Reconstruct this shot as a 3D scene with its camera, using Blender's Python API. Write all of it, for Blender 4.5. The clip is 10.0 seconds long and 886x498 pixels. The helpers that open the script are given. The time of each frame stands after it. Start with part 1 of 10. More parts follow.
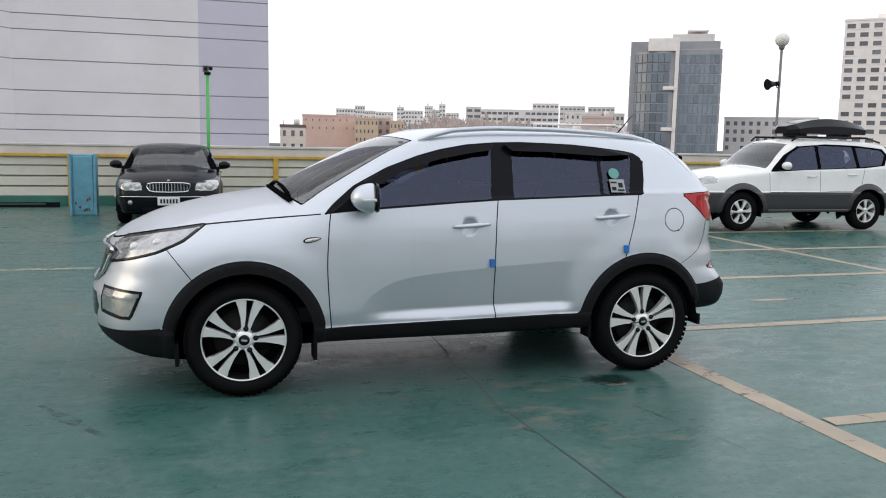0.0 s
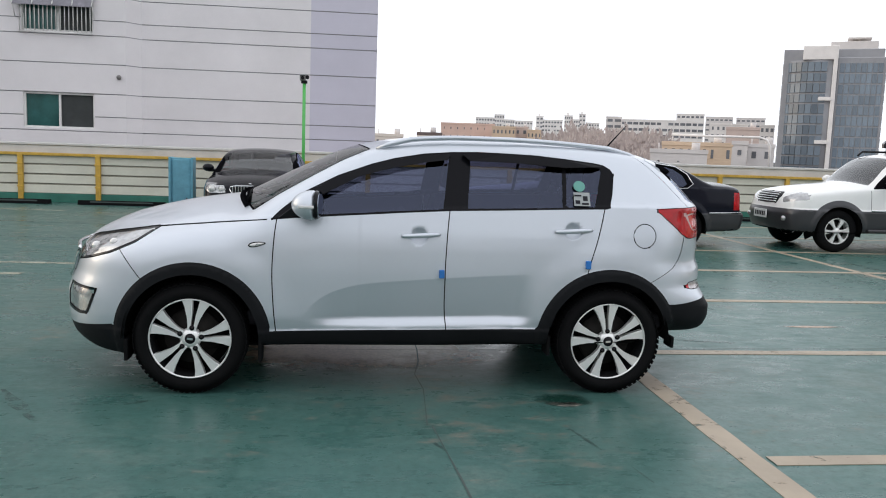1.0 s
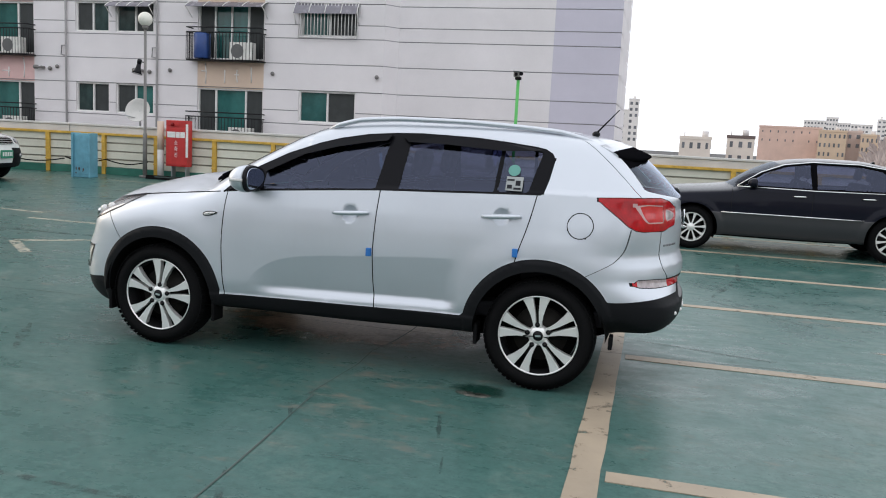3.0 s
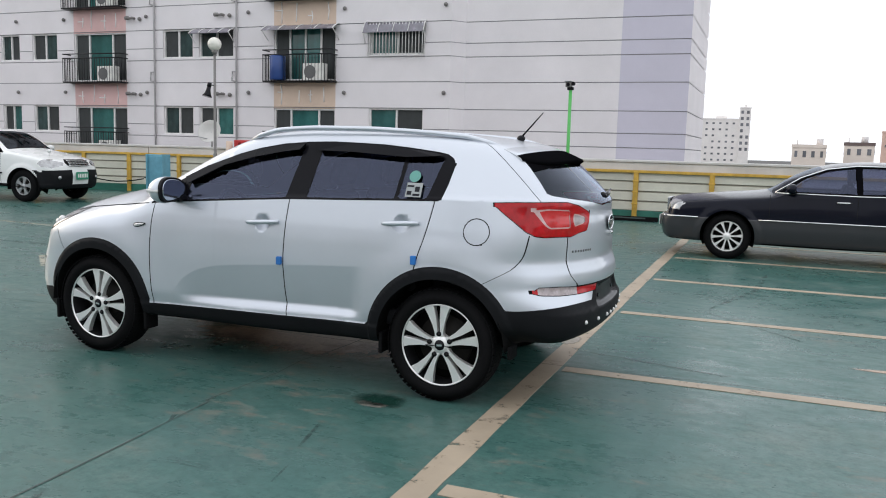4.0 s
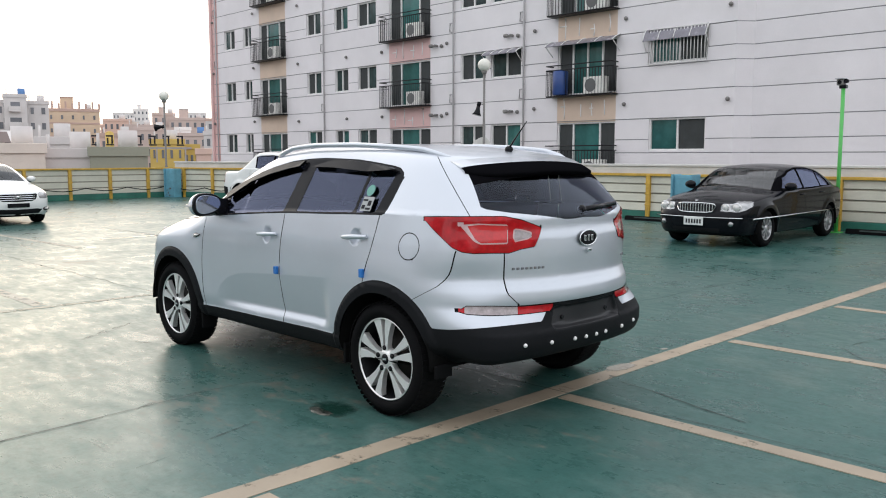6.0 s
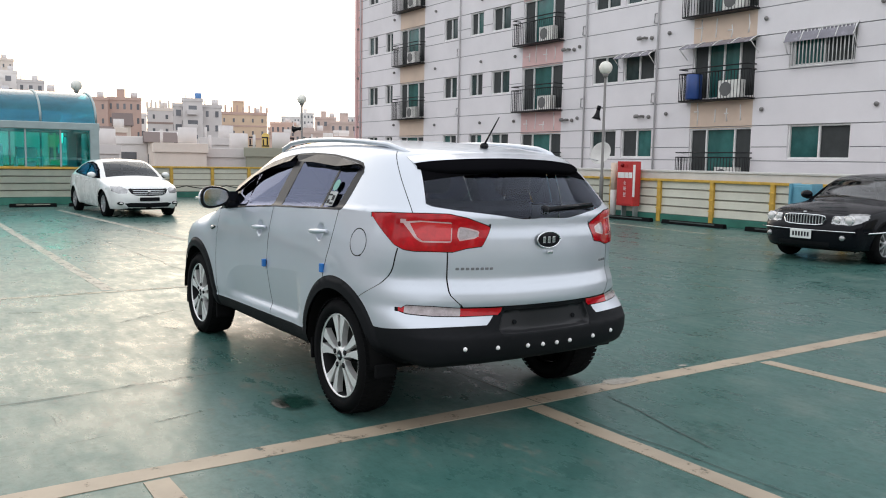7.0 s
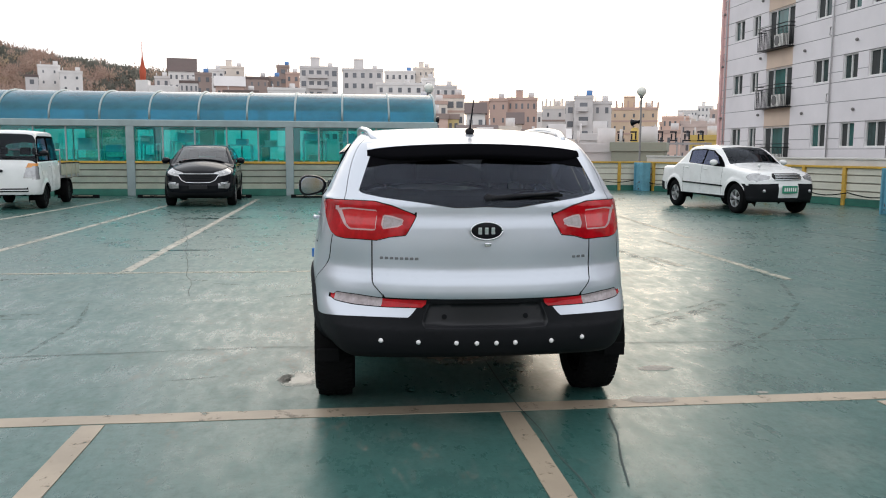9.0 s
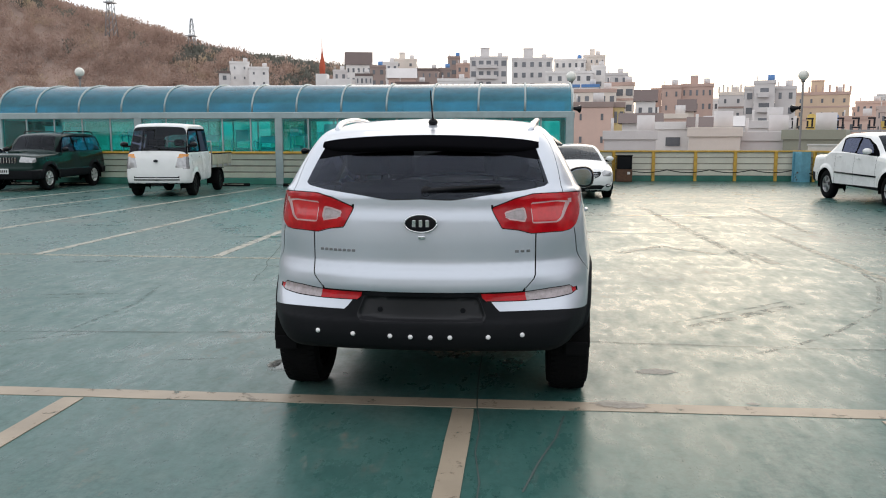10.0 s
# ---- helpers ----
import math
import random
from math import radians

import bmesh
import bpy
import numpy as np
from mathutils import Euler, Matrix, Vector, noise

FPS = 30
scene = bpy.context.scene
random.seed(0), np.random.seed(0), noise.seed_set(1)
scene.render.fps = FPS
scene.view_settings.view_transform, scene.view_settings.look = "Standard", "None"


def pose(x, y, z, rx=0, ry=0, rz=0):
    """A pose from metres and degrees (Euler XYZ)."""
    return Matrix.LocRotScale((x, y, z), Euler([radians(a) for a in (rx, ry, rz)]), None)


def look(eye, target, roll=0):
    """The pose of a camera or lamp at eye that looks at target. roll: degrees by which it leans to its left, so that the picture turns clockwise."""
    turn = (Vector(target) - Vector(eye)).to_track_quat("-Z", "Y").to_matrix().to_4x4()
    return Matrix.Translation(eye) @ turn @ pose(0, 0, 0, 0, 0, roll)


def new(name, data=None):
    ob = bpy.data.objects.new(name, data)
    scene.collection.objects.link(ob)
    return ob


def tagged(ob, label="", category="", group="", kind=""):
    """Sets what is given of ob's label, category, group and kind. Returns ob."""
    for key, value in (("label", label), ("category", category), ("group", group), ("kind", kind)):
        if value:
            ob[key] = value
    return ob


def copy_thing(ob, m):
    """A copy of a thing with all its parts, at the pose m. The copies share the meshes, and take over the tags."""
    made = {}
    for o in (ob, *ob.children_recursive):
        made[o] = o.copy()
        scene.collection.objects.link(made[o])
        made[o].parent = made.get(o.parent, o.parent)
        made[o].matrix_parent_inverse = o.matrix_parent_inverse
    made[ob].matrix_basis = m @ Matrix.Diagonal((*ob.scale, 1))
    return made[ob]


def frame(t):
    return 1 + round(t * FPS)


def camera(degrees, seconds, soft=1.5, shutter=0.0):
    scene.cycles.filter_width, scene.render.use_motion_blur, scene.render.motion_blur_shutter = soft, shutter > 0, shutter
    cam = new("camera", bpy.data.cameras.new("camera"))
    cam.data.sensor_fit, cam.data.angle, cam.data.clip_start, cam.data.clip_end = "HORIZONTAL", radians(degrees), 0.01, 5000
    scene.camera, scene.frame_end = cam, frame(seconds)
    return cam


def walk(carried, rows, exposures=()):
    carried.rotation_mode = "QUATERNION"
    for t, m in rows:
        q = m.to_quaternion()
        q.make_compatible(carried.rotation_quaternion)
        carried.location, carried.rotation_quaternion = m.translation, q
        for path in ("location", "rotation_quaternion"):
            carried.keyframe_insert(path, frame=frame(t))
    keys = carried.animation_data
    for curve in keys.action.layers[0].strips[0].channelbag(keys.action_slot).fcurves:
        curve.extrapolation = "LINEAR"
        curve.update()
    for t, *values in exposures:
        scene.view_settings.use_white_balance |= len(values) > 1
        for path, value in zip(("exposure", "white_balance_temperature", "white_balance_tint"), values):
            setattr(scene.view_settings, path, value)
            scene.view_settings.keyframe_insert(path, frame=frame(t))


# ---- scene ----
cam = camera(56.5, 10.0, soft=1.05)
PATH = [
    (0, (-1.552, -5.773, 1.525), (-0.99, -3.871, 1.269), 1.1),
    (0.5, (-0.98, -5.851, 1.539), (-0.561, -3.91, 1.299), 1.7),
    (1, (-0.4, -5.964, 1.559), (-0.16, -3.994, 1.315), 2.0),
    (1.5, (0.173, -5.958, 1.545), (0.23, -3.975, 1.297), 2.0),
    (2, (0.764, -6.007, 1.552), (0.617, -4.031, 1.28), 2.8),
    (3.5, (2.531, -5.613, 1.519), (1.92, -3.726, 1.262), 2.4),
    (4, (3.11, -5.363, 1.518), (2.375, -3.518, 1.274), 1.6),
    (4.5, (3.661, -5.088, 1.539), (2.721, -3.338, 1.3), 0.8),
    (5, (4.131, -4.706, 1.546), (3.027, -3.055, 1.312), 0.4),
    (5.5, (4.607, -4.385, 1.556), (3.333, -2.862, 1.327), -0.2),
    (7, (5.625, -3.041, 1.5), (3.972, -1.935, 1.287), 1.0),
    (7.5, (5.895, -2.496, 1.474), (4.13, -1.578, 1.27), 0.6),
    (8, (6.083, -1.921, 1.466), (4.211, -1.244, 1.267), 0.4),
    (8.5, (6.224, -1.31, 1.475), (4.287, -0.855, 1.275), 0.2),
    (9, (6.31, -0.712, 1.477), (4.337, -0.482, 1.242), 0.3),
    (9.5, (6.274, -0.108, 1.474), (4.291, -0.042, 1.218), 0.4),
    (10, (6.275, 0.491, 1.49), (4.3, 0.311, 1.229), 0.0),
]
walk(cam, [(t, look(eye, target, roll)) for t, eye, target, roll in PATH], exposures=((0, 0.02), (2, 0.07), (4, 0.15), (5.5, 0.18), (7, 0.12), (8, 0.06), (9, 0.01), (10, -0.05)))

# ---- light ----
world = bpy.data.worlds.new("sky")
scene.world = world
world.use_nodes = True
wn, wl = world.node_tree.nodes, world.node_tree.links
sky = wn.new("ShaderNodeTexSky")
sky.sky_type = "NISHITA"
sky.sun_disc = False
sky.sun_elevation = radians(13)
sky.sun_rotation = radians(-78)
sky.altitude = 60
sky.air_density = 1.0
sky.dust_density = 4.0
sky.ozone_density = 1.0
wl.new(sky.outputs[0], wn["Background"].inputs[0])
wn["Background"].inputs[1].default_value = 0.022
# bright even haze over the whole sky
haze = wn.new("ShaderNodeBackground")
haze.inputs[0].default_value = (0.955, 0.985, 1.045, 1)
haze.inputs[1].default_value = 1.22
both = wn.new("ShaderNodeAddShader")
wl.new(wn["Background"].outputs[0], both.inputs[0])
wl.new(haze.outputs[0], both.inputs[1])
wl.new(both.outputs[0], wn["World Output"].inputs[0])
sun_data = bpy.data.lights.new("sun", "SUN")
sun_data.energy = 0.45
sun_data.angle = radians(48)
sun_data.color = (1.0, 0.88, 0.72)
sun = new("sun", sun_data)
sun.matrix_world = look((-60, 13, 20), (0, 0, 0))

# ---- materials ----
def nodes_of(name):
    m = bpy.data.materials.new(name)
    m.use_nodes = True
    n, l = m.node_tree.nodes, m.node_tree.links
    return m, n, l, n["Principled BSDF"]


def noise_node(n, l, scale, detail=6, rough=0.6, stretch=None):
    t = n.new("ShaderNodeTexCoord")
    x = n.new("ShaderNodeTexNoise")
    x.inputs["Scale"].default_value = scale
    x.inputs["Detail"].default_value = detail
    x.inputs["Roughness"].default_value = rough
    if stretch:
        mp = n.new("ShaderNodeMapping")
        mp.inputs["Scale"].default_value = stretch
        l.new(t.outputs["Object"], mp.inputs[0])
        l.new(mp.outputs[0], x.inputs["Vector"])
    else:
        l.new(t.outputs["Object"], x.inputs["Vector"])
    return x


def ramp(n, l, src, stops):
    r = n.new("ShaderNodeValToRGB")
    e = r.color_ramp.elements
    while len(e) < len(stops):
        e.new(0.5)
    for k, (p, c) in zip(e, stops):
        k.position = p
        k.color = (*c, 1) if len(c) == 3 else c
    l.new(src, r.inputs[0])
    return r


def mix_colour(n, l, fac, a, b, mode="MIX"):
    m = n.new("ShaderNodeMix")
    m.data_type = "RGBA"
    m.blend_type = mode
    for sock, v in ((m.inputs[0], fac), (m.inputs[6], a), (m.inputs[7], b)):
        if isinstance(v, (int, float)):
            sock.default_value = v
        elif isinstance(v, tuple):
            sock.default_value = (*v, 1)
        else:
            l.new(v, sock)
    return m.outputs[2]


def surface(name, colour, rough=0.6, metal=0.0, vary=0.12, scale=3.0, bump=0.0, grain=60.0, coat=0.0, stretch=None, island=0.0, spec=0.5):
    """A worn surface: broad blotches and fine grain in colour, gloss and relief."""
    m, n, l, b = nodes_of(name)
    big = noise_node(n, l, scale, 5, 0.6, stretch)
    fine = noise_node(n, l, grain, 3, 0.7)
    lo = tuple(max(0, c * (1 - vary)) for c in colour)
    hi = tuple(min(1, c * (1 + vary)) for c in colour)
    r = ramp(n, l, big.outputs[0], [(0.3, lo), (0.7, hi)])
    g = ramp(n, l, fine.outputs[0], [(0.3, (1 - vary * 0.5,) * 3), (0.7, (1, 1, 1))])
    col = mix_colour(n, l, 1.0, r.outputs[0], g.outputs[0], "MULTIPLY")
    if island:
        oi = n.new("ShaderNodeObjectInfo")
        rr = ramp(n, l, oi.outputs["Random"], [(0, (1 - island,) * 3), (1, (1, 1, 1))])
        col = mix_colour(n, l, 1.0, col, rr.outputs[0], "MULTIPLY")
    l.new(col, b.inputs["Base Color"])
    rg = ramp(n, l, big.outputs[0], [(0.3, (max(0.02, rough - 0.06),) * 3), (0.75, (min(1, rough + 0.08),) * 3)])
    l.new(rg.outputs[0], b.inputs["Roughness"])
    b.inputs["Metallic"].default_value = metal
    b.inputs["Coat Weight"].default_value = coat
    b.inputs["Coat Roughness"].default_value = 0.05
    b.inputs["Specular IOR Level"].default_value = spec
    if bump:
        bp = n.new("ShaderNodeBump")
        bp.inputs["Strength"].default_value = 1.0
        bp.inputs["Distance"].default_value = bump
        l.new(fine.outputs[0], bp.inputs["Height"])
        l.new(bp.outputs[0], b.inputs["Normal"])
    return m


def thin_pane(name, tint, gloss=0.08, rough=0.01, sheen=(1, 1, 1)):
    """A thin sheet: clear tint with mirror gloss that grows at a slant, no bending of light."""
    m, n, l, b = nodes_of(name)
    out = n["Material Output"]
    tr = n.new("ShaderNodeBsdfTransparent")
    tr.inputs[0].default_value = (*tint, 1)
    gl = n.new("ShaderNodeBsdfGlossy")
    gl.inputs["Roughness"].default_value = rough
    gl.inputs[0].default_value = (*sheen, 1)
    fr = n.new("ShaderNodeFresnel")
    fr.inputs[0].default_value = 1.5 + gloss
    mx = n.new("ShaderNodeMixShader")
    l.new(fr.outputs[0], mx.inputs[0])
    l.new(tr.outputs[0], mx.inputs[1])
    l.new(gl.outputs[0], mx.inputs[2])
    l.new(mx.outputs[0], out.inputs[0])
    n.remove(b)
    return m


def floor_material():
    """Green deck coating over concrete: glossy, scuffed, worn through in places, with dust and damp marks."""
    m, n, l, b = nodes_of("deck_coating")
    big = noise_node(n, l, 0.32, 6, 0.62)
    mid = noise_node(n, l, 1.7, 8, 0.68)
    patchy = noise_node(n, l, 0.85, 9, 0.70)
    thin = noise_node(n, l, 3.2, 10, 0.74, (1.0, 2.4, 1.0))
    fine = noise_node(n, l, 45, 4, 0.7)
    green = ramp(n, l, mid.outputs[0], [(0.25, (0.028, 0.094, 0.083)), (0.5, (0.040, 0.120, 0.105)), (0.75, (0.064, 0.150, 0.131))])
    faded = ramp(n, l, big.outputs[0], [(0.42, (0, 0, 0)), (0.72, (0.55, 0.55, 0.55))])
    col = mix_colour(n, l, faded.outputs[0], green.outputs[0], (0.095, 0.155, 0.138))
    chalk = ramp(n, l, patchy.outputs[0], [(0.54, (0, 0, 0)), (0.70, (0.42, 0.42, 0.42))])
    col = mix_colour(n, l, chalk.outputs[0], col, (0.17, 0.19, 0.165))
    worn_src = n.new("ShaderNodeMath")
    worn_src.operation = "ADD"
    l.new(big.outputs[0], worn_src.inputs[0])
    l.new(thin.outputs[0], worn_src.inputs[1])
    wr = n.new("ShaderNodeMapRange")
    wr.inputs["From Min"].default_value = 1.13
    wr.inputs["From Max"].default_value = 1.28
    wr.inputs["To Max"].default_value = 0.8
    l.new(worn_src.outputs[0], wr.inputs[0])
    col = mix_colour(n, l, wr.outputs[0], col, (0.21, 0.175, 0.14))
    scuff = ramp(n, l, thin.outputs[0], [(0.30, (0.75, 0.75, 0.75)), (0.40, (0, 0, 0))])
    col = mix_colour(n, l, scuff.outputs[0], col, (0.030, 0.062, 0.056))
    rub = noise_node(n, l, 2.6, 11, 0.78, (0.8, 3.4, 1.0))
    pale = ramp(n, l, rub.outputs[0], [(0.56, (0, 0, 0)), (0.68, (0.34, 0.34, 0.34))])
    col = mix_colour(n, l, pale.outputs[0], col, (0.20, 0.215, 0.19))
    dark = ramp(n, l, rub.outputs[0], [(0.33, (0.45, 0.45, 0.45)), (0.42, (0, 0, 0))])
    col = mix_colour(n, l, dark.outputs[0], col, (0.036, 0.070, 0.063))
    drag = noise_node(n, l, 1.1, 12, 0.80, (5.0, 0.9, 1.0))
    streak = ramp(n, l, drag.outputs[0], [(0.30, (0.6, 0.6, 0.6)), (0.38, (0, 0, 0))])
    col = mix_colour(n, l, streak.outputs[0], col, (0.032, 0.058, 0.052))
    bare = ramp(n, l, drag.outputs[0], [(0.63, (0, 0, 0)), (0.70, (0.5, 0.5, 0.5))])
    col = mix_colour(n, l, bare.outputs[0], col, (0.22, 0.20, 0.165))
    speck = noise_node(n, l, 16, 9, 0.75)
    mottled = ramp(n, l, speck.outputs[0], [(0.32, (0.70, 0.74, 0.74)), (0.52, (1, 1, 1)), (0.70, (1.22, 1.18, 1.14))])
    col = mix_colour(n, l, 1.0, col, mottled.outputs[0], "MULTIPLY")
    dust = ramp(n, l, fine.outputs[0], [(0.35, (0.84, 0.84, 0.84)), (0.65, (1, 1, 1))])
    col = mix_colour(n, l, 1.0, col, dust.outputs[0], "MULTIPLY")
    l.new(col, b.inputs["Base Color"])
    rr = ramp(n, l, mid.outputs[0], [(0.3, (0.19,) * 3), (0.52, (0.23,) * 3), (0.78, (0.28,) * 3)])
    sc = ramp(n, l, patchy.outputs[0], [(0.40, (0, 0, 0)), (0.62, (0.09,) * 3)])
    sc2 = ramp(n, l, thin.outputs[0], [(0.40, (0, 0, 0)), (0.68, (0.16,) * 3)])
    rs = n.new("ShaderNodeMath")
    rs.operation = "ADD"
    l.new(rr.outputs[0], rs.inputs[0])
    l.new(sc.outputs[0], rs.inputs[1])
    rs2 = n.new("ShaderNodeMath")
    rs2.operation = "ADD"
    l.new(rs.outputs[0], rs2.inputs[0])
    l.new(sc2.outputs[0], rs2.inputs[1])
    l.new(rs2.outputs[0], b.inputs["Roughness"])
    b.inputs["IOR"].default_value = 1.362
    gl1 = ramp(n, l, drag.outputs[0], [(0.30, (0.16,) * 3), (0.42, (0.5,) * 3), (0.60, (0.5,) * 3), (0.72, (0.36,) * 3)])
    gl2 = ramp(n, l, speck.outputs[0], [(0.30, (0.62,) * 3), (0.50, (1.0,) * 3), (0.72, (1.14,) * 3)])
    gl3 = ramp(n, l, rub.outputs[0], [(0.32, (0.55,) * 3), (0.44, (1.0,) * 3)])
    gloss = mix_colour(n, l, 1.0, mix_colour(n, l, 1.0, gl1.outputs[0], gl2.outputs[0], "MULTIPLY"), gl3.outputs[0], "MULTIPLY")
    l.new(gloss, b.inputs["Specular IOR Level"])
    hs = n.new("ShaderNodeMath")
    hs.operation = "MULTIPLY_ADD"
    l.new(thin.outputs[0], hs.inputs[0])
    hs.inputs[1].default_value = 0.35
    l.new(mid.outputs[0], hs.inputs[2])
    bp = n.new("ShaderNodeBump")
    bp.inputs["Strength"].default_value = 0.3
    bp.inputs["Distance"].default_value = 0.004
    l.new(hs.outputs[0], bp.inputs["Height"])
    l.new(bp.outputs[0], b.inputs["Normal"])
    return m


def paint(name, colour, flake=0.0, rough=0.28, metal=0.0, dirt=0.06):
    """Car paint under clear coat; metallic paints get a fine flake and a broad film of dust."""
    m, n, l, b = nodes_of(name)
    film = noise_node(n, l, 2.5, 6, 0.65)
    r = ramp(n, l, film.outputs[0], [(0.35, tuple(c * (1 - dirt) for c in colour)), (0.7, colour)])
    l.new(r.outputs[0], b.inputs["Base Color"])
    rg = ramp(n, l, film.outputs[0], [(0.3, (rough - 0.03,) * 3), (0.7, (rough + 0.07,) * 3)])
    l.new(rg.outputs[0], b.inputs["Roughness"])
    b.inputs["Metallic"].default_value = metal
    b.inputs["Coat Weight"].default_value = 0.7 if max(colour) > 0.1 else 0.26
    b.inputs["Coat Roughness"].default_value = 0.04
    b.inputs["Coat IOR"].default_value = 1.5 if max(colour) > 0.1 else 1.36
    b.inputs["Specular IOR Level"].default_value = 0.5 if metal else 0.08
    if flake:
        v = n.new("ShaderNodeTexVoronoi")
        v.inputs["Scale"].default_value = 900
        t = n.new("ShaderNodeTexCoord")
        l.new(t.outputs["Object"], v.inputs["Vector"])
        bp = n.new("ShaderNodeBump")
        bp.inputs["Strength"].default_value = flake
        bp.inputs["Distance"].default_value = 0.0004
        l.new(v.outputs["Distance"], bp.inputs["Height"])
        l.new(bp.outputs[0], b.inputs["Normal"])
    return m


def cloudy_sheet(name, tint, body, gloss=0.15):
    """Ribbed plastic sheet: partly clear, partly glowing through with scattered daylight."""
    m, n, l, b = nodes_of(name)
    tr = n.new("ShaderNodeBsdfTransparent")
    tr.inputs[0].default_value = (*tint, 1)
    tl = n.new("ShaderNodeBsdfTranslucent")
    tl.inputs[0].default_value = (*body, 1)
    df = n.new("ShaderNodeBsdfDiffuse")
    df.inputs[0].default_value = (*body, 1)
    gl = n.new("ShaderNodeBsdfGlossy")
    gl.inputs["Roughness"].default_value = gloss
    fr = n.new("ShaderNodeFresnel")
    m1, m2, m3 = (n.new("ShaderNodeMixShader") for _ in range(3))
    m1.inputs[0].default_value = 0.5
    dirt = noise_node(n, l, 1.5, 5)
    fac = ramp(n, l, dirt.outputs[0], [(0.3, (0.30,) * 3), (0.7, (0.55,) * 3)])
    l.new(fac.outputs[0], m2.inputs[0])
    l.new(tl.outputs[0], m1.inputs[1])
    l.new(df.outputs[0], m1.inputs[2])
    l.new(tr.outputs[0], m2.inputs[1])
    l.new(m1.outputs[0], m2.inputs[2])
    l.new(fr.outputs[0], m3.inputs[0])
    l.new(m2.outputs[0], m3.inputs[1])
    l.new(gl.outputs[0], m3.inputs[2])
    l.new(m3.outputs[0], n["Material Output"].inputs[0])
    n.remove(b)
    return m


def soft_stain(name, colour, rough, strength=0.85, scale=6.0, spread=0.55):
    """A stain that thins out towards its ragged rim."""
    m, n, l, b = nodes_of(name)
    t = n.new("ShaderNodeTexCoord")
    mp = n.new("ShaderNodeMapping")
    mp.inputs["Location"].default_value = (-1, -1, 0)
    mp.inputs["Scale"].default_value = (2, 2, 0)
    g = n.new("ShaderNodeTexGradient")
    g.gradient_type = "SPHERICAL"
    l.new(t.outputs["Generated"], mp.inputs[0])
    l.new(mp.outputs[0], g.inputs[0])
    nz = noise_node(n, l, scale, 8, 0.7)
    add = n.new("ShaderNodeMath")
    add.operation = "MULTIPLY_ADD"
    l.new(nz.outputs[0], add.inputs[0])
    add.inputs[1].default_value = 1.2
    l.new(g.outputs[1], add.inputs[2])
    rr = n.new("ShaderNodeMapRange")
    rr.inputs["From Min"].default_value = 0.72
    rr.inputs["From Max"].default_value = 0.72 + spread
    rr.inputs["To Max"].default_value = strength
    l.new(add.outputs[0], rr.inputs[0])
    b.inputs["Base Color"].default_value = (*colour, 1)
    b.inputs["Roughness"].default_value = rough
    fine = noise_node(n, l, 30, 4, 0.7)
    col = ramp(n, l, fine.outputs[0], [(0.3, tuple(c * 0.7 for c in colour)), (0.7, tuple(min(1, c * 1.2) for c in colour))])
    l.new(col.outputs[0], b.inputs["Base Color"])
    l.new(rr.outputs[0], b.inputs["Alpha"])
    return m


def worn_paint(name, colour, cover=0.40, strength=1.0):
    """A thin coat, chipped and rubbed away in places."""
    m, n, l, b = nodes_of(name)
    nz = noise_node(n, l, 7.0, 10, 0.75)
    tone = noise_node(n, l, 2.0, 5, 0.6)
    c = ramp(n, l, tone.outputs[0], [(0.3, tuple(k * 0.78 for k in colour)), (0.7, tuple(min(1, k * 1.1) for k in colour))])
    l.new(c.outputs[0], b.inputs["Base Color"])
    b.inputs["Roughness"].default_value = 0.5
    a = ramp(n, l, nz.outputs[0], [(cover - 0.05, (0,) * 3), (cover + 0.05, (strength,) * 3)])
    l.new(a.outputs[0], b.inputs["Alpha"])
    return m


M = {}
M["floor"] = floor_material()
M["line"] = worn_paint("line_paint", (0.37, 0.30, 0.22), 0.37)
M["line_old"] = worn_paint("faded_line_paint", (0.44, 0.42, 0.33), 0.46, 0.8)
M["line_west"] = worn_paint("weathered_line_paint", (0.48, 0.45, 0.37), 0.44, 0.85)
M["tyre_mark"] = worn_paint("rubbed_tyre_mark", (0.030, 0.050, 0.047), 0.50, 0.42)
M["crack"] = surface("open_joint", (0.060, 0.078, 0.072), 0.8)
M["cream"] = surface("cream_sheet_metal", (0.70, 0.67, 0.56), 0.5, vary=0.1, scale=2.0, bump=0.0006, grain=20, island=0.1)
# darker copy of the cream: crease shade painted onto the panel folds
M["ridge"] = surface("shaded_sheet_metal_fold", (0.30, 0.28, 0.22), 0.6, vary=0.2)
M["yellow"] = surface("yellow_steel_paint", (0.60, 0.36, 0.055), 0.5, vary=0.2, scale=6, bump=0.0006, grain=35)
M["green_kerb"] = surface("green_kerb_coating", (0.035, 0.17, 0.125), 0.45, vary=0.25, scale=2)
M["parapet"] = surface("painted_parapet", (0.62, 0.60, 0.57), 0.75, vary=0.12, scale=1.5, bump=0.001)
M["wall"] = surface("white_facade_paint", (0.78, 0.745, 0.755), 0.75, vary=0.06, scale=0.5, bump=0.0015, grain=30)
M["lilac"] = surface("lilac_facade_paint", (0.60, 0.575, 0.66), 0.75, vary=0.05, scale=0.5, bump=0.0015, grain=30)
M["tan"] = surface("tan_facade_paint", (0.68, 0.53, 0.42), 0.75, vary=0.08, scale=0.8, bump=0.001)
M["pink"] = surface("pink_facade_paint", (0.72, 0.48, 0.46), 0.75, vary=0.08, scale=0.8, bump=0.001)
M["groove"] = surface("shadow_joint", (0.34, 0.33, 0.34), 0.85)
M["filler"] = surface("crack_filler", (0.84, 0.82, 0.8), 0.7)
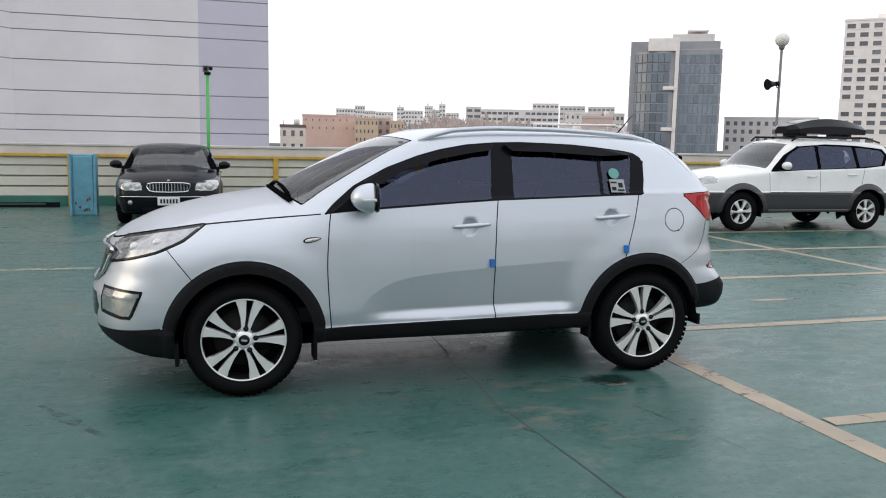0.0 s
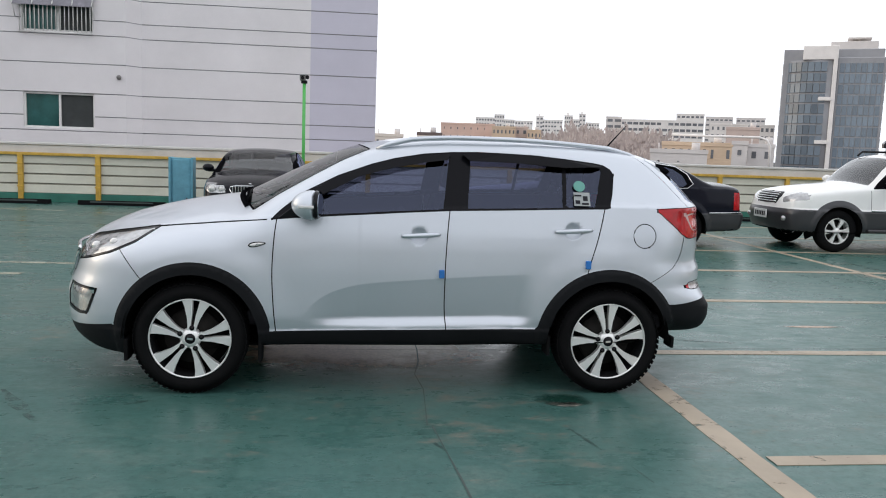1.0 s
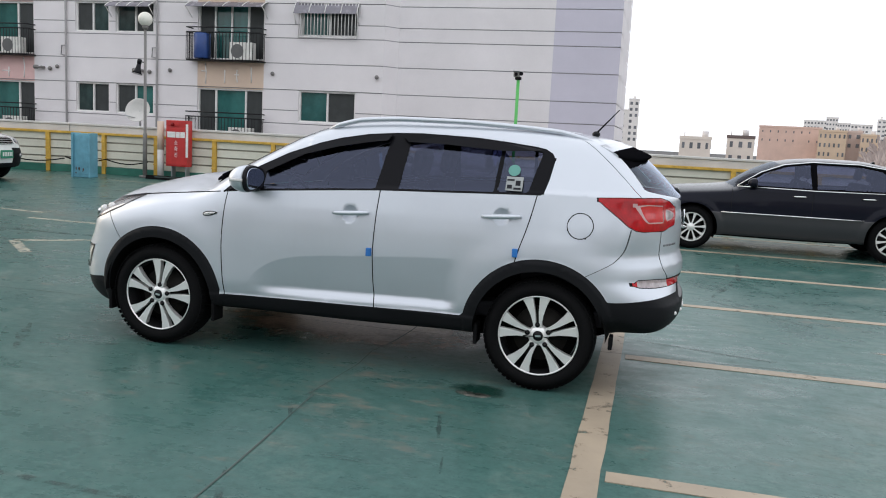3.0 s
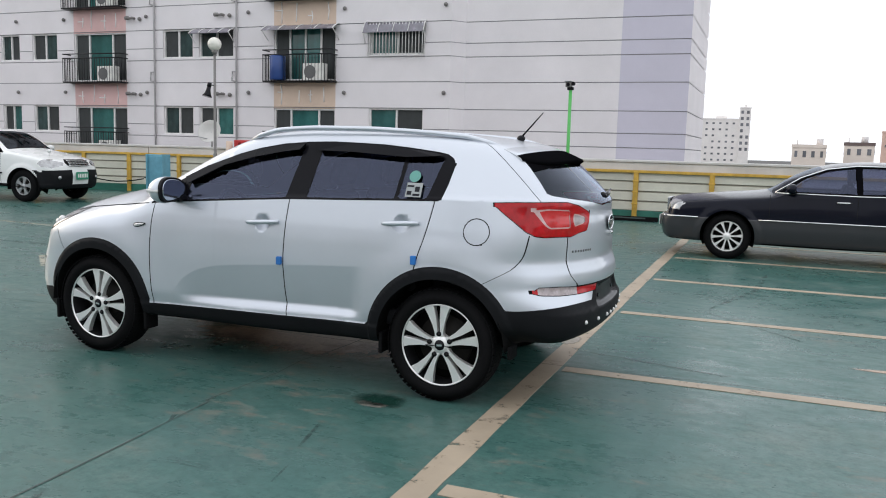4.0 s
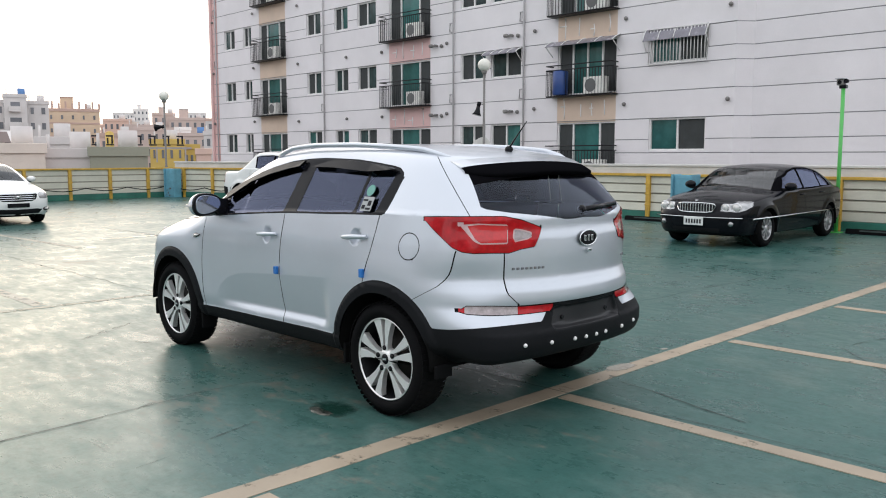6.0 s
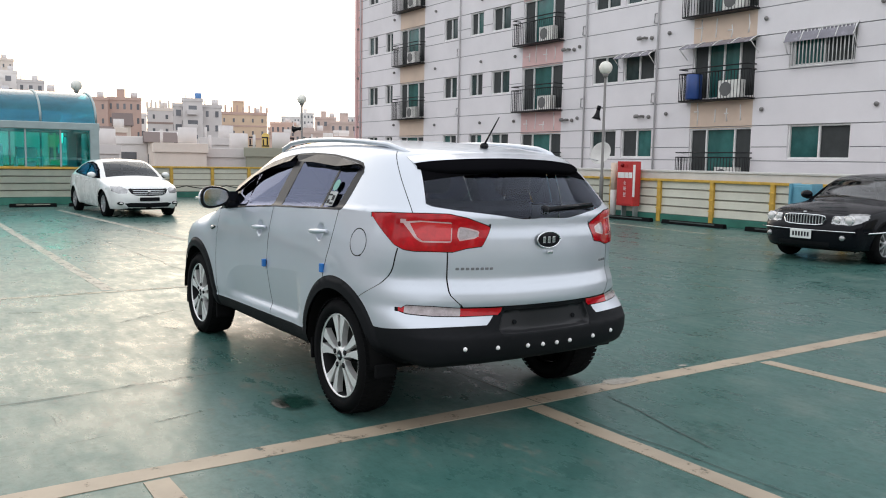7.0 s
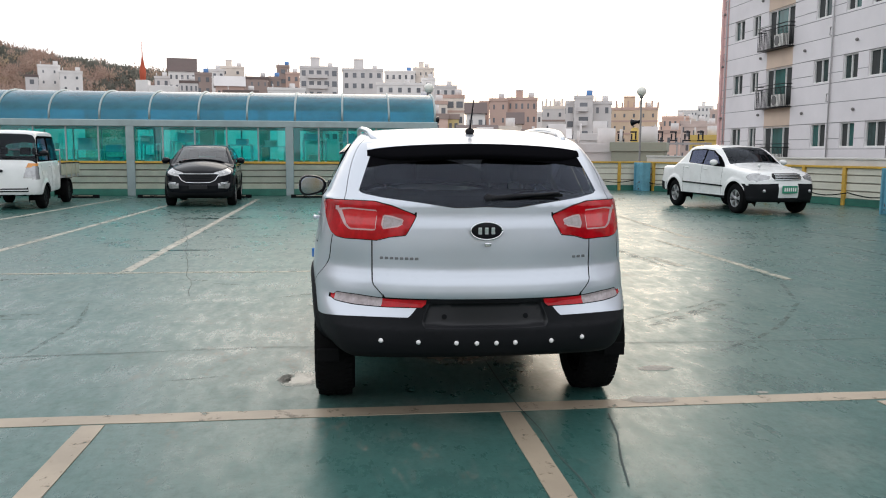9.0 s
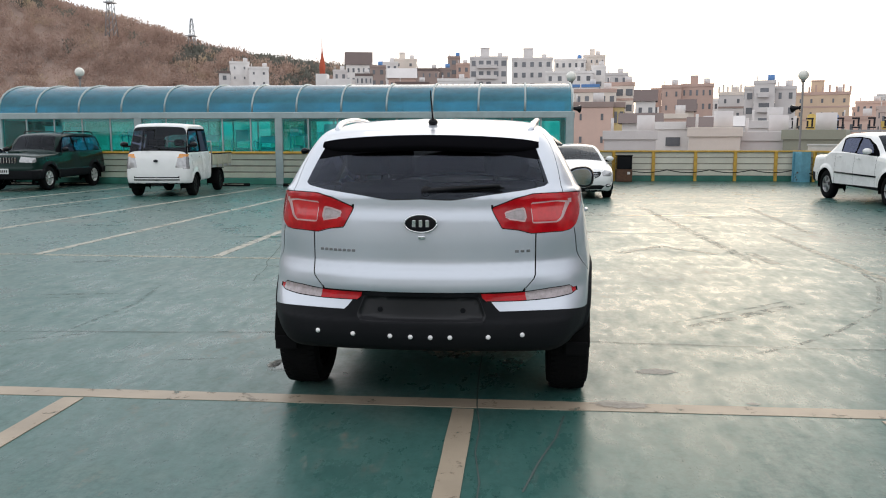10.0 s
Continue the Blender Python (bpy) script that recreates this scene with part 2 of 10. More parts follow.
M["white_frame"] = surface("white_window_frame", (0.78, 0.77, 0.75), 0.4)
M["winglass"] = surface("curtained_window_glass", (0.045, 0.085, 0.085), 0.08, vary=0.5, scale=1.2, island=0.45)
M["winglass_green"] = surface("green_window_glass", (0.04, 0.15, 0.14), 0.08, vary=0.4, scale=1.2, island=0.35)
M["screen"] = surface("insect_screen", (0.055, 0.06, 0.06), 0.6, vary=0.15, spec=0.2)
M["black_iron"] = surface("black_iron_paint", (0.014, 0.014, 0.016), 0.4, vary=0.2, spec=0.2)
M["ac"] = surface("air_conditioner_casing", (0.68, 0.67, 0.63), 0.5)
M["ac_fan"] = surface("fan_grille", (0.10, 0.10, 0.10), 0.5)
M["pipe"] = surface("grey_pipe", (0.42, 0.41, 0.41), 0.45)
M["steel"] = surface("galvanised_steel", (0.42, 0.43, 0.44), 0.4, metal=0.7)
M["awning"] = surface("smoked_awning_sheet", (0.22, 0.21, 0.24), 0.25, vary=0.2)
M["blue_tank"] = surface("blue_plastic_drum", (0.02, 0.06, 0.22), 0.35)
M["blue_box"] = surface("blue_steel_paint", (0.14, 0.36, 0.46), 0.45, vary=0.18, scale=5, bump=0.0006)
M["rust"] = surface("rust_patch", (0.12, 0.06, 0.035), 0.85, vary=0.4, scale=14)
M["red_box"] = surface("red_steel_paint", (0.50, 0.03, 0.028), 0.4, vary=0.12, scale=4)
M["white_print"] = surface("white_print", (0.82, 0.80, 0.78), 0.6)
M["green_post"] = surface("green_post_paint", (0.10, 0.48, 0.11), 0.45, vary=0.1)
M["lamp_post"] = surface("grey_lamp_post", (0.20, 0.19, 0.18), 0.5, vary=0.15)
M["globe"] = surface("opal_globe", (0.80, 0.78, 0.70), 0.3, vary=0.05)
M["rubber"] = surface("black_rubber", (0.008, 0.008, 0.0085), 0.75, vary=0.2, bump=0.0006, spec=0.05)
M["teal_sheet"] = cloudy_sheet("teal_roof_sheet", (0.10, 0.55, 0.76), (0.07, 0.46, 0.64), 0.14)
M["teal_glass"] = thin_pane("green_side_glazing", (0.38, 0.92, 0.90), rough=0.02)
M["shelter_frame"] = surface("grey_green_aluminium", (0.33, 0.40, 0.40), 0.4, metal=0.3)
M["concrete"] = surface("bare_concrete", (0.36, 0.34, 0.31), 0.85, vary=0.15, scale=1.5, bump=0.002)
M["asphalt"] = surface("street_level_asphalt", (0.07, 0.068, 0.066), 0.9, vary=0.2, scale=0.05)
# wall colours lightened to stand in for haze, the three paler copies most
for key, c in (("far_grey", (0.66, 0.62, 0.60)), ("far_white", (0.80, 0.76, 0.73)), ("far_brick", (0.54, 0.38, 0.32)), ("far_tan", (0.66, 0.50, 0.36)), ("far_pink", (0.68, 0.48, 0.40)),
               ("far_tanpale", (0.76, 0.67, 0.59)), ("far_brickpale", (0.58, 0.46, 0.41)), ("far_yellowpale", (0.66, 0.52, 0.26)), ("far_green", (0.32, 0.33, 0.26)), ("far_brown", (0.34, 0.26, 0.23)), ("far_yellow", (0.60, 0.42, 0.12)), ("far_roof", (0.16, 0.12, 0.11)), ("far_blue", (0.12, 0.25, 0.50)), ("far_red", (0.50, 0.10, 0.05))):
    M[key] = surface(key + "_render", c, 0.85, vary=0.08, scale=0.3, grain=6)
M["far_tower"] = surface("tower_cladding", (0.30, 0.30, 0.315), 0.5, vary=0.1, scale=0.3)
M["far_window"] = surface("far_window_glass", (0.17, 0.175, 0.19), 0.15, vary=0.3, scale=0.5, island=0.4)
M["curtain_wall"] = surface("curtain_wall_glass", (0.20, 0.25, 0.30), 0.12, vary=0.3, scale=0.2, island=0.35)
# woodland brown made paler, with distance haze mixed into the colour
M["hill"] = surface("hazed_leafless_wood", (0.35, 0.255, 0.21), 0.95, vary=0.28, scale=0.05, grain=0.9)

# ---- building helpers ----
def box_into(bm, x0, x1, y0, y1, z0, z1, mat=0):
    vs = [bm.verts.new((x, y, z)) for z in (z0, z1) for y in (y0, y1) for x in (x0, x1)]
    for f in ((0, 2, 3, 1), (4, 5, 7, 6), (0, 1, 5, 4), (2, 6, 7, 3), (0, 4, 6, 2), (1, 3, 7, 5)):
        bm.faces.new([vs[i] for i in f]).material_index = mat
    return vs


def soft_box(x0, x1, y0, y1, z0, z1, r=0.01, seg=2):
    bm = bmesh.new()
    box_into(bm, x0, x1, y0, y1, z0, z1)
    if r:
        bmesh.ops.bevel(bm, geom=bm.edges[:], offset=r, segments=seg, profile=0.5, affect="EDGES")
    return bm


def tube_into(bm, pts, r, sides=8, cap=True):
    """A round bar along a polyline."""
    pts = [Vector(p) for p in pts]
    rings = []
    for i, p in enumerate(pts):
        d = (pts[min(i + 1, len(pts) - 1)] - pts[max(i - 1, 0)]).normalized()
        a = d.cross(Vector((0, 0, 1)) if abs(d.z) < 0.9 else Vector((1, 0, 0))).normalized()
        b = d.cross(a)
        rad = r[i] if isinstance(r, (list, tuple)) else r
        rings.append([bm.verts.new(p + rad * (math.cos(k * math.tau / sides) * a + math.sin(k * math.tau / sides) * b)) for k in range(sides)])
    for q, w in zip(rings, rings[1:]):
        for k in range(sides):
            bm.faces.new((q[k], q[(k + 1) % sides], w[(k + 1) % sides], w[k])).smooth = True
    if cap:
        bm.faces.new(rings[0][::-1])
        bm.faces.new(rings[-1])


def tube(pts, r, sides=8):
    bm = bmesh.new()
    tube_into(bm, pts, r, sides)
    return bm


def ball(c, r, seg=20, rings=12, squash=1.0):
    bm = bmesh.new()
    bmesh.ops.create_uvsphere(bm, u_segments=seg, v_segments=rings, radius=r)
    for v in bm.verts:
        v.co = Vector((v.co.x + c[0], v.co.y + c[1], v.co.z * squash + c[2]))
    for f in bm.faces:
        f.smooth = True
    return bm


def disc(c, axis, r0, r1, depth, seg=24):
    """A short round plug along axis 0 (x), 1 (y) or 2 (z), from r0 at its base to r1."""
    a = Vector((0, 0, 0))
    a[axis] = depth
    c = Vector(c)
    return tube([c, c + a], [r0, r1], seg)


def mesh_of(name, bm, material):
    bmesh.ops.recalc_face_normals(bm, faces=bm.faces)
    me = bpy.data.meshes.new(name)
    bm.to_mesh(me)
    bm.free()
    for k in material if isinstance(material, (list, tuple)) else (material,):
        me.materials.append(M[k])
    return me


def part(name, bm, material, parent=None, label=""):
    ob = new(name, mesh_of(name, bm, material))
    ob.parent = parent
    return tagged(ob, label)


def piece(name, mesh, parent, at=(0, 0, 0), size=(1, 1, 1), turn=0.0):
    """One more object on a mesh that others share."""
    ob = new(name, mesh)
    ob.parent = parent
    ob.location, ob.scale, ob.rotation_euler = at, size, (0, 0, turn)
    return ob


def thing(name, label, category, at=(0, 0, 0), turn=0.0, group="", kind=""):
    ob = new(name)
    ob.location, ob.rotation_euler = at, (0, 0, radians(turn))
    return tagged(ob, label, category, group, kind)


UNIT = bmesh.new()
box_into(UNIT, -0.5, 0.5, -0.5, 0.5, -0.5, 0.5)


def unit_box(name, material):
    return mesh_of(name, UNIT.copy(), material)


# ---- deck ----
FENCE_Y, WALL_Y, WEST_X = 13.97, 20.1, -21.35
bm = bmesh.new()
box_into(bm, -27.0, 26, -32, 15.0, -0.35, 0.0)
deck = tagged(part("floor", bm, "floor"), "green coated rooftop parking deck, glossy and scuffed", "floor", kind="structure")
bm = bmesh.new()
bmesh.ops.create_grid(bm, x_segments=2, y_segments=2, size=4000)
for v in bm.verts:
    v.co.z = -16
tagged(part("ground", bm, "asphalt"), "grey street level far below the deck", "ground", kind="structure")
bm = bmesh.new()
box_into(bm, -26.8, 25.8, -31.8, 14.4, -16, -0.36)
tagged(part("wall_podium", bm, "concrete"), "grey concrete podium under the parking deck", "wall", kind="structure")


def floor_strip(name, x0, y0, x1, y1, width, material, label, lift=0.003):
    d = Vector((x1 - x0, y1 - y0, 0))
    n = Vector((-d.y, d.x, 0)).normalized() * width / 2
    bm = bmesh.new()
    steps = max(2, int(d.length / 0.25))
    rng = random.Random(x0 * 7 + y0 * 3 + x1)
    low = []
    for i in range(steps + 1):
        p = Vector((x0, y0, 0)) + d * i / steps
        w = 1 + rng.uniform(-0.05, 0.05)
        low.append([bm.verts.new(p + n * w + Vector((0, 0, z))) for z in (-0.002, lift)] + [bm.verts.new(p - n * w + Vector((0, 0, z))) for z in (lift, -0.002)])
    for a, b in zip(low, low[1:]):
        for k in range(3):
            bm.faces.new((a[k], a[k + 1], b[k + 1], b[k]))
    return tagged(part(name, bm, material), label, "floor marking", "floor markings", "structure")


CREAM = "worn cream painted parking bay line on the green deck"
floor_strip("bay_line", 1.755, -9.0, 1.68, 13.0, 0.15, "line", CREAM)
for y in (-6.75, -4.4, -2.08, 0.20, 2.50, 4.80, 7.12, 9.4, 11.7):
    floor_strip("bay_line", 1.83, y, 12.0, y + 0.02, 0.12, "line", CREAM, 0.0045)
floor_strip("bay_line", 6.9, -9, 6.9, 13, 0.12, "line", CREAM)
for y0, y1 in ((-16.4, -18.3), (-14.2, -15.85), (-12.0, -13.4), (-9.8, -10.95), (-7.5, -8.5), (-5.42, -5.84), (-3.42, -3.40), (-1.24, -1.08)):
    floor_strip("bay_line", -19.4, y0, -4.0, y1, 0.13, "line_west", CREAM)
floor_strip("bay_line", -18.6, 0.66, -9.2, 1.33, 0.13, "line_west", CREAM)
floor_strip("bay_line", -4.05, -12, -3.85, 0.2, 0.10, "line_old", "faded cream bay line across the green deck")
for x0, y0, x1, y1, w in ((-4.8, 1.85, -5.57, 2.52, 0.12), (-5.57, 2.52, -4.8, 3.10, 0.12), (-2.75, 4.45, -7.1, 4.52, 0.11), (-4.9, 3.58, -3.95, 3.63, 0.13), (-11.4, 12.18, -6.1, 11.8, 0.12), (-7.4, 5.2, -12.5, 5.6, 0.11)):
    floor_strip("bay_line", x0, y0, x1, y1, w, "line_old", "faded cream line mark rubbed into the deck")


def ribbon(name, pts, width, material, label, lift=0.0016):
    """A thin mark along a bent line, ragged at its rims."""
    r = random.Random(len(pts) * 31 + pts[0][0] * 7)
    at = []
    for (x0, y0), (x1, y1) in zip(pts, pts[1:]):
        k = max(2, int(math.hypot(x1 - x0, y1 - y0) / 0.12))
        at += [(x0 + (x1 - x0) * i / k, y0 + (y1 - y0) * i / k) for i in range(k)]
    at.append(pts[-1])
    bm = bmesh.new()
    rows = []
    for i, (x, y) in enumerate(at):
        a, b = at[max(i - 1, 0)], at[min(i + 1, len(at) - 1)]
        d = Vector((b[0] - a[0], b[1] - a[1], 0)).normalized()
        w = width * 0.5 * min(1, 0.25 + min(i, len(at) - 1 - i) / 4)
        rows.append([bm.verts.new((x - d.y * w * r.uniform(0.6, 1.2), y + d.x * w * r.uniform(0.6, 1.2), lift)), bm.verts.new((x + d.y * w * r.uniform(0.6, 1.2), y - d.x * w * r.uniform(0.6, 1.2), lift))])
    for a, b in zip(rows, rows[1:]):
        bm.faces.new((a[0], a[1], b[1], b[0]))
    return tagged(part(name, bm, material), label, "floor mark", "floor marks", "structure")


TYRE = "dark rubbed tyre scuff on the green deck"
ribbon("tyre_mark", [(-12.6, 3.24), (-10.8, 3.27), (-9.0, 3.32), (-6.5, 3.36), (-3.9, 3.40)], 0.16, "tyre_mark", "dark broken seam in the deck coating", 0.0022)
for pts, w in (([(-3.5, 4.41), (-2.6, 4.25), (-1.92, 3.98), (-1.3, 3.72), (-0.83, 3.4), (-0.25, 2.95), (0.14, 2.56), (0.59, 1.98)], 0.05), ([(-0.36, 1.83), (-0.88, 2.45), (-1.47, 3.14)], 0.14), ([(-0.50, 1.75), (-1.02, 2.37), (-1.61, 3.06)], 0.05),
               ([(-1.23, -4.18), (-1.39, -3.34)], 0.10), ([(-1.05, -4.2), (-1.2, -3.4)], 0.05), ([(-7.58, -7.48), (-7.69, -6.55)], 0.16), ([(-3.3, -5.18), (-3.5, -4.46)], 0.22), ([(-7.15, -4.58), (-7.63, -4.12)], 0.2), ([(-11.78, 4.02), (-9.61, 4.2)], 0.12),
               ([(-13.5, 4.03), (-13.57, 4.52)], 0.2), ([(-8.3, -2.66), (-7.81, -1.78)], 0.14), ([(-8.5, -2.5), (-8.2, -1.9)], 0.08), ([(-3.34, -2.63), (-3.23, -2.3)], 0.2), ([(-3.0, -2.2), (-2.9, -1.9)], 0.12), ([(-2.04, -1.41), (-2.45, -0.79)], 0.1),
               ([(-10.83, 9.56), (-8.1, 9.68), (-4.3, 9.18)], 0.09), ([(0.03, -1.63), (0.16, -1.91)], 0.06), ([(0.88, -1.51), (0.98, -1.9)], 0.05), ([(1.06, -2.12), (1.10, -2.33)], 0.03), ([(-1.76, -2.31), (-1.59, -2.18)], 0.05), ([(-1.66, -1.10), (-1.51, -1.01)], 0.10),
               ([(0.17, -2.6), (0.3, -2.9), (0.55, -3.3)], 0.05), ([(-1.9, -3.2), (-0.9, -3.0), (0.2, -3.05)], 0.04), ([(3.1, -3.0), (4.4, -2.7)], 0.08), ([(2.6, 3.1), (3.0, 4.6), (3.1, 6.0)], 0.07), ([(-6.0, 7.2), (-3.2, 7.0), (-0.5, 7.4)], 0.08), ([(-9.0, 7.8), (-6.4, 8.3)], 0.12)):
    ribbon("tyre_mark", pts, w, "tyre_mark", TYRE)
for k in range(6):
    ribbon("tyre_mark", [(0.45 + 0.012 * k, -2.36 + 0.03 * k), (0.60, -2.33 + 0.03 * k), (0.76 - 0.01 * k, -2.34 + 0.03 * k)], 0.012, "tyre_mark", "fine dark scratches in the deck coating")
JOINT = "dark open expansion joint in the deck coating"
rng = random.Random(4)


def joint(x0, y0, x1, y1, wobble=0.03):
    bm = bmesh.new()
    d = Vector((x1 - x0, y1 - y0, 0))
    n = Vector((-d.y, d.x, 0)).normalized()
    steps = max(3, int(d.length / 0.35))
    prev = None
    for i in range(steps + 1):
        p = Vector((x0, y0, 0.0035)) + d * i / steps + n * rng.uniform(-wobble, wobble)
        w = n * rng.uniform(0.002, 0.005)
        cur = [bm.verts.new(p + w), bm.verts.new(p - w)]
        if prev:
            bm.faces.new((prev[0], prev[1], cur[1], cur[0]))
        prev = cur
    tagged(part("floor_joint", bm, "crack"), JOINT, "floor joint", "floor joints", "structure")


for x in (-16.5, -10.4, 7.4):
    joint(x, -14, x, 13.4, 0.01)
joint(0.42, -6.0, 0.1, -1.5)
joint(0.1, -1.5, 0.35, 6.2)
joint(-24, -0.35, 12, 0.55)
joint(-14, -4.6, -2.2, -2.3)
joint(1.9, 0.75, 2.9, 0.5, 0.03)
joint(-24, 6.9, 9, 6.7)
joint(2.6, 2.9, 3.4, 2.0, 0.04)

# ---- north fence ----
RISE = 1.1


def fence_run(name, x0, y0, x1, y1, posts, label, strip=True, cap=True):
    """Sheet-metal fence between steel posts, in front of a painted parapet; s runs from (x0, y0)."""
    length = math.hypot(x1 - x0, y1 - y0)
    f = thing(name, label, "fence", (x0, y0, 0), math.degrees(math.atan2(y1 - y0, x1 - x0)), kind="structure")
    bays = [0.0] + posts + [length]
    shared = {}
    for a, b in zip(bays, bays[1:]):
        if b - a < 0.05:
            continue
        for k in range(4):
            z0, z1 = 0.2 + k * 0.225, 0.2 + (k + 1) * 0.225
            if k not in shared:
                bm = bmesh.new()
                prof = [(0.028, z0), (0.0, z0 + 0.012), (0.006, z1 - 0.03), (0.03, z1 - 0.004), (0.045, z1)]
                for q in (0, 1):
                    for p in prof:
                        bm.verts.new((q, p[0], p[1]))
                bm.verts.ensure_lookup_table()
                for i in range(4):
                    fc = bm.faces.new([bm.verts[j] for j in (i, i + 5, i + 6, i + 1)])
                    # lips and creases take the shade-coloured copy, the flat face stays cream
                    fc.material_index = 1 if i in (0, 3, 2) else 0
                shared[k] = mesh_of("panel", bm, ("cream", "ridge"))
            piece("panel", shared[k], f, (a, 0, 0), (b - a, 1, 1))
    post = mesh_of("post", soft_box(-0.055, 0.055, -0.075, 0.02, 0, 1, 0.006, 1), "yellow")
    clip = mesh_of("bracket", soft_box(-0.07, 0.07, -0.085, -0.06, -0.018, 0.018, 0.004, 1), "yellow")
    for s in posts:
        piece("post", post, f, (s, 0, 0), (1, 1, RISE))
        for z in (0.36, 0.63, 0.88):
            piece("bracket", clip, f, (s, 0, z))
    part("top_rail", soft_box(0, length, -0.07, 0.03, RISE - 0.035, RISE + 0.03, 0.006, 1), "yellow", f)
    if strip:
        part("kerb", soft_box(0, length, -0.03, 0.1, 0, 0.2, 0.006, 1), "green_kerb", f, "green coated kerb strip")
    if cap:
        part("parapet", soft_box(0, length, 0.06, 0.36, 0, 1.30, 0.015, 2), "parapet", f, "pale painted parapet behind the sheet metal")
        part("coping", soft_box(-0.02, length + 0.02, 0.03, 0.40, 1.302, 1.36, 0.012, 2), "parapet", f)
    return f


POSTS = [-12.83, -11.2, -9.45, -7.75, -6.05, -4.28, -3.06, -1.5, 0.15, 1.82, 3.6, 5.4, 7.2, 9.0, 10.8, 12.6, 14.4, 16.2, 18.0]
LABEL = "cream sheet-metal fence with yellow steel posts along the deck edge"
fence_run("fence_north", -14.0, FENCE_Y, 20.0, FENCE_Y, [p + 14.0 for p in POSTS], LABEL)
fence_run("fence_north_west", -25.15, 10.95, -14.0, FENCE_Y, [0.6, 2.1, 3.6, 5.1, 6.6, 8.1, 9.6, 11.0], LABEL)
fence_run("fence_west", -24.85, 2.3, -25.15, 10.95, [1.7, 3.15, 4.68, 6.12, 7.58], "cream sheet-metal fence with yellow posts and dark cables", cap=False)
fence_run("fence_east", 20.0, FENCE_Y, 20.0, -30.0, [1.8 * k for k in range(1, 24)], LABEL)
fence_run("fence_south", 20.0, -30.0, -25.3, -30.0, [1.9 * k for k in range(1, 23)], LABEL)

# ---- apartment block ----
STOREY = 2.82
flat = thing("apartment_building", "white apartment block with grooved render, tan and pink window bays", "building", (0, 0, -0.02), kind="structure")
openings = []
for k in range(-1, 5):
    z = STOREY * k
    for x0, x1 in ((-9.9, -7.87), (-18.6, -17.22), (-16.95, -15.42), (-25.2, -23.87), (-26.93, -25.9), (-29.17, -28.0), (-37.0, -35.9), (-35.02, -34.22)):
        openings.append((x0, x1, 1.76 + z, 2.81 + z, "window", k))
    for x0, x1 in ((-13.7, -11.2), (-22.98, -20.36), (-33.42, -30.98)):
        openings.append((x0, x1, 0.92 + z, 2.77 + z, "bay", k))
GROOVES = [g + STOREY * k for k in range(-1, 5) for g in (1.69, 2.13, 2.81, 3.68)]


def facade(bm, x0, x1, z0, z1, y, holes, colour_at):
    xs = sorted({x0, x1, *(h[i] for h in holes for i in (0, 1))} | set(colour_at[1]))
    cuts = {z0, z1, *(h[i] for h in holes for i in (2, 3))}
    for g in GROOVES:
        cuts |= {g - 0.014, g + 0.014}
    zs = sorted(c for c in cuts if z0 <= c <= z1)
    for a, b in zip(xs, xs[1:]):
        for c, d in zip(zs, zs[1:]):
            mx, mz = (a + b) / 2, (c + d) / 2
            if any(h[0] < mx < h[1] and h[2] < mz < h[3] for h in holes):
                continue
            deep = any(abs(mz - g) < 0.012 for g in GROOVES)
            yy = y + (0.022 if deep else 0.0)
            f = bm.faces.new([bm.verts.new(p) for p in ((a, yy, c), (b, yy, c), (b, yy, d), (a, yy, d))])
            f.material_index = 4 if deep else colour_at[0](mx, mz)
            for e in (c, d) if deep else ():
                bm.faces.new([bm.verts.new(p) for p in ((a, y, e), (b, y, e), (b, yy, e), (a, yy, e))]).material_index = 4


def bay_colour(x, z):
    if -13.72 < x < -11.18 or -33.44 < x < -30.96:
        return 1
    if -23.0 < x < -20.34 or x < -37.75:
        return 2
    return 3 if x > -1.53 else 0


WALL_MATS = ("wall", "tan", "pink", "lilac", "groove", "white_frame")
bm = bmesh.new()
facade(bm, -38.3, -6.95, -16, 15.5, WALL_Y, openings, (bay_colour, [-37.75]))
for x0, x1, z0, z1, kind, k in openings:
    ya, yb = WALL_Y, WALL_Y + 0.16
    for q in (((x0, ya, z0), (x1, ya, z0), (x1, yb, z0), (x0, yb, z0)), ((x0, ya, z1), (x0, yb, z1), (x1, yb, z1), (x1, ya, z1)),
              ((x0, ya, z0), (x0, yb, z0), (x0, yb, z1), (x0, ya, z1)), ((x1, ya, z0), (x1, ya, z1), (x1, yb, z1), (x1, yb, z0))):
        bm.faces.new([bm.verts.new(p) for p in q])
bmesh.ops.remove_doubles(bm, verts=bm.verts[:], dist=0.0005)
part("facade", bm, WALL_MATS, flat)
bm = bmesh.new()
facade(bm, -6.6, 0.53, -16, 15.5, WALL_Y + 0.45, [], (bay_colour, [-1.53]))
for a, b in (((-6.95, WALL_Y), (-6.6, WALL_Y + 0.45)),):
    zs = sorted([-16, 15.5] + [g + e for g in GROOVES for e in (-0.014, 0.014)])
    for c, d in zip(zs, zs[1:]):
        f = bm.faces.new([bm.verts.new(p) for p in ((*a, c), (*b, c), (*b, d), (*a, d))])
        f.material_index = 4 if d - c < 0.03 else 0
for c, d in zip(zs, zs[1:]):
    deep = d - c < 0.03
    xx = 0.53 - (0.02 if deep else 0)
    f = bm.faces.new([bm.verts.new(p) for p in ((xx, WALL_Y + 0.45, c), (xx, WALL_Y + 6.3, c), (xx, WALL_Y + 6.3, d), (xx, WALL_Y + 0.45, d))])
    f.material_index = 4 if deep else 0
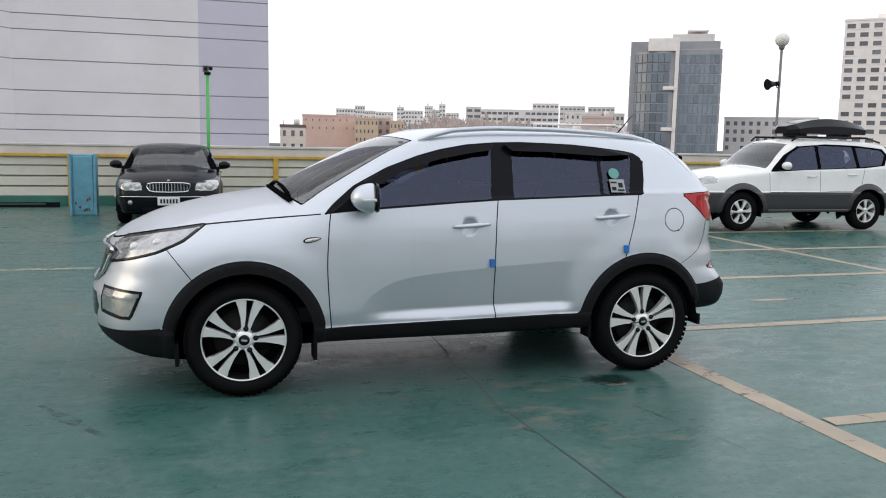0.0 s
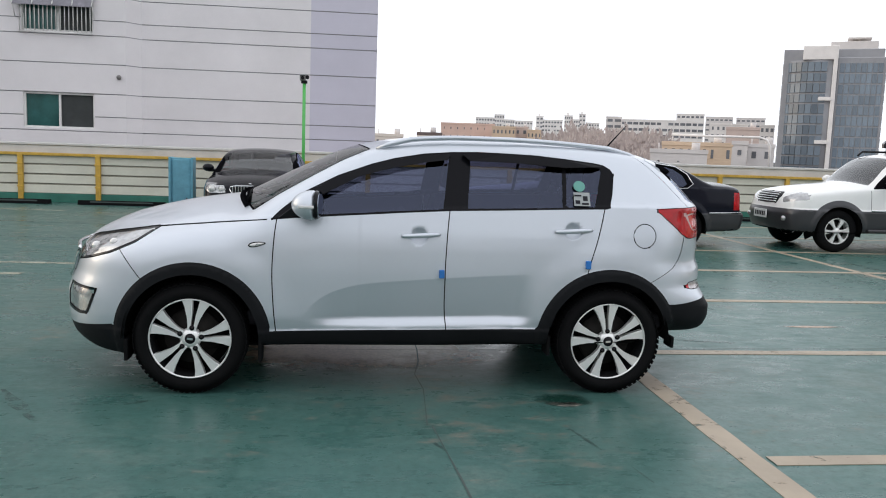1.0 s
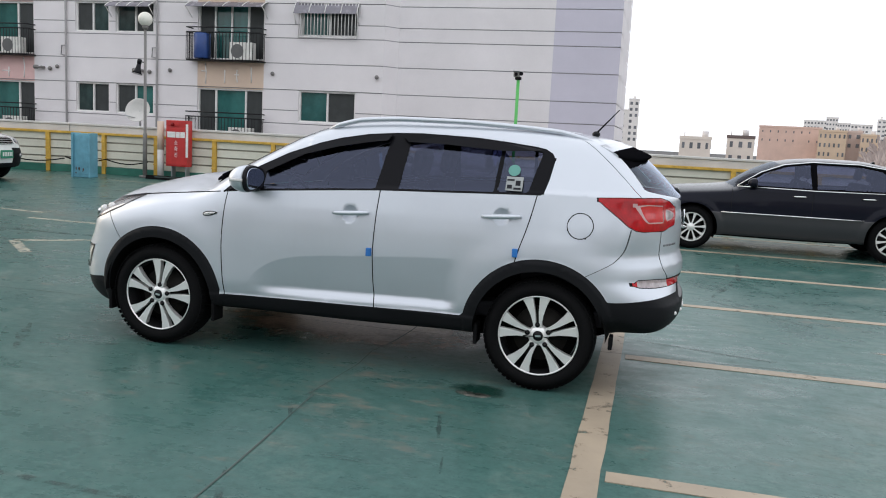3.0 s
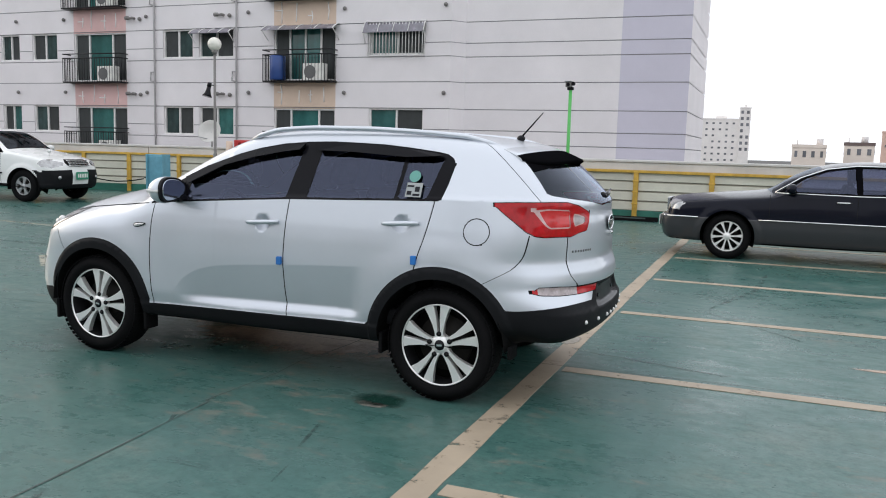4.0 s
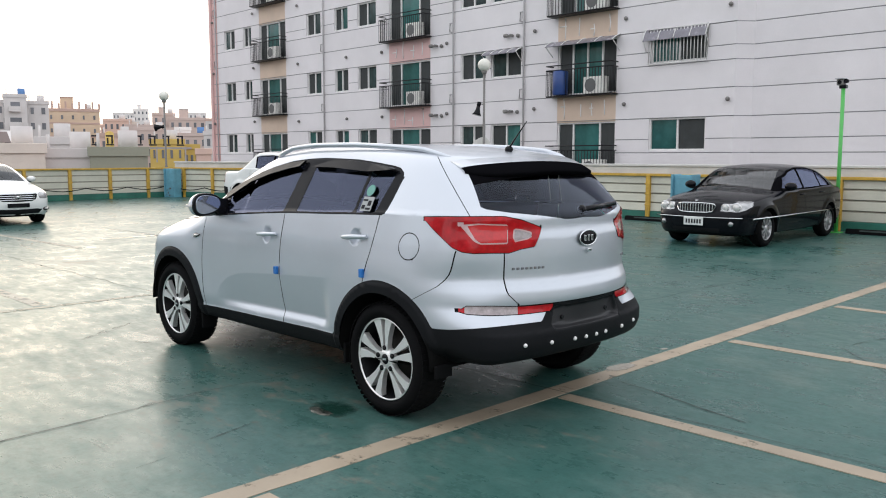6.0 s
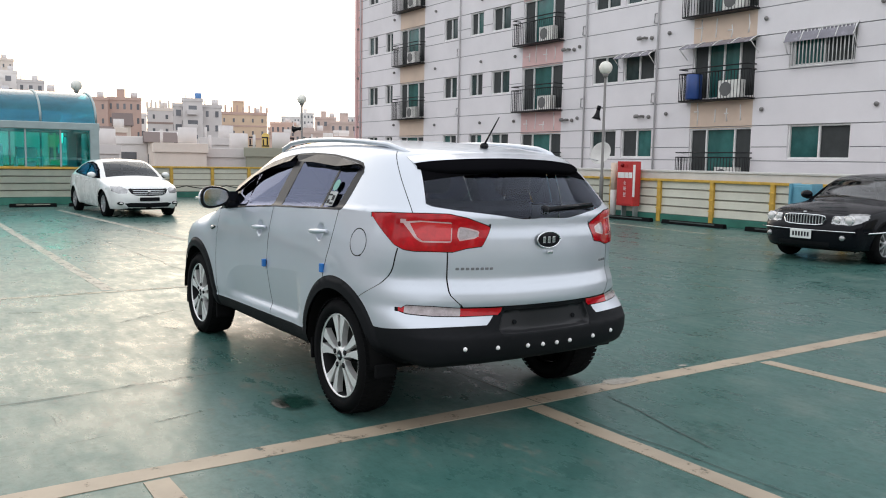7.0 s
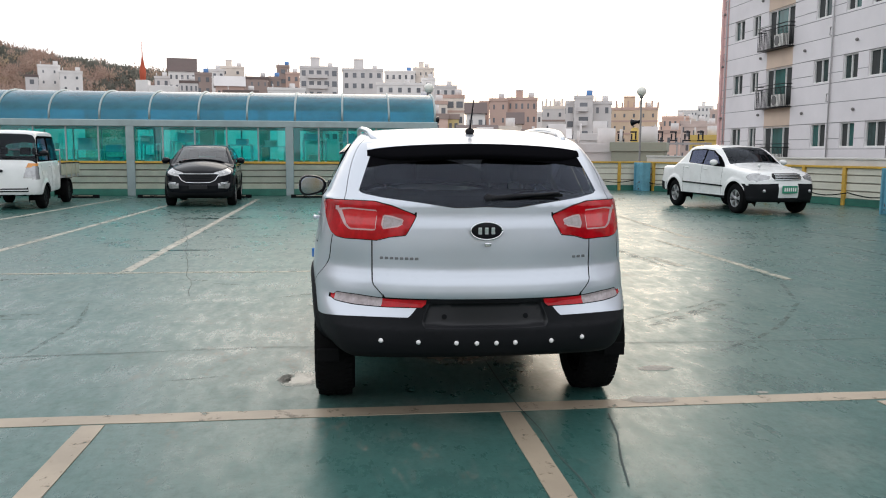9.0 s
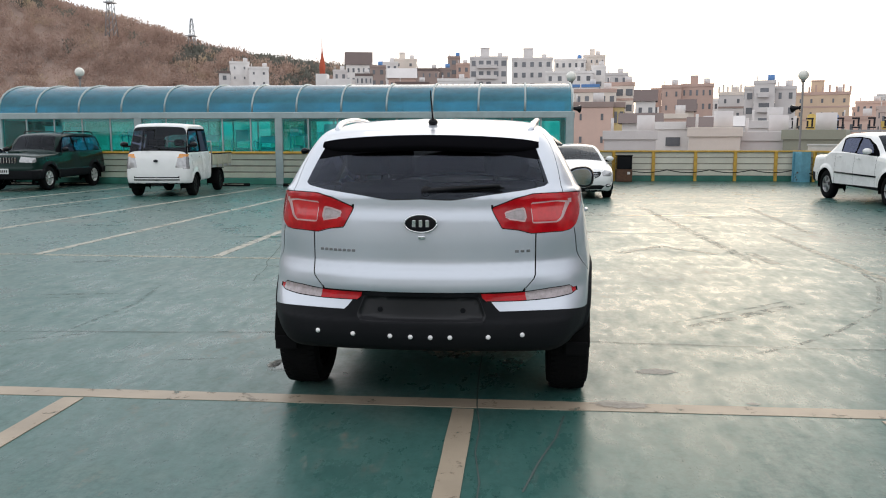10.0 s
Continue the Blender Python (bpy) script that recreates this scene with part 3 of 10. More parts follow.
bmesh.ops.remove_doubles(bm, verts=bm.verts[:], dist=0.0005)
part("gable", bm, WALL_MATS, flat, "blind white gable with a lilac stripe")
bm = bmesh.new()
box_into(bm, -38.28, 0.48, WALL_Y + 0.6, WALL_Y + 6.2, -16, 15.5)
part("core", bm, "wall", flat)
part("end_wall", soft_box(-38.5, -38.31, WALL_Y - 0.1, WALL_Y + 6.2, -16, 15.5, 0.01, 1), "pink", flat, "pink end wall")

M_GLASS = unit_box("pane", "winglass")
M_GREEN = unit_box("pane", "winglass_green")
M_SCREEN = unit_box("pane", "screen")
FRAME = unit_box("frame_bar", "white_frame")
rng = random.Random(11)


def window_unit(x0, x1, z0, z1, bay, k):
    """Sliding sashes in a white frame, set back in the wall."""
    y = WALL_Y + 0.10
    w = new("window")
    w.location = ((x0 + x1) / 2, y, (z0 + z1) / 2)
    w.parent = flat
    wd, ht = x1 - x0, z1 - z0
    t = 0.055
    bm = bmesh.new()
    for b in ((-wd / 2, wd / 2, ht / 2 - t, ht / 2), (-wd / 2, wd / 2, -ht / 2, -ht / 2 + t), (-wd / 2, -wd / 2 + t, -ht / 2 + t, ht / 2 - t), (wd / 2 - t, wd / 2, -ht / 2 + t, ht / 2 - t)):
        box_into(bm, b[0], b[1], -0.05, 0.04, b[2], b[3])
    n = 3 if bay else 2
    edges = [-wd / 2 + t, -wd / 6 - 0.15, wd / 6 + 0.15, wd / 2 - t] if bay else [-wd / 2 + t, 0, wd / 2 - t]
    if bay and k == 1 and x0 > -15:
        edges = [-wd / 2 + t, -wd / 4, 0, wd / 4, wd / 2 - t]
    for e in edges[1:-1]:
        box_into(bm, e - 0.03, e + 0.03, -0.03, 0.03, -ht / 2 + t, ht / 2 - t)
    part("frame", bm, "white_frame", w)
    dark = rng.randrange(2)
    for i, (a, b) in enumerate(zip(edges, edges[1:])):
        if bay:
            me = M_SCREEN if i in (0, len(edges) - 2) else M_GREEN
        else:
            me = M_SCREEN if (i == dark if x0 < -12 else i == 1) else (M_GREEN if rng.random() < 0.3 or x0 > -12 else M_GLASS)
        piece("pane", me, w, ((a + b) / 2, 0.03 + 0.012 * (i % 2), 0), (b - a, 0.012, ht - 2 * t))


def balcony(x0, x1, z0, z1, k):
    b = new("balcony")
    b.location = ((x0 + x1) / 2 - 0.07, WALL_Y, z0)
    b.parent = flat
    wd = (x1 - x0) + 0.24
    h, d = z1 - z0, 0.42
    bm = bmesh.new()
    for z in (0.0, h - 0.16, h):
        tube_into(bm, [(-wd / 2, 0, z), (-wd / 2, -d, z), (wd / 2, -d, z), (wd / 2, 0, z)], 0.022, 6)
    box_into(bm, -wd / 2, wd / 2, -d, 0, -0.03, 0.0)
    part("rail", bm, "black_iron", b)
    bar = mesh_of("baluster", tube([(0, 0, 0), (0, 0, h - 0.16)], 0.012, 5), "black_iron")
    count = int(wd / 0.12)
    for i in range(count + 1):
        piece("baluster", bar, b, (-wd / 2 + wd * i / count, -d, 0))
    for i in range(1, 5):
        for s in (-1, 1):
            piece("baluster", bar, b, (s * wd / 2, -d * i / 5, 0))
    part("air_conditioner", soft_box(wd / 2 - 1.12, wd / 2 - 0.28, -0.42, -0.12, 0.02, 0.6, 0.02), "ac", b, "cream outdoor air-conditioner unit")
    part("fan_grille", disc((wd / 2 - 0.82, -0.43, 0.31), 1, 0.23, 0.21, 0.03), "ac_fan", b)
    return b


for x0, x1, z0, z1, kind, k in openings:
    if z1 < 0.5:
        continue
    window_unit(x0, x1, z0, z1, kind == "bay", k)
    if kind == "bay":
        balcony(x0, x1, z0 - 0.05, z0 + 1.02, k)

# ---- vehicle bodies: smooth solids described by profile curves, cut into panels along shut lines ----
def curve(*pts):
    """A smooth curve through (t, value) points, without overshoot, flat beyond its ends."""
    t, v = np.array([p[0] for p in pts], float), np.array([p[1] for p in pts], float)
    d = np.diff(v) / np.diff(t)
    m = np.zeros(len(t))
    if len(t) > 2:
        a, b = d[:-1], d[1:]
        m[1:-1] = np.where(a * b > 0, 2 * a * b / np.where(np.abs(a + b) < 1e-12, 1, a + b), 0)
    m[0], m[-1] = d[0], d[-1]

    def at(x):
        x = np.asarray(x, float)
        k = np.clip(np.searchsorted(t, x) - 1, 0, len(t) - 2)
        h = t[k + 1] - t[k]
        s = np.clip((x - t[k]) / h, 0, 1)
        y = (2 * s**3 - 3 * s**2 + 1) * v[k] + (s**3 - 2 * s**2 + s) * h * m[k] + (3 * s**2 - 2 * s**3) * v[k + 1] + (s**3 - s**2) * h * m[k + 1]
        return y + np.where(x < t[0], (x - t[0]) * m[0], 0) + np.where(x > t[-1], (x - t[-1]) * m[-1], 0)

    return at


def smax(a, b, k):
    return 0.5 * (a + b + np.sqrt((a - b) ** 2 + k * k))


def polygon(pts, a, b):
    """Signed distance to a closed outline in the plane of coordinates a and b; negative inside."""
    p = np.array(pts, float)
    q = np.roll(p, -1, 0)
    d = np.full(a.shape, 1e9)
    inside = np.zeros(a.shape, bool)
    for (x0, y0), (x1, y1) in zip(p, q):
        ex, ey = x1 - x0, y1 - y0
        wx, wy = a - x0, b - y0
        s = np.clip((wx * ex + wy * ey) / (ex * ex + ey * ey + 1e-12), 0, 1)
        d = np.minimum(d, (wx - ex * s) ** 2 + (wy - ey * s) ** 2)
        c = (y0 > b) != (y1 > b)
        inside ^= c & (a < (x1 - x0) * (b - y0) / ((y1 - y0) if abs(y1 - y0) > 1e-12 else 1e-12) + x0)
    return np.where(inside, -1, 1) * np.sqrt(d)


def slope_of(f, p, e=1.5e-3):
    return np.stack([f(p + e * u) - f(p - e * u) for u in np.eye(3)], 1) / (2 * e)


def half_skin(f, lo, hi, h):
    """The skin of the solid f < 0 on its y <= 0 side, as points and four-cornered faces."""
    n = [int(math.ceil((hi[i] - lo[i]) / h)) + 1 for i in range(3)]
    n[1] = int(math.ceil((0 - lo[1]) / h - 0.5)) + 2
    oy = h / 2 - h * (n[1] - 1)
    ax = [lo[0] + h * np.arange(n[0]), oy + h * np.arange(n[1]), lo[2] + h * np.arange(n[2])]
    g = np.stack(np.meshgrid(*ax, indexing="ij"), -1)
    v = f(g.reshape(-1, 3)).reshape(n)
    s = v < 0
    total = np.zeros((n[0] - 1, n[1] - 1, n[2] - 1, 3))
    count = np.zeros(total.shape[:3])
    faces = []
    for a in range(3):
        lo_s = [slice(None)] * 3
        hi_s = [slice(None)] * 3
        lo_s[a], hi_s[a] = slice(0, -1), slice(1, None)
        lo_s, hi_s = tuple(lo_s), tuple(hi_s)
        cross = s[lo_s] != s[hi_s]
        i = np.argwhere(cross)
        v0, v1 = v[lo_s][cross], v[hi_s][cross]
        p = g[lo_s][cross].copy()
        p[:, a] += h * v0 / (v0 - v1)
        b, c = (a + 1) % 3, (a + 2) % 3
        ring = []
        for db, dc in ((-1, -1), (0, -1), (0, 0), (-1, 0)):
            j = i.copy()
            j[:, b] += db
            j[:, c] += dc
            ok = np.all((j >= 0) & (j < np.array(count.shape)), 1)
            np.add.at(total, tuple(j[ok].T), p[ok])
            np.add.at(count, tuple(j[ok].T), 1)
            ring.append((j, ok))
        ok = np.all([r[1] for r in ring], 0)
        q = np.stack([np.ravel_multi_index(r[0][ok].T, count.shape) for r in ring], 1)
        q[~s[lo_s][cross][ok]] = q[~s[lo_s][cross][ok]][:, ::-1]
        faces.append(q)
    q = np.concatenate(faces)
    used = np.unique(q)
    back = np.full(count.size, -1)
    back[used] = np.arange(len(used))
    pts = (total.reshape(-1, 3)[used].T / count.reshape(-1)[used]).T
    mid = pts[:, 1] > -h * 0.499
    pts[mid, 1] = 0
    for _ in range(6):
        gr = slope_of(f, pts)
        gr[mid, 1] = 0
        pts -= np.clip(f(pts) / np.maximum((gr**2).sum(1), 0.05), -h, h)[:, None] * gr
    return pts, np.hstack([back[q], np.repeat(back[q[:, 3:]], 5, 1)])


def cut(pts, faces, val):
    """Splits the faces along val(points) = 0."""
    v = val(pts)
    v = np.where(np.abs(v) < 2e-5, 2e-5, v)
    pos = v > 0
    on = pos[faces]
    mixed = on.any(1) & ~on.all(1)
    if not mixed.any():
        return pts, faces
    extra, made, cache = [], [], {}
    base = len(pts)
    for face in faces[mixed]:
        loop = [int(face[0])]
        for i in face[1:]:
            if i != loop[-1]:
                loop.append(int(i))
        if loop[0] == loop[-1]:
            loop.pop()
        sides = ([], [])
        for i, j in zip(loop, loop[1:] + loop[:1]):
            sides[int(pos[i])].append(i)
            if pos[i] != pos[j]:
                key = (min(i, j), max(i, j))
                if key not in cache:
                    cache[key] = base + len(extra)
                    s = v[key[0]] / (v[key[0]] - v[key[1]])
                    extra.append(pts[key[0]] * (1 - s) + pts[key[1]] * s)
                sides[0].append(cache[key])
                sides[1].append(cache[key])
        for side in sides:
            while len(side) > 9:
                made.append(side[:3] + [side[2]] * 6)
                side = [side[0]] + side[2:]
            if len(side) >= 3:
                made.append(side + [side[-1]] * (9 - len(side)))
    return np.vstack([pts, extra]), np.vstack([faces[~mixed], np.array(made)])


def panels(f, lo, hi, h, cuts, sort):
    """Cuts the half skin, sorts its faces by name, and gives each name's points, faces and normals."""
    pts, faces = half_skin(f, lo, hi, h)
    for c in cuts:
        pts, faces = cut(pts, faces, c)
    nor = slope_of(f, pts)
    nor /= np.linalg.norm(nor, axis=1)[:, None] + 1e-9
    names = sort(pts[faces].mean(1), nor[faces].mean(1))
    mid = pts[:, 1] > -1e-6
    for _ in range(2):
        gr = slope_of(f, pts)
        gr[mid, 1] = 0
        pts = pts - np.clip(f(pts) / np.maximum((gr**2).sum(1), 0.05), -0.01, 0.01)[:, None] * gr
    nor = slope_of(f, pts, 3e-3)
    nor[mid, 1] = 0
    nor /= np.linalg.norm(nor, axis=1)[:, None] + 1e-9
    return {name: (pts, faces[names == name], nor) for name in set(names.tolist())}


def skin_mesh(name, source, material, sides=(1,), push=0.0):
    """A mesh of one panel on the y < 0 side (1), its mirror (-1), or both joined."""
    pts, faces, nor = source
    used = np.unique(faces)
    back = np.full(len(pts), -1)
    back[used] = np.arange(len(used))
    p, n = pts[used] + push * nor[used], nor[used]
    loops = []
    for f in back[faces]:
        loop = [int(f[0])]
        for i in f[1:]:
            if i != loop[-1]:
                loop.append(int(i))
        if loop[0] == loop[-1]:
            loop.pop()
        if len(set(loop)) == len(loop) >= 3:
            loops.append(loop)
    allp, alln, allf = [], [], []
    for s in sides:
        k = len(allp) and len(used)
        allp.append(p * (1, s, 1))
        alln.append(n * (1, s, 1))
        allf += [[i + k for i in (l if s > 0 else l[::-1])] for l in loops]
    me = bpy.data.meshes.new(name)
    me.from_pydata(np.vstack(allp).tolist(), [], allf)
    me.materials.append(M[material])
    me.polygons.foreach_set("use_smooth", [True] * len(me.polygons))
    me.attributes.new("custom_normal", "FLOAT_VECTOR", "POINT").data.foreach_set("vector", np.vstack(alln).astype(np.float32).ravel())
    return me


def skin_part(name, source, material, parent, sides=(1,), push=0.0, label=""):
    ob = new(name, skin_mesh(name, source, material, sides, push))
    ob.parent = parent
    return tagged(ob, label)


def lathe(profile, axis_y=True, seg=48):
    """A turned solid: (radius, offset) pairs round the y axis."""
    bm = bmesh.new()
    rings = []
    for r, o in profile:
        rings.append([bm.verts.new((r * math.cos(k * math.tau / seg), o, r * math.sin(k * math.tau / seg))) for k in range(seg)])
    for a, b in zip(rings, rings[1:]):
        for k in range(seg):
            bm.faces.new((a[k], a[(k + 1) % seg], b[(k + 1) % seg], b[k])).smooth = True
    return bm


def extrude_shape(outline, y0, y1, bevel=0.004):
    """A flat outline in (x, z), given thickness along y, with a bevelled outer edge at y0."""
    bm = bmesh.new()
    a = [bm.verts.new((x, y0, z)) for x, z in outline]
    b = [bm.verts.new((x, y1, z)) for x, z in outline]
    top = bm.faces.new(a)
    bm.faces.new(b[::-1])
    for i in range(len(a)):
        j = (i + 1) % len(a)
        bm.faces.new((a[i], b[i], b[j], a[j]))
    if bevel:
        bmesh.ops.bevel(bm, geom=list(top.edges), offset=bevel, segments=2, profile=0.5, affect="EDGES")
    return bm


def polar(r, deg):
    return (r * math.cos(radians(deg)), r * math.sin(radians(deg)))


def wheel_parts(parent, x, y, r, rim, width, style, metal, turn=0.0, side=-1, steer=0.0):
    """A tyre with tread blocks on a cast rim; its outer face looks to y = side."""
    w = new("wheel")
    w.parent = parent
    w.location = (x, y, r)
    w.rotation_euler = (0, radians(turn), radians(steer) + (0 if side < 0 else math.pi))
    hw = width / 2
    k = r - rim
    prof = [(rim - 0.012, hw - 0.02), (rim, hw - 0.012), (rim + 0.18 * k, hw + 0.004), (rim + 0.55 * k, hw + 0.008), (r - 0.030, hw - 0.008), (r - 0.010, hw - 0.022), (r - 0.001, hw - 0.045), (r, 0)]
    prof = [(a, -b) for a, b in prof] + [(a, b) for a, b in prof[-2::-1]]
    tyre = part("tyre", lathe(prof, seg=64), "rubber", w)
    if style in ("split", "ten"):
        bm = bmesh.new()
        for i in range(60):
            a = i * math.tau / 60
            for row, (o, ww) in enumerate(((-hw + 0.03, 0.045), (-0.035, 0.04), (0.035, 0.04), (hw - 0.03, 0.045))):
                c = a + (row % 2) * 0.05
                vs = []
                for rr in (r - 0.004, r + 0.0015):
                    for da, do in ((-0.036, -ww / 2), (0.036, -ww / 2), (0.036, ww / 2), (-0.036, ww / 2)):
                        edge = 0.006 if abs(o + do) > hw - 0.02 else 0
                        vs.append(bm.verts.new(((rr - edge) * math.cos(c + da), o + do, (rr - edge) * math.sin(c + da))))
                bm.faces.new(vs[4:])
                for q in range(4):
                    bm.faces.new((vs[q], vs[(q + 1) % 4], vs[4 + (q + 1) % 4], vs[4 + q]))
        tagged(part("tread", bm, "rubber", tyre), kind="stuff")
    part("barrel", lathe([(rim, -hw + 0.008), (rim + 0.006, -hw + 0.012), (rim - 0.014, -hw + 0.03), (rim - 0.022, hw - 0.02)], seg=48), "rim_black" if style == "split" else metal, w)
    part("brake_disc", lathe([(0.0, -hw + 0.105), (rim * 0.68, -hw + 0.105), (rim * 0.68, -hw + 0.125), (0, -hw + 0.125)], seg=40), "brake_disc", w)
    part("hub_back", lathe([(0.0, -hw + 0.13), (rim - 0.025, -hw + 0.135), (rim - 0.025, -hw + 0.16)], seg=40), "cavity", w)
    f0 = -hw + 0.012
    if style == "split":
        lip = part("rim_lip", lathe([(rim - 0.001, f0 + 0.004), (rim - 0.008, f0 - 0.004), (rim - 0.013, f0 + 0.006)], seg=64), metal, w)
        blade = {}
        for s in (-1, 1):
            outline = [polar(0.050, 5.0 * s), polar(0.075, 7.0 * s), polar(0.15, 4.2 * s), polar(rim - 0.012, 5.0 * s), polar(rim - 0.010, 12 * s), polar(rim - 0.012, 20.5 * s), polar(0.20, 18.5 * s), polar(0.13, 15.5 * s), polar(0.085, 17 * s), polar(0.055, 30 * s)]
            blade[s] = mesh_of("spoke", extrude_shape(outline if s > 0 else outline[::-1], f0 + 0.006, f0 + 0.045, 0.004), metal)
        for i in range(5):
            for s in (-1, 1):
                ob = new("spoke", blade[s])
                ob.parent = w
                ob.rotation_euler = (0, radians(72 * i - 90), 0)
        part("hub", lathe([(0.032, f0 + 0.002), (0.052, f0 + 0.006), (0.064, f0 + 0.02), (0.064, f0 + 0.05)], seg=40), metal, w)
        cap = part("centre_cap", lathe([(0.0, f0 - 0.002), (0.026, f0 - 0.001), (0.031, f0 + 0.004)], seg=32), "gloss_black", w)
        part("emblem", extrude_shape([(-0.017, -0.006), (0.017, -0.006), (0.017, 0.006), (-0.017, 0.006)], f0 - 0.004, f0 + 0.001, 0), "chrome", cap)
        well = mesh_of("lug_well", lathe([(0.0, f0 + 0.008), (0.0150, f0 + 0.003), (0.0165, f0 + 0.012)], seg=16), "gloss_black")
        nut = mesh_of("wheel_nut", lathe([(0.0, f0 - 0.001), (0.006, f0), (0.0075, f0 + 0.01)], seg=6), "brake_disc")
        for i in range(5):
            a = radians(72 * i - 90)
            for me, nm in ((well, "lug_well"), (nut, "wheel_nut")):
                ob = new(nm, me)
                ob.parent = w
                ob.location = (0.068 * math.cos(a), -0.002, -0.068 * math.sin(a))
    else:
        n = {"ten": 10, "five": 5, "six": 6, "steel": 8, "star": 9}[style]
        sp = {"ten": 6.5, "five": 17, "six": 12, "steel": 16, "star": 8}[style]
        outline = [polar(0.05, -sp * 1.6), polar(rim * 0.6, -sp * 0.8), polar(rim - 0.01, -sp), polar(rim - 0.006, 0), polar(rim - 0.01, sp), polar(rim * 0.6, sp * 0.8), polar(0.05, sp * 1.6)]
        me = mesh_of("spoke", extrude_shape(outline, f0 + 0.004, f0 + 0.04, 0.004), metal)
        for i in range(n):
            ob = new("spoke", me)
            ob.parent = w
            ob.rotation_euler = (0, i * math.tau / n + 0.2, 0)
        part("rim_lip", lathe([(rim - 0.001, f0 + 0.004), (rim - 0.008, f0 - 0.004), (rim - 0.016, f0 + 0.008)], seg=48), metal, w)
        part("centre_cap", lathe([(0.0, f0 - 0.004), (0.045, f0 - 0.002), (0.062, f0 + 0.01), (0.062, f0 + 0.04)], seg=24), metal, w)
    return w


M["silver"] = paint("silver_metallic_paint", (0.60, 0.63, 0.68), 0.0, 0.38, 0.62, 0.04)
M["cladding"] = surface("charcoal_textured_plastic", (0.012, 0.0125, 0.014), 0.55, vary=0.15, bump=0.0004, grain=400, spec=0.07)
M["plate_panel"] = surface("satin_plate_panel", (0.018, 0.018, 0.020), 0.4, vary=0.2, spec=0.3)
M["gap"] = surface("shut_line_shadow", (0.012, 0.012, 0.012), 0.9, spec=0.06)
M["cavity"] = surface("dark_cavity", (0.008, 0.008, 0.008), 0.9, spec=0.06)
M["gloss_black"] = surface("gloss_black_trim", (0.007, 0.007, 0.009), 0.14, vary=0.1, spec=0.18)
M["pillar_black"] = surface("satin_black_pillar", (0.005, 0.005, 0.006), 0.5, vary=0.1, spec=0.0)
M["tint"] = thin_pane("tinted_side_glass", (0.36, 0.38, 0.52), gloss=0.34, sheen=(0.52, 0.58, 0.82))
M["tint_dark"] = thin_pane("dark_tinted_rear_glass", (0.92, 0.95, 1.0), gloss=-0.08, sheen=(0.72, 0.79, 0.95))
M["windscreen"] = thin_pane("windscreen_glass", (0.80, 0.84, 0.84), gloss=0.3)
M["screen_mid"] = thin_pane("grey_windscreen_glass", (0.42, 0.45, 0.45), gloss=0.05, sheen=(0.70, 0.72, 0.74))
M["windscreen_dark"] = thin_pane("dark_windscreen_glass", (0.34, 0.36, 0.37), gloss=0.0, sheen=(0.42, 0.45, 0.50))
M["visor"] = surface("smoked_acrylic_visor", (0.006, 0.006, 0.008), 0.2, vary=0.1, spec=0.10)
M["mirror"] = surface("tinted_mirror_glass", (0.42, 0.46, 0.54), 0.04, metal=1.0, vary=0.03)
M["chrome"] = surface("chrome", (0.75, 0.75, 0.76), 0.12, metal=1.0, vary=0.04)
M["alloy"] = surface("machined_alloy", (0.86, 0.85, 0.83), 0.33, metal=0.6, vary=0.06, grain=200)
M["alloy_grey"] = surface("grey_cast_alloy", (0.45, 0.45, 0.46), 0.35, metal=0.7, vary=0.1)
M["rim_black"] = surface("black_rim_paint", (0.012, 0.012, 0.013), 0.3, spec=0.06)
M["brake_disc"] = surface("worn_brake_disc", (0.030, 0.028, 0.026), 0.55, metal=0.3, vary=0.2, spec=0.06)
M["lamp_red"] = surface("red_lamp_lens", (0.46, 0.004, 0.009), 0.12, vary=0.30, scale=14, coat=0.35, spec=0.2)
M["lamp_red_dark"] = surface("deep_red_lamp_lens", (0.22, 0.004, 0.006), 0.12, vary=0.35, scale=40, coat=0.15, spec=0.15)
M["lamp_clear"] = surface("clear_lamp_lens", (0.70, 0.68, 0.66), 0.12, metal=0.15, vary=0.12, scale=25, coat=1.0)
M["lamp_grey"] = surface("headlamp_reflector", (0.40, 0.40, 0.40), 0.14, metal=0.6, vary=0.35, scale=12, coat=1.0)
M["lamp_pink"] = surface("pale_pink_lamp_edge", (0.60, 0.40, 0.40), 0.15, vary=0.15, scale=25, coat=0.6)
M["lamp_smoke"] = surface("ribbed_grey_pink_lens", (0.36, 0.30, 0.30), 0.14, vary=0.2, scale=30, coat=0.8)
M["lamp_bright"] = surface("bright_red_lamp_core", (0.60, 0.012, 0.016), 0.14, vary=0.15, scale=20, coat=0.5)
M["interior"] = surface("dark_seat_fabric", (0.03, 0.03, 0.034), 0.85, bump=0.001, spec=0.06)
M["interior_grey"] = surface("grey_interior_plastic", (0.09, 0.09, 0.095), 0.7, spec=0.06)
M["blue_foam"] = surface("blue_foam_door_guard", (0.02, 0.16, 0.48), 0.6)
M["sticker"] = surface("white_window_sticker", (0.36, 0.38, 0.38), 0.5)
M["sticker_teal"] = surface("teal_window_sticker", (0.12, 0.34, 0.29), 0.5)
M["letter"] = surface("dull_chrome_letter", (0.22, 0.22, 0.23), 0.3, metal=0.5, vary=0.05)
M["black_paint"] = paint("black_metallic_paint", (0.005, 0.0055, 0.008), 0.0, 0.16, 0.0)
M["navy_paint"] = paint("blue_black_paint", (0.006, 0.007, 0.014), 0.0, 0.2, 0.0)
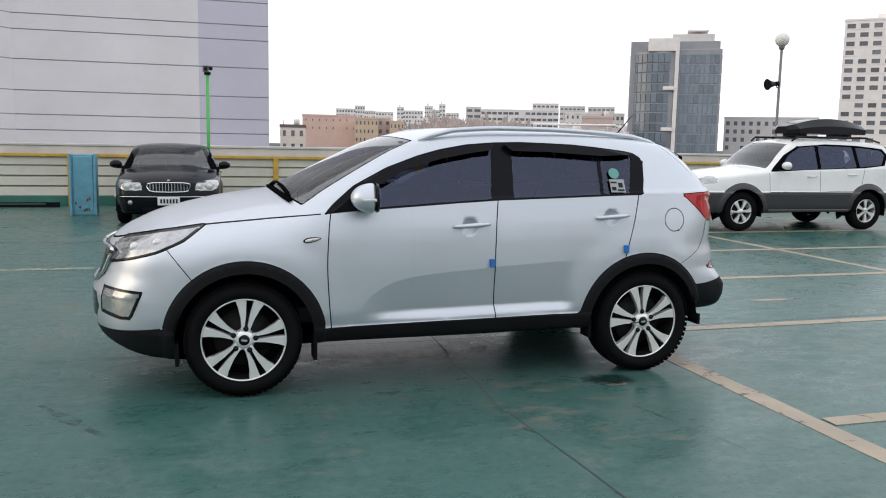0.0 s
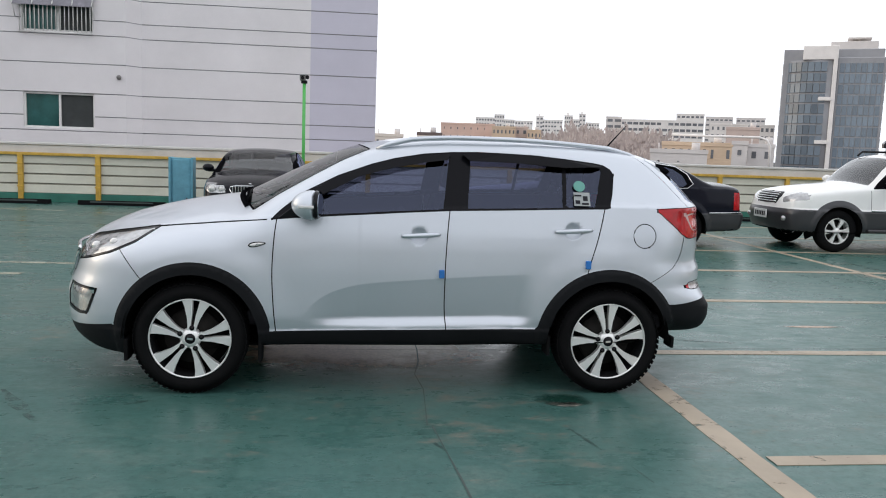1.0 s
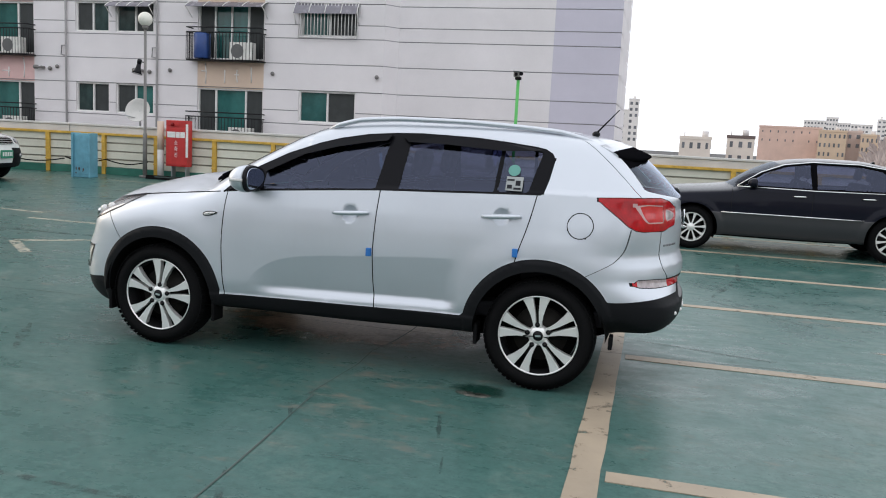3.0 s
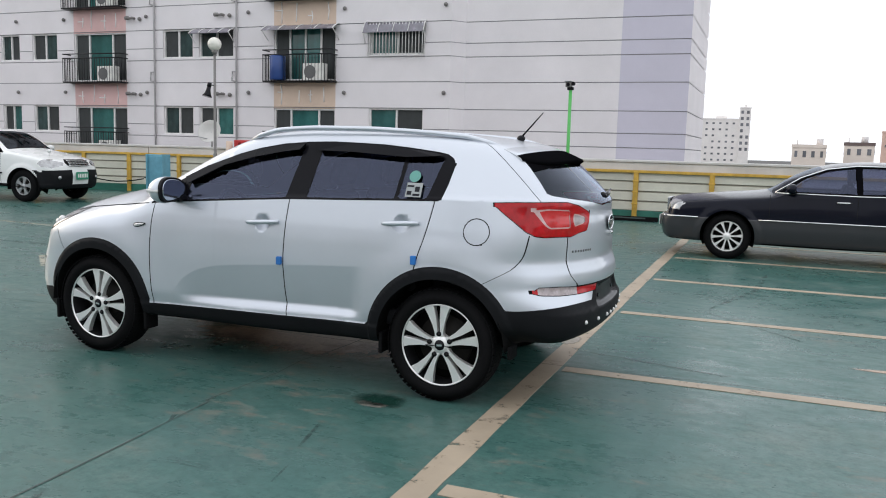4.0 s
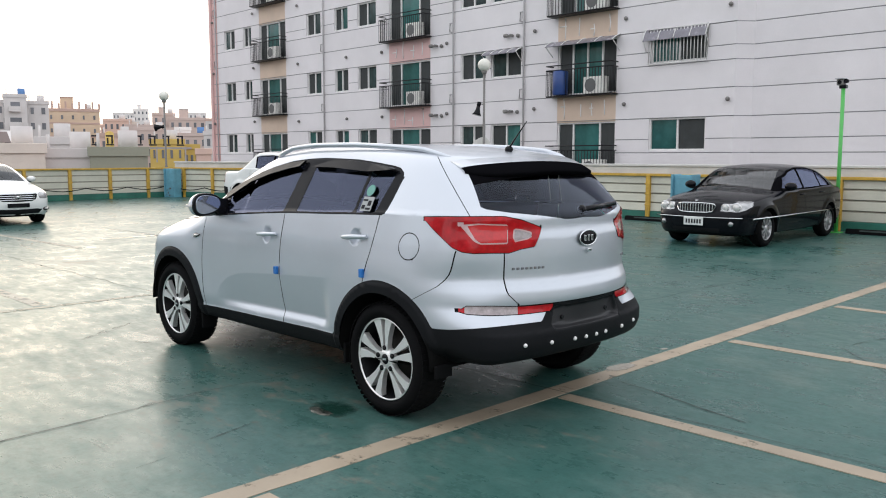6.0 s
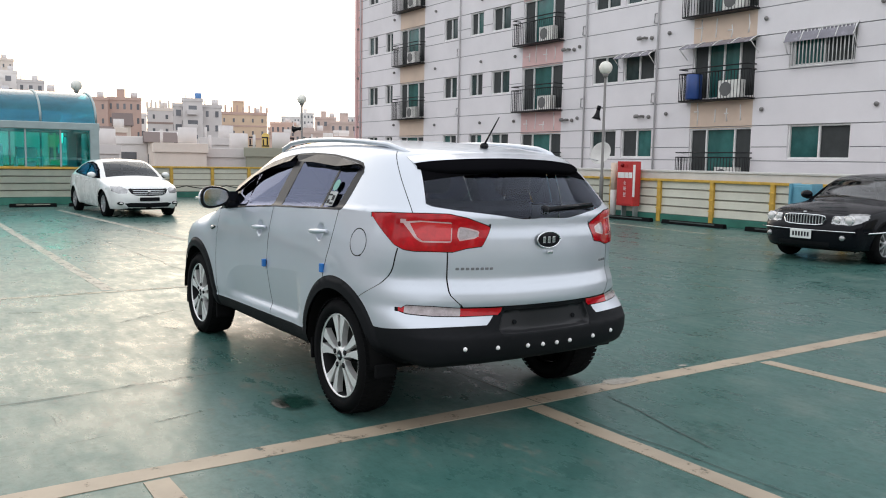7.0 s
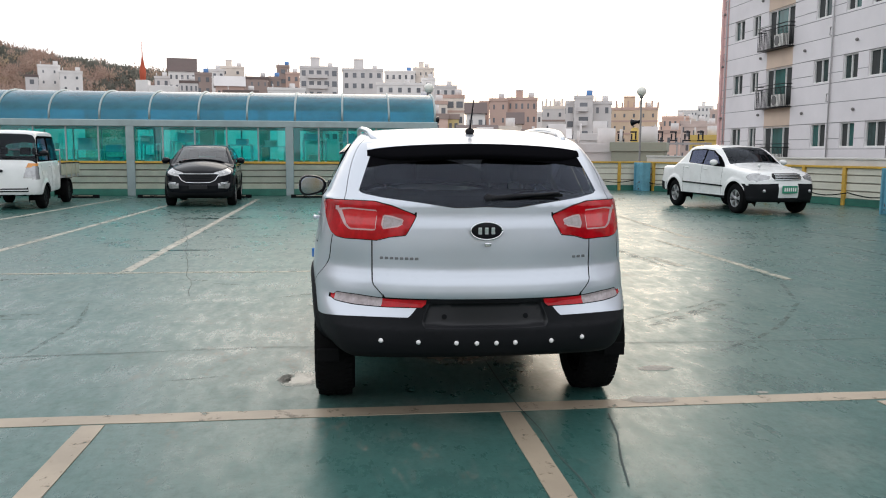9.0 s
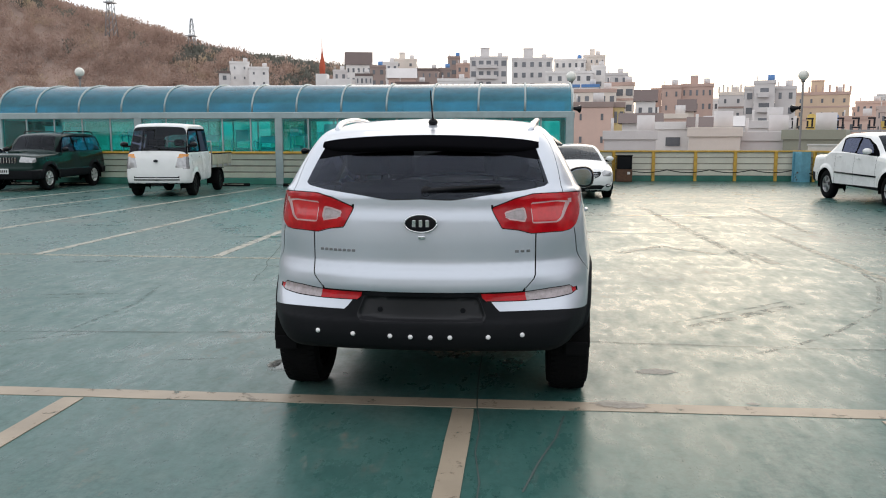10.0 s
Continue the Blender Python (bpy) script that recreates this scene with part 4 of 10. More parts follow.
M["grey_paint"] = paint("grey_lower_body_paint", (0.042, 0.042, 0.046), 0.0, 0.3, 0.2)
M["white_paint"] = paint("white_car_paint", (0.80, 0.80, 0.78), 0.0, 0.25, 0.0, 0.05)
M["bed_paint"] = paint("weathered_cream_paint", (0.56, 0.54, 0.42), 0.0, 0.4, 0.0, 0.2)
M["amber"] = surface("amber_lamp_lens", (0.75, 0.30, 0.06), 0.15, vary=0.15, coat=0.6)
M["green_paint"] = paint("dark_green_car_paint", (0.006, 0.022, 0.018), 0.0, 0.22, 0.0)
M["plate_white"] = surface("white_number_plate", (0.75, 0.76, 0.74), 0.4)
M["plate_green"] = surface("green_number_plate", (0.03, 0.25, 0.15), 0.4)
M["ink"] = surface("dark_print", (0.03, 0.03, 0.035), 0.6, spec=0.06)

# ---- the silver compact SUV; it faces -x, its wheels stand at x = +-1.32 ----
TOP = curve((-2.30, 0.70), (-2.16, 0.86), (-2.06, 0.945), (-1.953, 1.000), (-1.807, 1.060), (-1.662, 1.100), (-1.442, 1.150), (-1.221, 1.185), (-1.12, 1.20), (-1.06, 1.222), (-0.90, 1.300), (-0.635, 1.430),
            (-0.445, 1.517), (-0.29, 1.568), (-0.095, 1.606), (0.10, 1.626), (0.35, 1.637), (0.65, 1.637), (0.95, 1.628), (1.25, 1.610), (1.52, 1.584), (1.72, 1.556), (1.88, 1.512), (2.0, 1.46), (2.3, 1.25))
CROWN = curve((-2.2, 0.22), (-1.2, 0.20), (-0.8, 0.10), (-0.1, 0.060), (0.4, 0.050), (1.3, 0.060), (1.9, 0.10))
WRAP = curve((-2.2, 0.05), (-1.3, 0.12), (-1.0, 0.24), (-0.3, 0.22), (0.2, 0.0), (2, 0.0))
TAIL = curve((0.30, 2.06), (0.36, 2.12), (0.44, 2.175), (0.50, 2.190), (0.555, 2.188), (0.585, 2.170), (0.62, 2.165), (0.70, 2.160), (0.74, 2.170), (0.785, 2.166), (0.835, 2.148), (0.875, 2.137), (0.915, 2.138), (0.98, 2.140), (1.08, 2.136), (1.15, 2.124),
             (1.20, 2.125), (1.27, 2.065), (1.40, 1.935), (1.49, 1.83), (1.60, 1.70), (1.7, 1.58))
NOSE = curve((0.18, -2.02), (0.26, -2.16), (0.33, -2.215), (0.45, -2.24), (0.56, -2.24), (0.64, -2.215), (0.72, -2.185), (0.82, -2.165), (0.90, -2.14), (1.0, -2.08), (1.2, -1.9))
PLAN = curve((-2.25, 0.66), (-2.05, 0.775), (-1.85, 0.850), (-1.60, 0.900), (-1.30, 0.915), (-0.9, 0.910), (-0.3, 0.905), (0.5, 0.905), (1.1, 0.912), (1.35, 0.915), (1.6, 0.900), (1.80, 0.868), (1.98, 0.815), (2.2, 0.72))
BELT = curve((-2.2, 0.86), (-1.9, 0.955), (-1.53, 1.02), (-1.1, 1.066), (-0.834, 1.094), (-0.424, 1.123), (0.0, 1.153), (0.26, 1.169), (0.63, 1.181), (1.0, 1.196), (1.27, 1.206), (1.6, 1.215), (2.1, 1.225))
SIDE = curve((0.20, -0.075), (0.30, -0.045), (0.42, -0.012), (0.50, 0.0), (0.62, 0.003), (0.75, 0.004), (0.90, -0.002), (1.0, -0.012), (1.10, -0.028), (1.2, -0.045))
FLOOR = curve((-2.2, 0.27), (-1.9, 0.215), (-1.7, 0.21), (-0.9, 0.285), (0, 0.285), (0.9, 0.30), (1.6, 0.32), (1.8, 0.37), (1.95, 0.375), (2.2, 0.40))
HUBS = (-1.31, 1.31)
DLO = [(-0.85, 1.085), (-0.785, 1.15), (-0.655, 1.255), (-0.44, 1.366), (-0.23, 1.443), (-0.085, 1.483), (0.10, 1.517), (0.285, 1.533), (0.465, 1.539), (0.65, 1.535), (0.835, 1.529), (1.02, 1.513), (1.21, 1.492), (1.275, 1.480),
       (1.322, 1.452), (1.338, 1.415), (1.318, 1.30), (1.290, 1.203), (1.0, 1.193), (0.63, 1.179), (0.26, 1.166), (0.0, 1.150), (-0.424, 1.120), (-0.70, 1.100)]
VISOR_F = [(-0.555, 1.236), (-0.30, 1.366), (-0.085, 1.425), (0.13, 1.466), (0.25, 1.482), (0.272, 1.520), (0.10, 1.507), (-0.085, 1.474), (-0.23, 1.434), (-0.44, 1.357), (-0.60, 1.275)]
VISOR_R = [(0.345, 1.520), (0.392, 1.480), (0.645, 1.477), (1.015, 1.456), (1.20, 1.466), (1.255, 1.473), (1.20, 1.484), (1.02, 1.504), (0.835, 1.520), (0.60, 1.527)]
WIN_F = [(-0.565, 1.125), (-0.56, 1.245), (-0.43, 1.335), (-0.23, 1.415), (-0.08, 1.452), (0.10, 1.482), (0.262, 1.496), (0.218, 1.176), (0.0, 1.163), (-0.42, 1.134)]
WIN_R = [(0.372, 1.186), (0.402, 1.500), (0.60, 1.505), (1.000, 1.482), (0.982, 1.206), (0.63, 1.192)]
WIN_Q = [(1.008, 1.207), (1.026, 1.478), (1.195, 1.464), (1.258, 1.452), (1.195, 1.214)]
HEAD = [(-2.25, 0.815), (-2.14, 0.86), (-2.06, 0.902), (-1.96, 0.935), (-1.80, 0.972), (-1.527, 1.018), (-1.655, 0.928), (-1.80, 0.862), (-1.95, 0.815), (-2.10, 0.772), (-2.25, 0.75)]
FOG = [(-2.30, 0.636), (-2.068, 0.640), (-1.880, 0.638), (-1.952, 0.470), (-2.015, 0.462), (-2.30, 0.50)]
TAILLAMP = [(0.770, 1.207), (0.95, 1.214), (1.25, 1.216), (1.416, 1.214), (1.55, 1.194), (1.714, 1.148), (1.698, 1.105), (1.66, 1.046), (1.55, 1.036), (1.453, 1.016), (1.29, 1.018), (1.17, 1.017), (1.08, 1.024), (1.0, 1.050), (0.86, 1.140)]
RED_FRAME = [(1.06, 1.172), (1.20, 1.180), (1.4405, 1.172), (1.4405, 1.064), (1.22, 1.064), (1.17, 1.082)]
RED_INNER = [(1.120, 1.165), (1.215, 1.173), (1.434, 1.165), (1.434, 1.072), (1.226, 1.072), (1.186, 1.089)]
CLEAR_IN = [(1.480, 1.150), (1.55, 1.144), (1.645, 1.124), (1.625, 1.088), (1.55, 1.080), (1.480, 1.070)]
CLEAR_CORE = [(1.492, 1.141), (1.55, 1.135), (1.630, 1.119), (1.615, 1.095), (1.55, 1.087), (1.492, 1.079)]
REFLECT = [(1.045, 0.696), (1.115, 0.724), (1.32, 0.722), (1.55, 0.712), (1.825, 0.712), (1.79, 0.674), (1.55, 0.672), (1.31, 0.675), (1.12, 0.683)]
GLASS_R = [(-0.1, 1.60), (0.50, 1.56), (0.575, 1.475), (0.618, 1.36), (0.650, 1.268), (0.630, 1.254), (0.53, 1.236), (0.33, 1.212), (0.16, 1.187), (0.10, 1.188), (0, 1.193), (-0.1, 1.193)]
NOTCH = [(-0.1, 0.713), (0.325, 0.716), (0.415, 0.600), (0.6, 0.3), (-0.1, 0.3)]
PLATE = [(-0.1, 0.700), (0.295, 0.700), (0.335, 0.60), (0.325, 0.568), (-0.1, 0.562)]
DISH_TOP = curve((-0.70, 0.40), (-0.655, 0.475), (-0.55, 0.60), (-0.42, 0.668), (-0.25, 0.706), (0.23, 0.746), (0.64, 0.773), (0.90, 0.785))
DISH_FOOT = lambda x: 0.498 + 0.018 * x
BOWLS = ((0.068, 1.008), (1.048, 1.058))
GATE_X = curve((1.19, 1.165), (1.50, 0.915), (1.60, 0.85))
DOOR_1 = curve((0.39, -0.804), (0.56, -0.820), (0.77, -0.830), (0.98, -0.820), (1.1, -0.806))
DOOR_2 = curve((0.40, 0.255), (0.60, 0.238), (0.79, 0.236), (1.0, 0.244), (1.17, 0.258), (1.52, 0.300))
DOOR_3 = curve((0.80, 1.152), (0.89, 1.176), (0.98, 1.204), (1.09, 1.232), (1.2, 1.255))
BUMP_R = curve((0.75, 1.60), (0.78, 1.655), (0.837, 1.746), (0.912, 1.798), (1.03, 1.824))
BUMP_F = curve((0.70, -1.60), (0.87, -1.735), (0.95, -1.80))


def step(a, b, x):
    s = np.clip((x - a) / (b - a), 0, 1)
    return s * s * (3 - 2 * s)


def suv_solid(p):
    x, y, z = p[:, 0], np.abs(p[:, 1]), p[:, 2]
    belt = BELT(x)
    low = PLAN(x) + SIDE(np.minimum(z, belt))
    glasshouse = low - np.maximum(z - belt - 0.01, 0) * 0.50 - 0.012 * step(0, 0.03, z - belt)
    half = glasshouse
    # door dish: leans inward below a crisp upper edge, then a shelf comes back out at its foot
    lip, foot = DISH_TOP(x), DISH_FOOT(x)
    deep = 0.034 * np.clip((lip - foot) / 0.22, 0, 1) * step(0.83, 0.70, x) * step(-0.70, -0.45, x)
    half = half - deep * np.where(z > foot, np.clip((lip - z) / np.maximum(lip - foot, 0.02), 0, 1), step(foot - 0.075, foot, z)) * (lip > foot)
    # wheel arch flares, sill and bumper cladding stand proud
    for hx in HUBS:
        r = np.hypot(x - hx, z - 0.345)
        half = half + 0.014 * step(0.4775, 0.452, r) + 0.008 * step(0.68, 0.5, r)
    half = half + 0.008 * step(0.425, 0.405, z - 0.012 * x)
    # handle bowls
    for hx, hz in BOWLS:
        half = half - 0.026 * np.clip(1 - ((x - hx) ** 2 + (z - hz) ** 2) / 0.055**2, 0, 1)
    # rear quarter tucks in above the bumper shoulder
    side = y - half
    tail = TAIL(z) - (0.058 + 0.077 * step(0.56, 0.74, z)) * (y / 0.606) ** 2.4 - 0.02 * np.exp(-(((z - 0.86) / 0.09) ** 2)) * step(0.55, 0.75, y)
    recess = polygon(PLATE, y, z)
    tail = tail - 0.028 * step(0.0, 0.018, -recess)
    rear = (x - tail) * 0.9
    nose = NOSE(z) + 0.20 * (y / 0.72) ** 2.4 - x
    fog = polygon(FOG, x, z)
    top = (z - TOP(x - WRAP(x) * y * y) + CROWN(x) * y * y) * np.where(x < -0.3, 0.85, 1.0)
    under = FLOOR(x) + 0.10 * step(0.66, 0.92, y) * step(1.45, 1.75, x) - z
    f = smax(side, rear, 0.10)
    f = smax(f, nose, 0.10)
    f = smax(f, top, 0.060)
    return smax(f, under, 0.05)


def q_of(p):
    return p[:, 0] - np.abs(p[:, 1])


def on_side(fn, x_max=1.9):
    return lambda p: np.where((p[:, 1] < -0.42) & (p[:, 0] < x_max), fn(p), 1.0)


def outline(shape, limit=lambda p: p[:, 1] < -0.42, grow=0.0, ab=lambda p: (p[:, 0], p[:, 2])):
    return lambda p: np.where(limit(p), polygon(shape, *ab(p)) - grow, 1.0)


QZ = lambda p: (q_of(p), p[:, 2])
YZ = lambda p: (np.abs(p[:, 1]), p[:, 2])
BACK = lambda p: p[:, 0] > 1.45
LOWER_BACK = lambda p: (p[:, 0] > 1.75) & (p[:, 2] < 1.0)
FRONT_SIDE = lambda p: p[:, 0] < -1.4


def clad_line(p):
    """Height over the lower edge of the painted panels; negative on the cladding."""
    x, z = p[:, 0], p[:, 2]
    edge = np.where(x > 1.2, 0.592 + 0.03 * step(1.75, 2.1, x), np.where(x < -1.2, 0.375 + 0.17 * np.maximum(x + 2.17, 0) * 0.8, 0.414 + 0.016 * x))
    d = z - edge
    for hx in HUBS:
        d = np.minimum(d, np.hypot(x - hx, z - 0.345) - 0.477)
    d = np.where(p[:, 0] > 1.9, np.minimum(d, polygon(NOTCH, np.abs(p[:, 1]), z)), d)
    return d


def arch_hole(p):
    r = np.minimum(*[np.hypot(p[:, 0] - hx, p[:, 2] - 0.345) for hx in HUBS])
    return np.where(p[:, 1] < -0.50, r - 0.402, 1.0)


def screen_edge(p):
    x, y, z = p[:, 0], np.abs(p[:, 1]), p[:, 2]
    xe = x - WRAP(x) * y * y
    across = y - (0.70 - 0.36 * (xe + 1.05) * 0.52)
    return np.where(z > 1.0, np.maximum(np.maximum(across, xe + 0.315), -1.075 - xe), 1.0)


def hood_gap(p):
    x, y = p[:, 0], np.abs(p[:, 1])
    return np.where((x < -0.85) & (p[:, 2] > 0.80), p[:, 2] - (BELT(x) - 0.004), 1.0)


GW = 0.0035
gaps = {
    "door_1": (lambda p: p[:, 0] - DOOR_1(p[:, 2]), lambda p: (p[:, 1] < -0.6) & (p[:, 2] < BELT(p[:, 0]) + 0.005)),
    "door_2": (lambda p: p[:, 0] - DOOR_2(p[:, 2]), lambda p: (p[:, 1] < -0.6) & (p[:, 2] < 1.52)),
    "door_3": (lambda p: p[:, 0] - DOOR_3(p[:, 2]), lambda p: (p[:, 1] < -0.6) & (p[:, 2] < 1.206)),
    "bumper_rear": (lambda p: p[:, 0] - BUMP_R(p[:, 2]), lambda p: (p[:, 1] < -0.6) & (p[:, 2] < 1.025) & (p[:, 2] > 0.70)),
    "bumper_front": (lambda p: p[:, 0] - BUMP_F(p[:, 2]), lambda p: (p[:, 1] < -0.6) & (p[:, 2] < 0.90) & (p[:, 0] > -1.9)),
    "gate_top": (lambda p: q_of(p) - GATE_X(p[:, 2]), lambda p: (p[:, 2] > 1.2) & (p[:, 0] > 1.3) & (p[:, 2] < 1.55)),
    "gate_side": (lambda p: np.abs(p[:, 1]) - 0.585 + 0.06 * step(0.80, 0.71, p[:, 2]), lambda p: (p[:, 0] > 1.85) & (p[:, 2] < 1.03) & (p[:, 2] > 0.718)),
    "gate_foot": (lambda p: p[:, 2] - 0.716, lambda p: (p[:, 0] > 1.85) & (np.abs(p[:, 1]) < 0.535)),
    "hood": (hood_gap, lambda p: (p[:, 0] < -0.86) & (p[:, 0] > -2.10)),
}
shut = []
for fn, lim in gaps.values():
    for e in (-GW, GW):
        shut.append(lambda p, fn=fn, e=e, lim=lim: fn(p) - e)
glass_cuts = [outline(DLO), outline(WIN_F), outline(WIN_R), outline(WIN_Q), outline(VISOR_F), outline(VISOR_R), screen_edge, lambda p: screen_edge(p) - 0.012]
lamp_cuts = [outline(TAILLAMP, BACK, g, QZ) for g in (0.0, 0.005)] + [outline(s, BACK, 0.0, QZ) for s in (RED_FRAME, RED_INNER, CLEAR_IN, CLEAR_CORE)] + [outline(REFLECT, LOWER_BACK, g, QZ) for g in (0.0, 0.004)]
rear_cuts = [outline(GLASS_R, BACK, 0.0, YZ), outline(PLATE, LOWER_BACK, 0.0, YZ), lambda p: p[:, 0] - 1.62, lambda p: q_of(p) - 1.52, lambda p: q_of(p) - 1.10, lambda p: np.where(BACK(p), p[:, 2] - 1.438 + 0.05 * (p[:, 1] / 0.6) ** 2, 1.0), lambda p: p[:, 2] - 0.905, lambda p: p[:, 2] - 0.872]
front_cuts = [outline(HEAD, FRONT_SIDE, g) for g in (0.0, 0.006, -0.010)] + [outline(FOG, lambda p: (p[:, 0] < -1.8) & (p[:, 1] < -0.50), g) for g in (0.0, -0.016)]
GRILLE = [(-0.1, 0.86), (0.44, 0.862), (0.52, 0.848), (0.42, 0.70), (0.30, 0.645), (-0.1, 0.635)]
INTAKE = [(-0.1, 0.58), (0.40, 0.58), (0.46, 0.50), (0.40, 0.43), (-0.1, 0.43)]
front_cuts += [outline(s, lambda p: p[:, 0] < -1.7, 0.0, YZ) for s in (GRILLE, INTAKE)]
fuel = lambda p: np.where((p[:, 0] > 1.3) & (p[:, 1] < -0.5), np.hypot(p[:, 0] - 1.527, p[:, 2] - 1.037) - 0.080, 1.0)
fuel_cuts = [fuel, lambda p: fuel(p) + 0.006]
bowl = lambda p: np.where((p[:, 1] < -0.6), np.minimum(*[np.hypot(p[:, 0] - hx, p[:, 2] - hz) for hx, hz in BOWLS]), 1.0)
on_door = lambda fn: lambda p: np.where((p[:, 1] < -0.6) & (p[:, 0] > -0.72) & (p[:, 0] < 0.86), fn(p), 1.0)
body_cuts = [arch_hole, clad_line, lambda p: bowl(p) - 0.056, lambda p: bowl(p) - 0.050, lambda p: bowl(p) - 0.030,
             on_door(lambda p: p[:, 2] - DISH_TOP(p[:, 0]) - 0.003), on_door(lambda p: p[:, 2] - DISH_TOP(p[:, 0]) + 0.004), on_door(lambda p: p[:, 2] - DISH_FOOT(p[:, 0]) - 0.006), on_door(lambda p: p[:, 2] - DISH_FOOT(p[:, 0]) + 0.02)]


def suv_sort(c, n):
    name = np.full(len(c), "quarter_panel", dtype=object)
    x, y, z, q = c[:, 0], -c[:, 1], c[:, 2], q_of(c)
    name[x < DOOR_3(z)] = "rear_door"
    name[x < DOOR_2(z)] = "front_door"
    name[x < DOOR_1(z)] = "fender"
    over = z > np.where(y > 0.4, BELT(x) + 0.012, 0.98)
    name[over & (polygon(DLO, x, z) > 0) & (x > -0.9) & (x < 1.7)] = "roof"
    name[(x < -0.86) & (hood_gap(c) > 0) & (z > 0.80)] = "hood"
    name[(x > BUMP_R(z)) & (z < 1.03)] = "rear_bumper"
    name[(x > 1.5) & (z > 1.19) & (q > GATE_X(z))] = "tailgate"
    name[(x > 1.85) & (y < 0.585 - 0.06 * step(0.80, 0.71, z)) & (z > 0.716) & (z < 1.25)] = "tailgate"
    name[(x < BUMP_F(z)) & (hood_gap(c) < 0)] = "front_bumper"
    name[(x < -1.6) & (z < 0.95) & (y < 0.5) & (hood_gap(c) < 0)] = "front_bumper"
    for key, (fn, lim) in gaps.items():
        name[(np.abs(fn(c)) < GW) & lim(c)] = "shut_line"
    f = fuel(c)
    name[f < 0] = "fuel_flap"
    name[(f < 0) & (f > -0.006)] = "shut_line"
    d = clad_line(c)
    name[(d < 0)] = "cladding"
    side = (c[:, 1] < -0.42) & (x < 1.6)
    dlo = (polygon(DLO, x, z) < 0) & side
    name[dlo] = "window_trim"
    for s, key in ((WIN_F, "front_window"), (WIN_R, "rear_window"), (WIN_Q, "quarter_window")):
        name[(polygon(s, x, z) < 0) & side] = key
    e = screen_edge(c)
    name[(e < 0.012)] = "screen_seal"
    name[(e < 0)] = "windscreen"
    back = BACK(c)
    g = polygon(GLASS_R, y, z)
    name[back & (g < 0) & (q > GATE_X(z) + 0.02) & (n[:, 0] > 0.42)] = "rear_glass"
    name[back & (name == "rear_glass") & (z > 1.438 - 0.05 * (y / 0.6) ** 2)] = "glass_band"
    t = polygon(TAILLAMP, q, z)
    name[back & (t < 0.005)] = "shut_line"
    name[back & (t < 0)] = "tail_lamp"
    name[back & (t < 0) & (q > 1.447) & (q < 1.4535)] = "shut_line"
    name[back & (polygon(RED_FRAME, q, z) < 0)] = "lamp_frame"
    name[back & (polygon(RED_INNER, q, z) < 0)] = "lamp_core"
    name[back & (polygon(CLEAR_IN, q, z) < 0)] = "lamp_frame"
    name[back & (polygon(CLEAR_CORE, q, z) < 0)] = "reverse_lens"
    r = polygon(REFLECT, q, z)
    lb = LOWER_BACK(c)
    name[lb & (r < 0.004)] = "shut_line"
    name[lb & (r < 0)] = "bumper_lamp"
    name[lb & (r < 0) & (q > 1.52)] = "bumper_reflector"
    name[lb & (r < 0) & (q < 1.10)] = "corner_reflector"
    name[lb & (polygon(PLATE, y, z) < 0)] = "plate_recess"
    h = polygon(HEAD, x, z)
    fr = (x < -1.4) & (y > 0.40)
    name[fr & (h < 0.006)] = "shut_line"
    name[fr & (h < 0)] = "lamp_rim"
    name[fr & (h < -0.010)] = "headlamp"
    fg = polygon(FOG, x, z)
    fs = (x < -1.8) & (y > 0.50)
    name[fs & (fg < 0)] = "fog_bezel"
    name[fs & (fg < -0.016)] = "fog_lamp"
    fc = x < -1.7
    name[fc & (polygon(GRILLE, y, z) < 0)] = "grille"
    name[fc & (polygon(INTAKE, y, z) < 0)] = "grille"
    name[arch_hole(c) < 0] = "none"
    name[(n[:, 2] < -0.75) & (z < 0.36)] = "underbody"
    return name


BOX_LO, BOX_HI = (-2.36, -1.02, 0.14), (2.34, 0, 1.76)
SUV = panels(suv_solid, BOX_LO, BOX_HI, 0.0225, body_cuts + shut + fuel_cuts + glass_cuts + lamp_cuts + rear_cuts + front_cuts, suv_sort)
BOTH = (1, -1)


def skin_z(x, y):
    """Height of the body over (x, y)."""
    z = np.linspace(1.75, 0.9, 1200)
    return float(z[np.argmax(suv_solid(np.stack([0 * z + x, 0 * z + y, z], 1)) < 0)])


def skin_x(y, z):
    """The rearmost point of the body at (y, z)."""
    x = np.linspace(2.3, 1.5, 1600)
    return float(x[np.argmax(suv_solid(np.stack([x, 0 * x + y, 0 * x + z], 1)) < 0)])


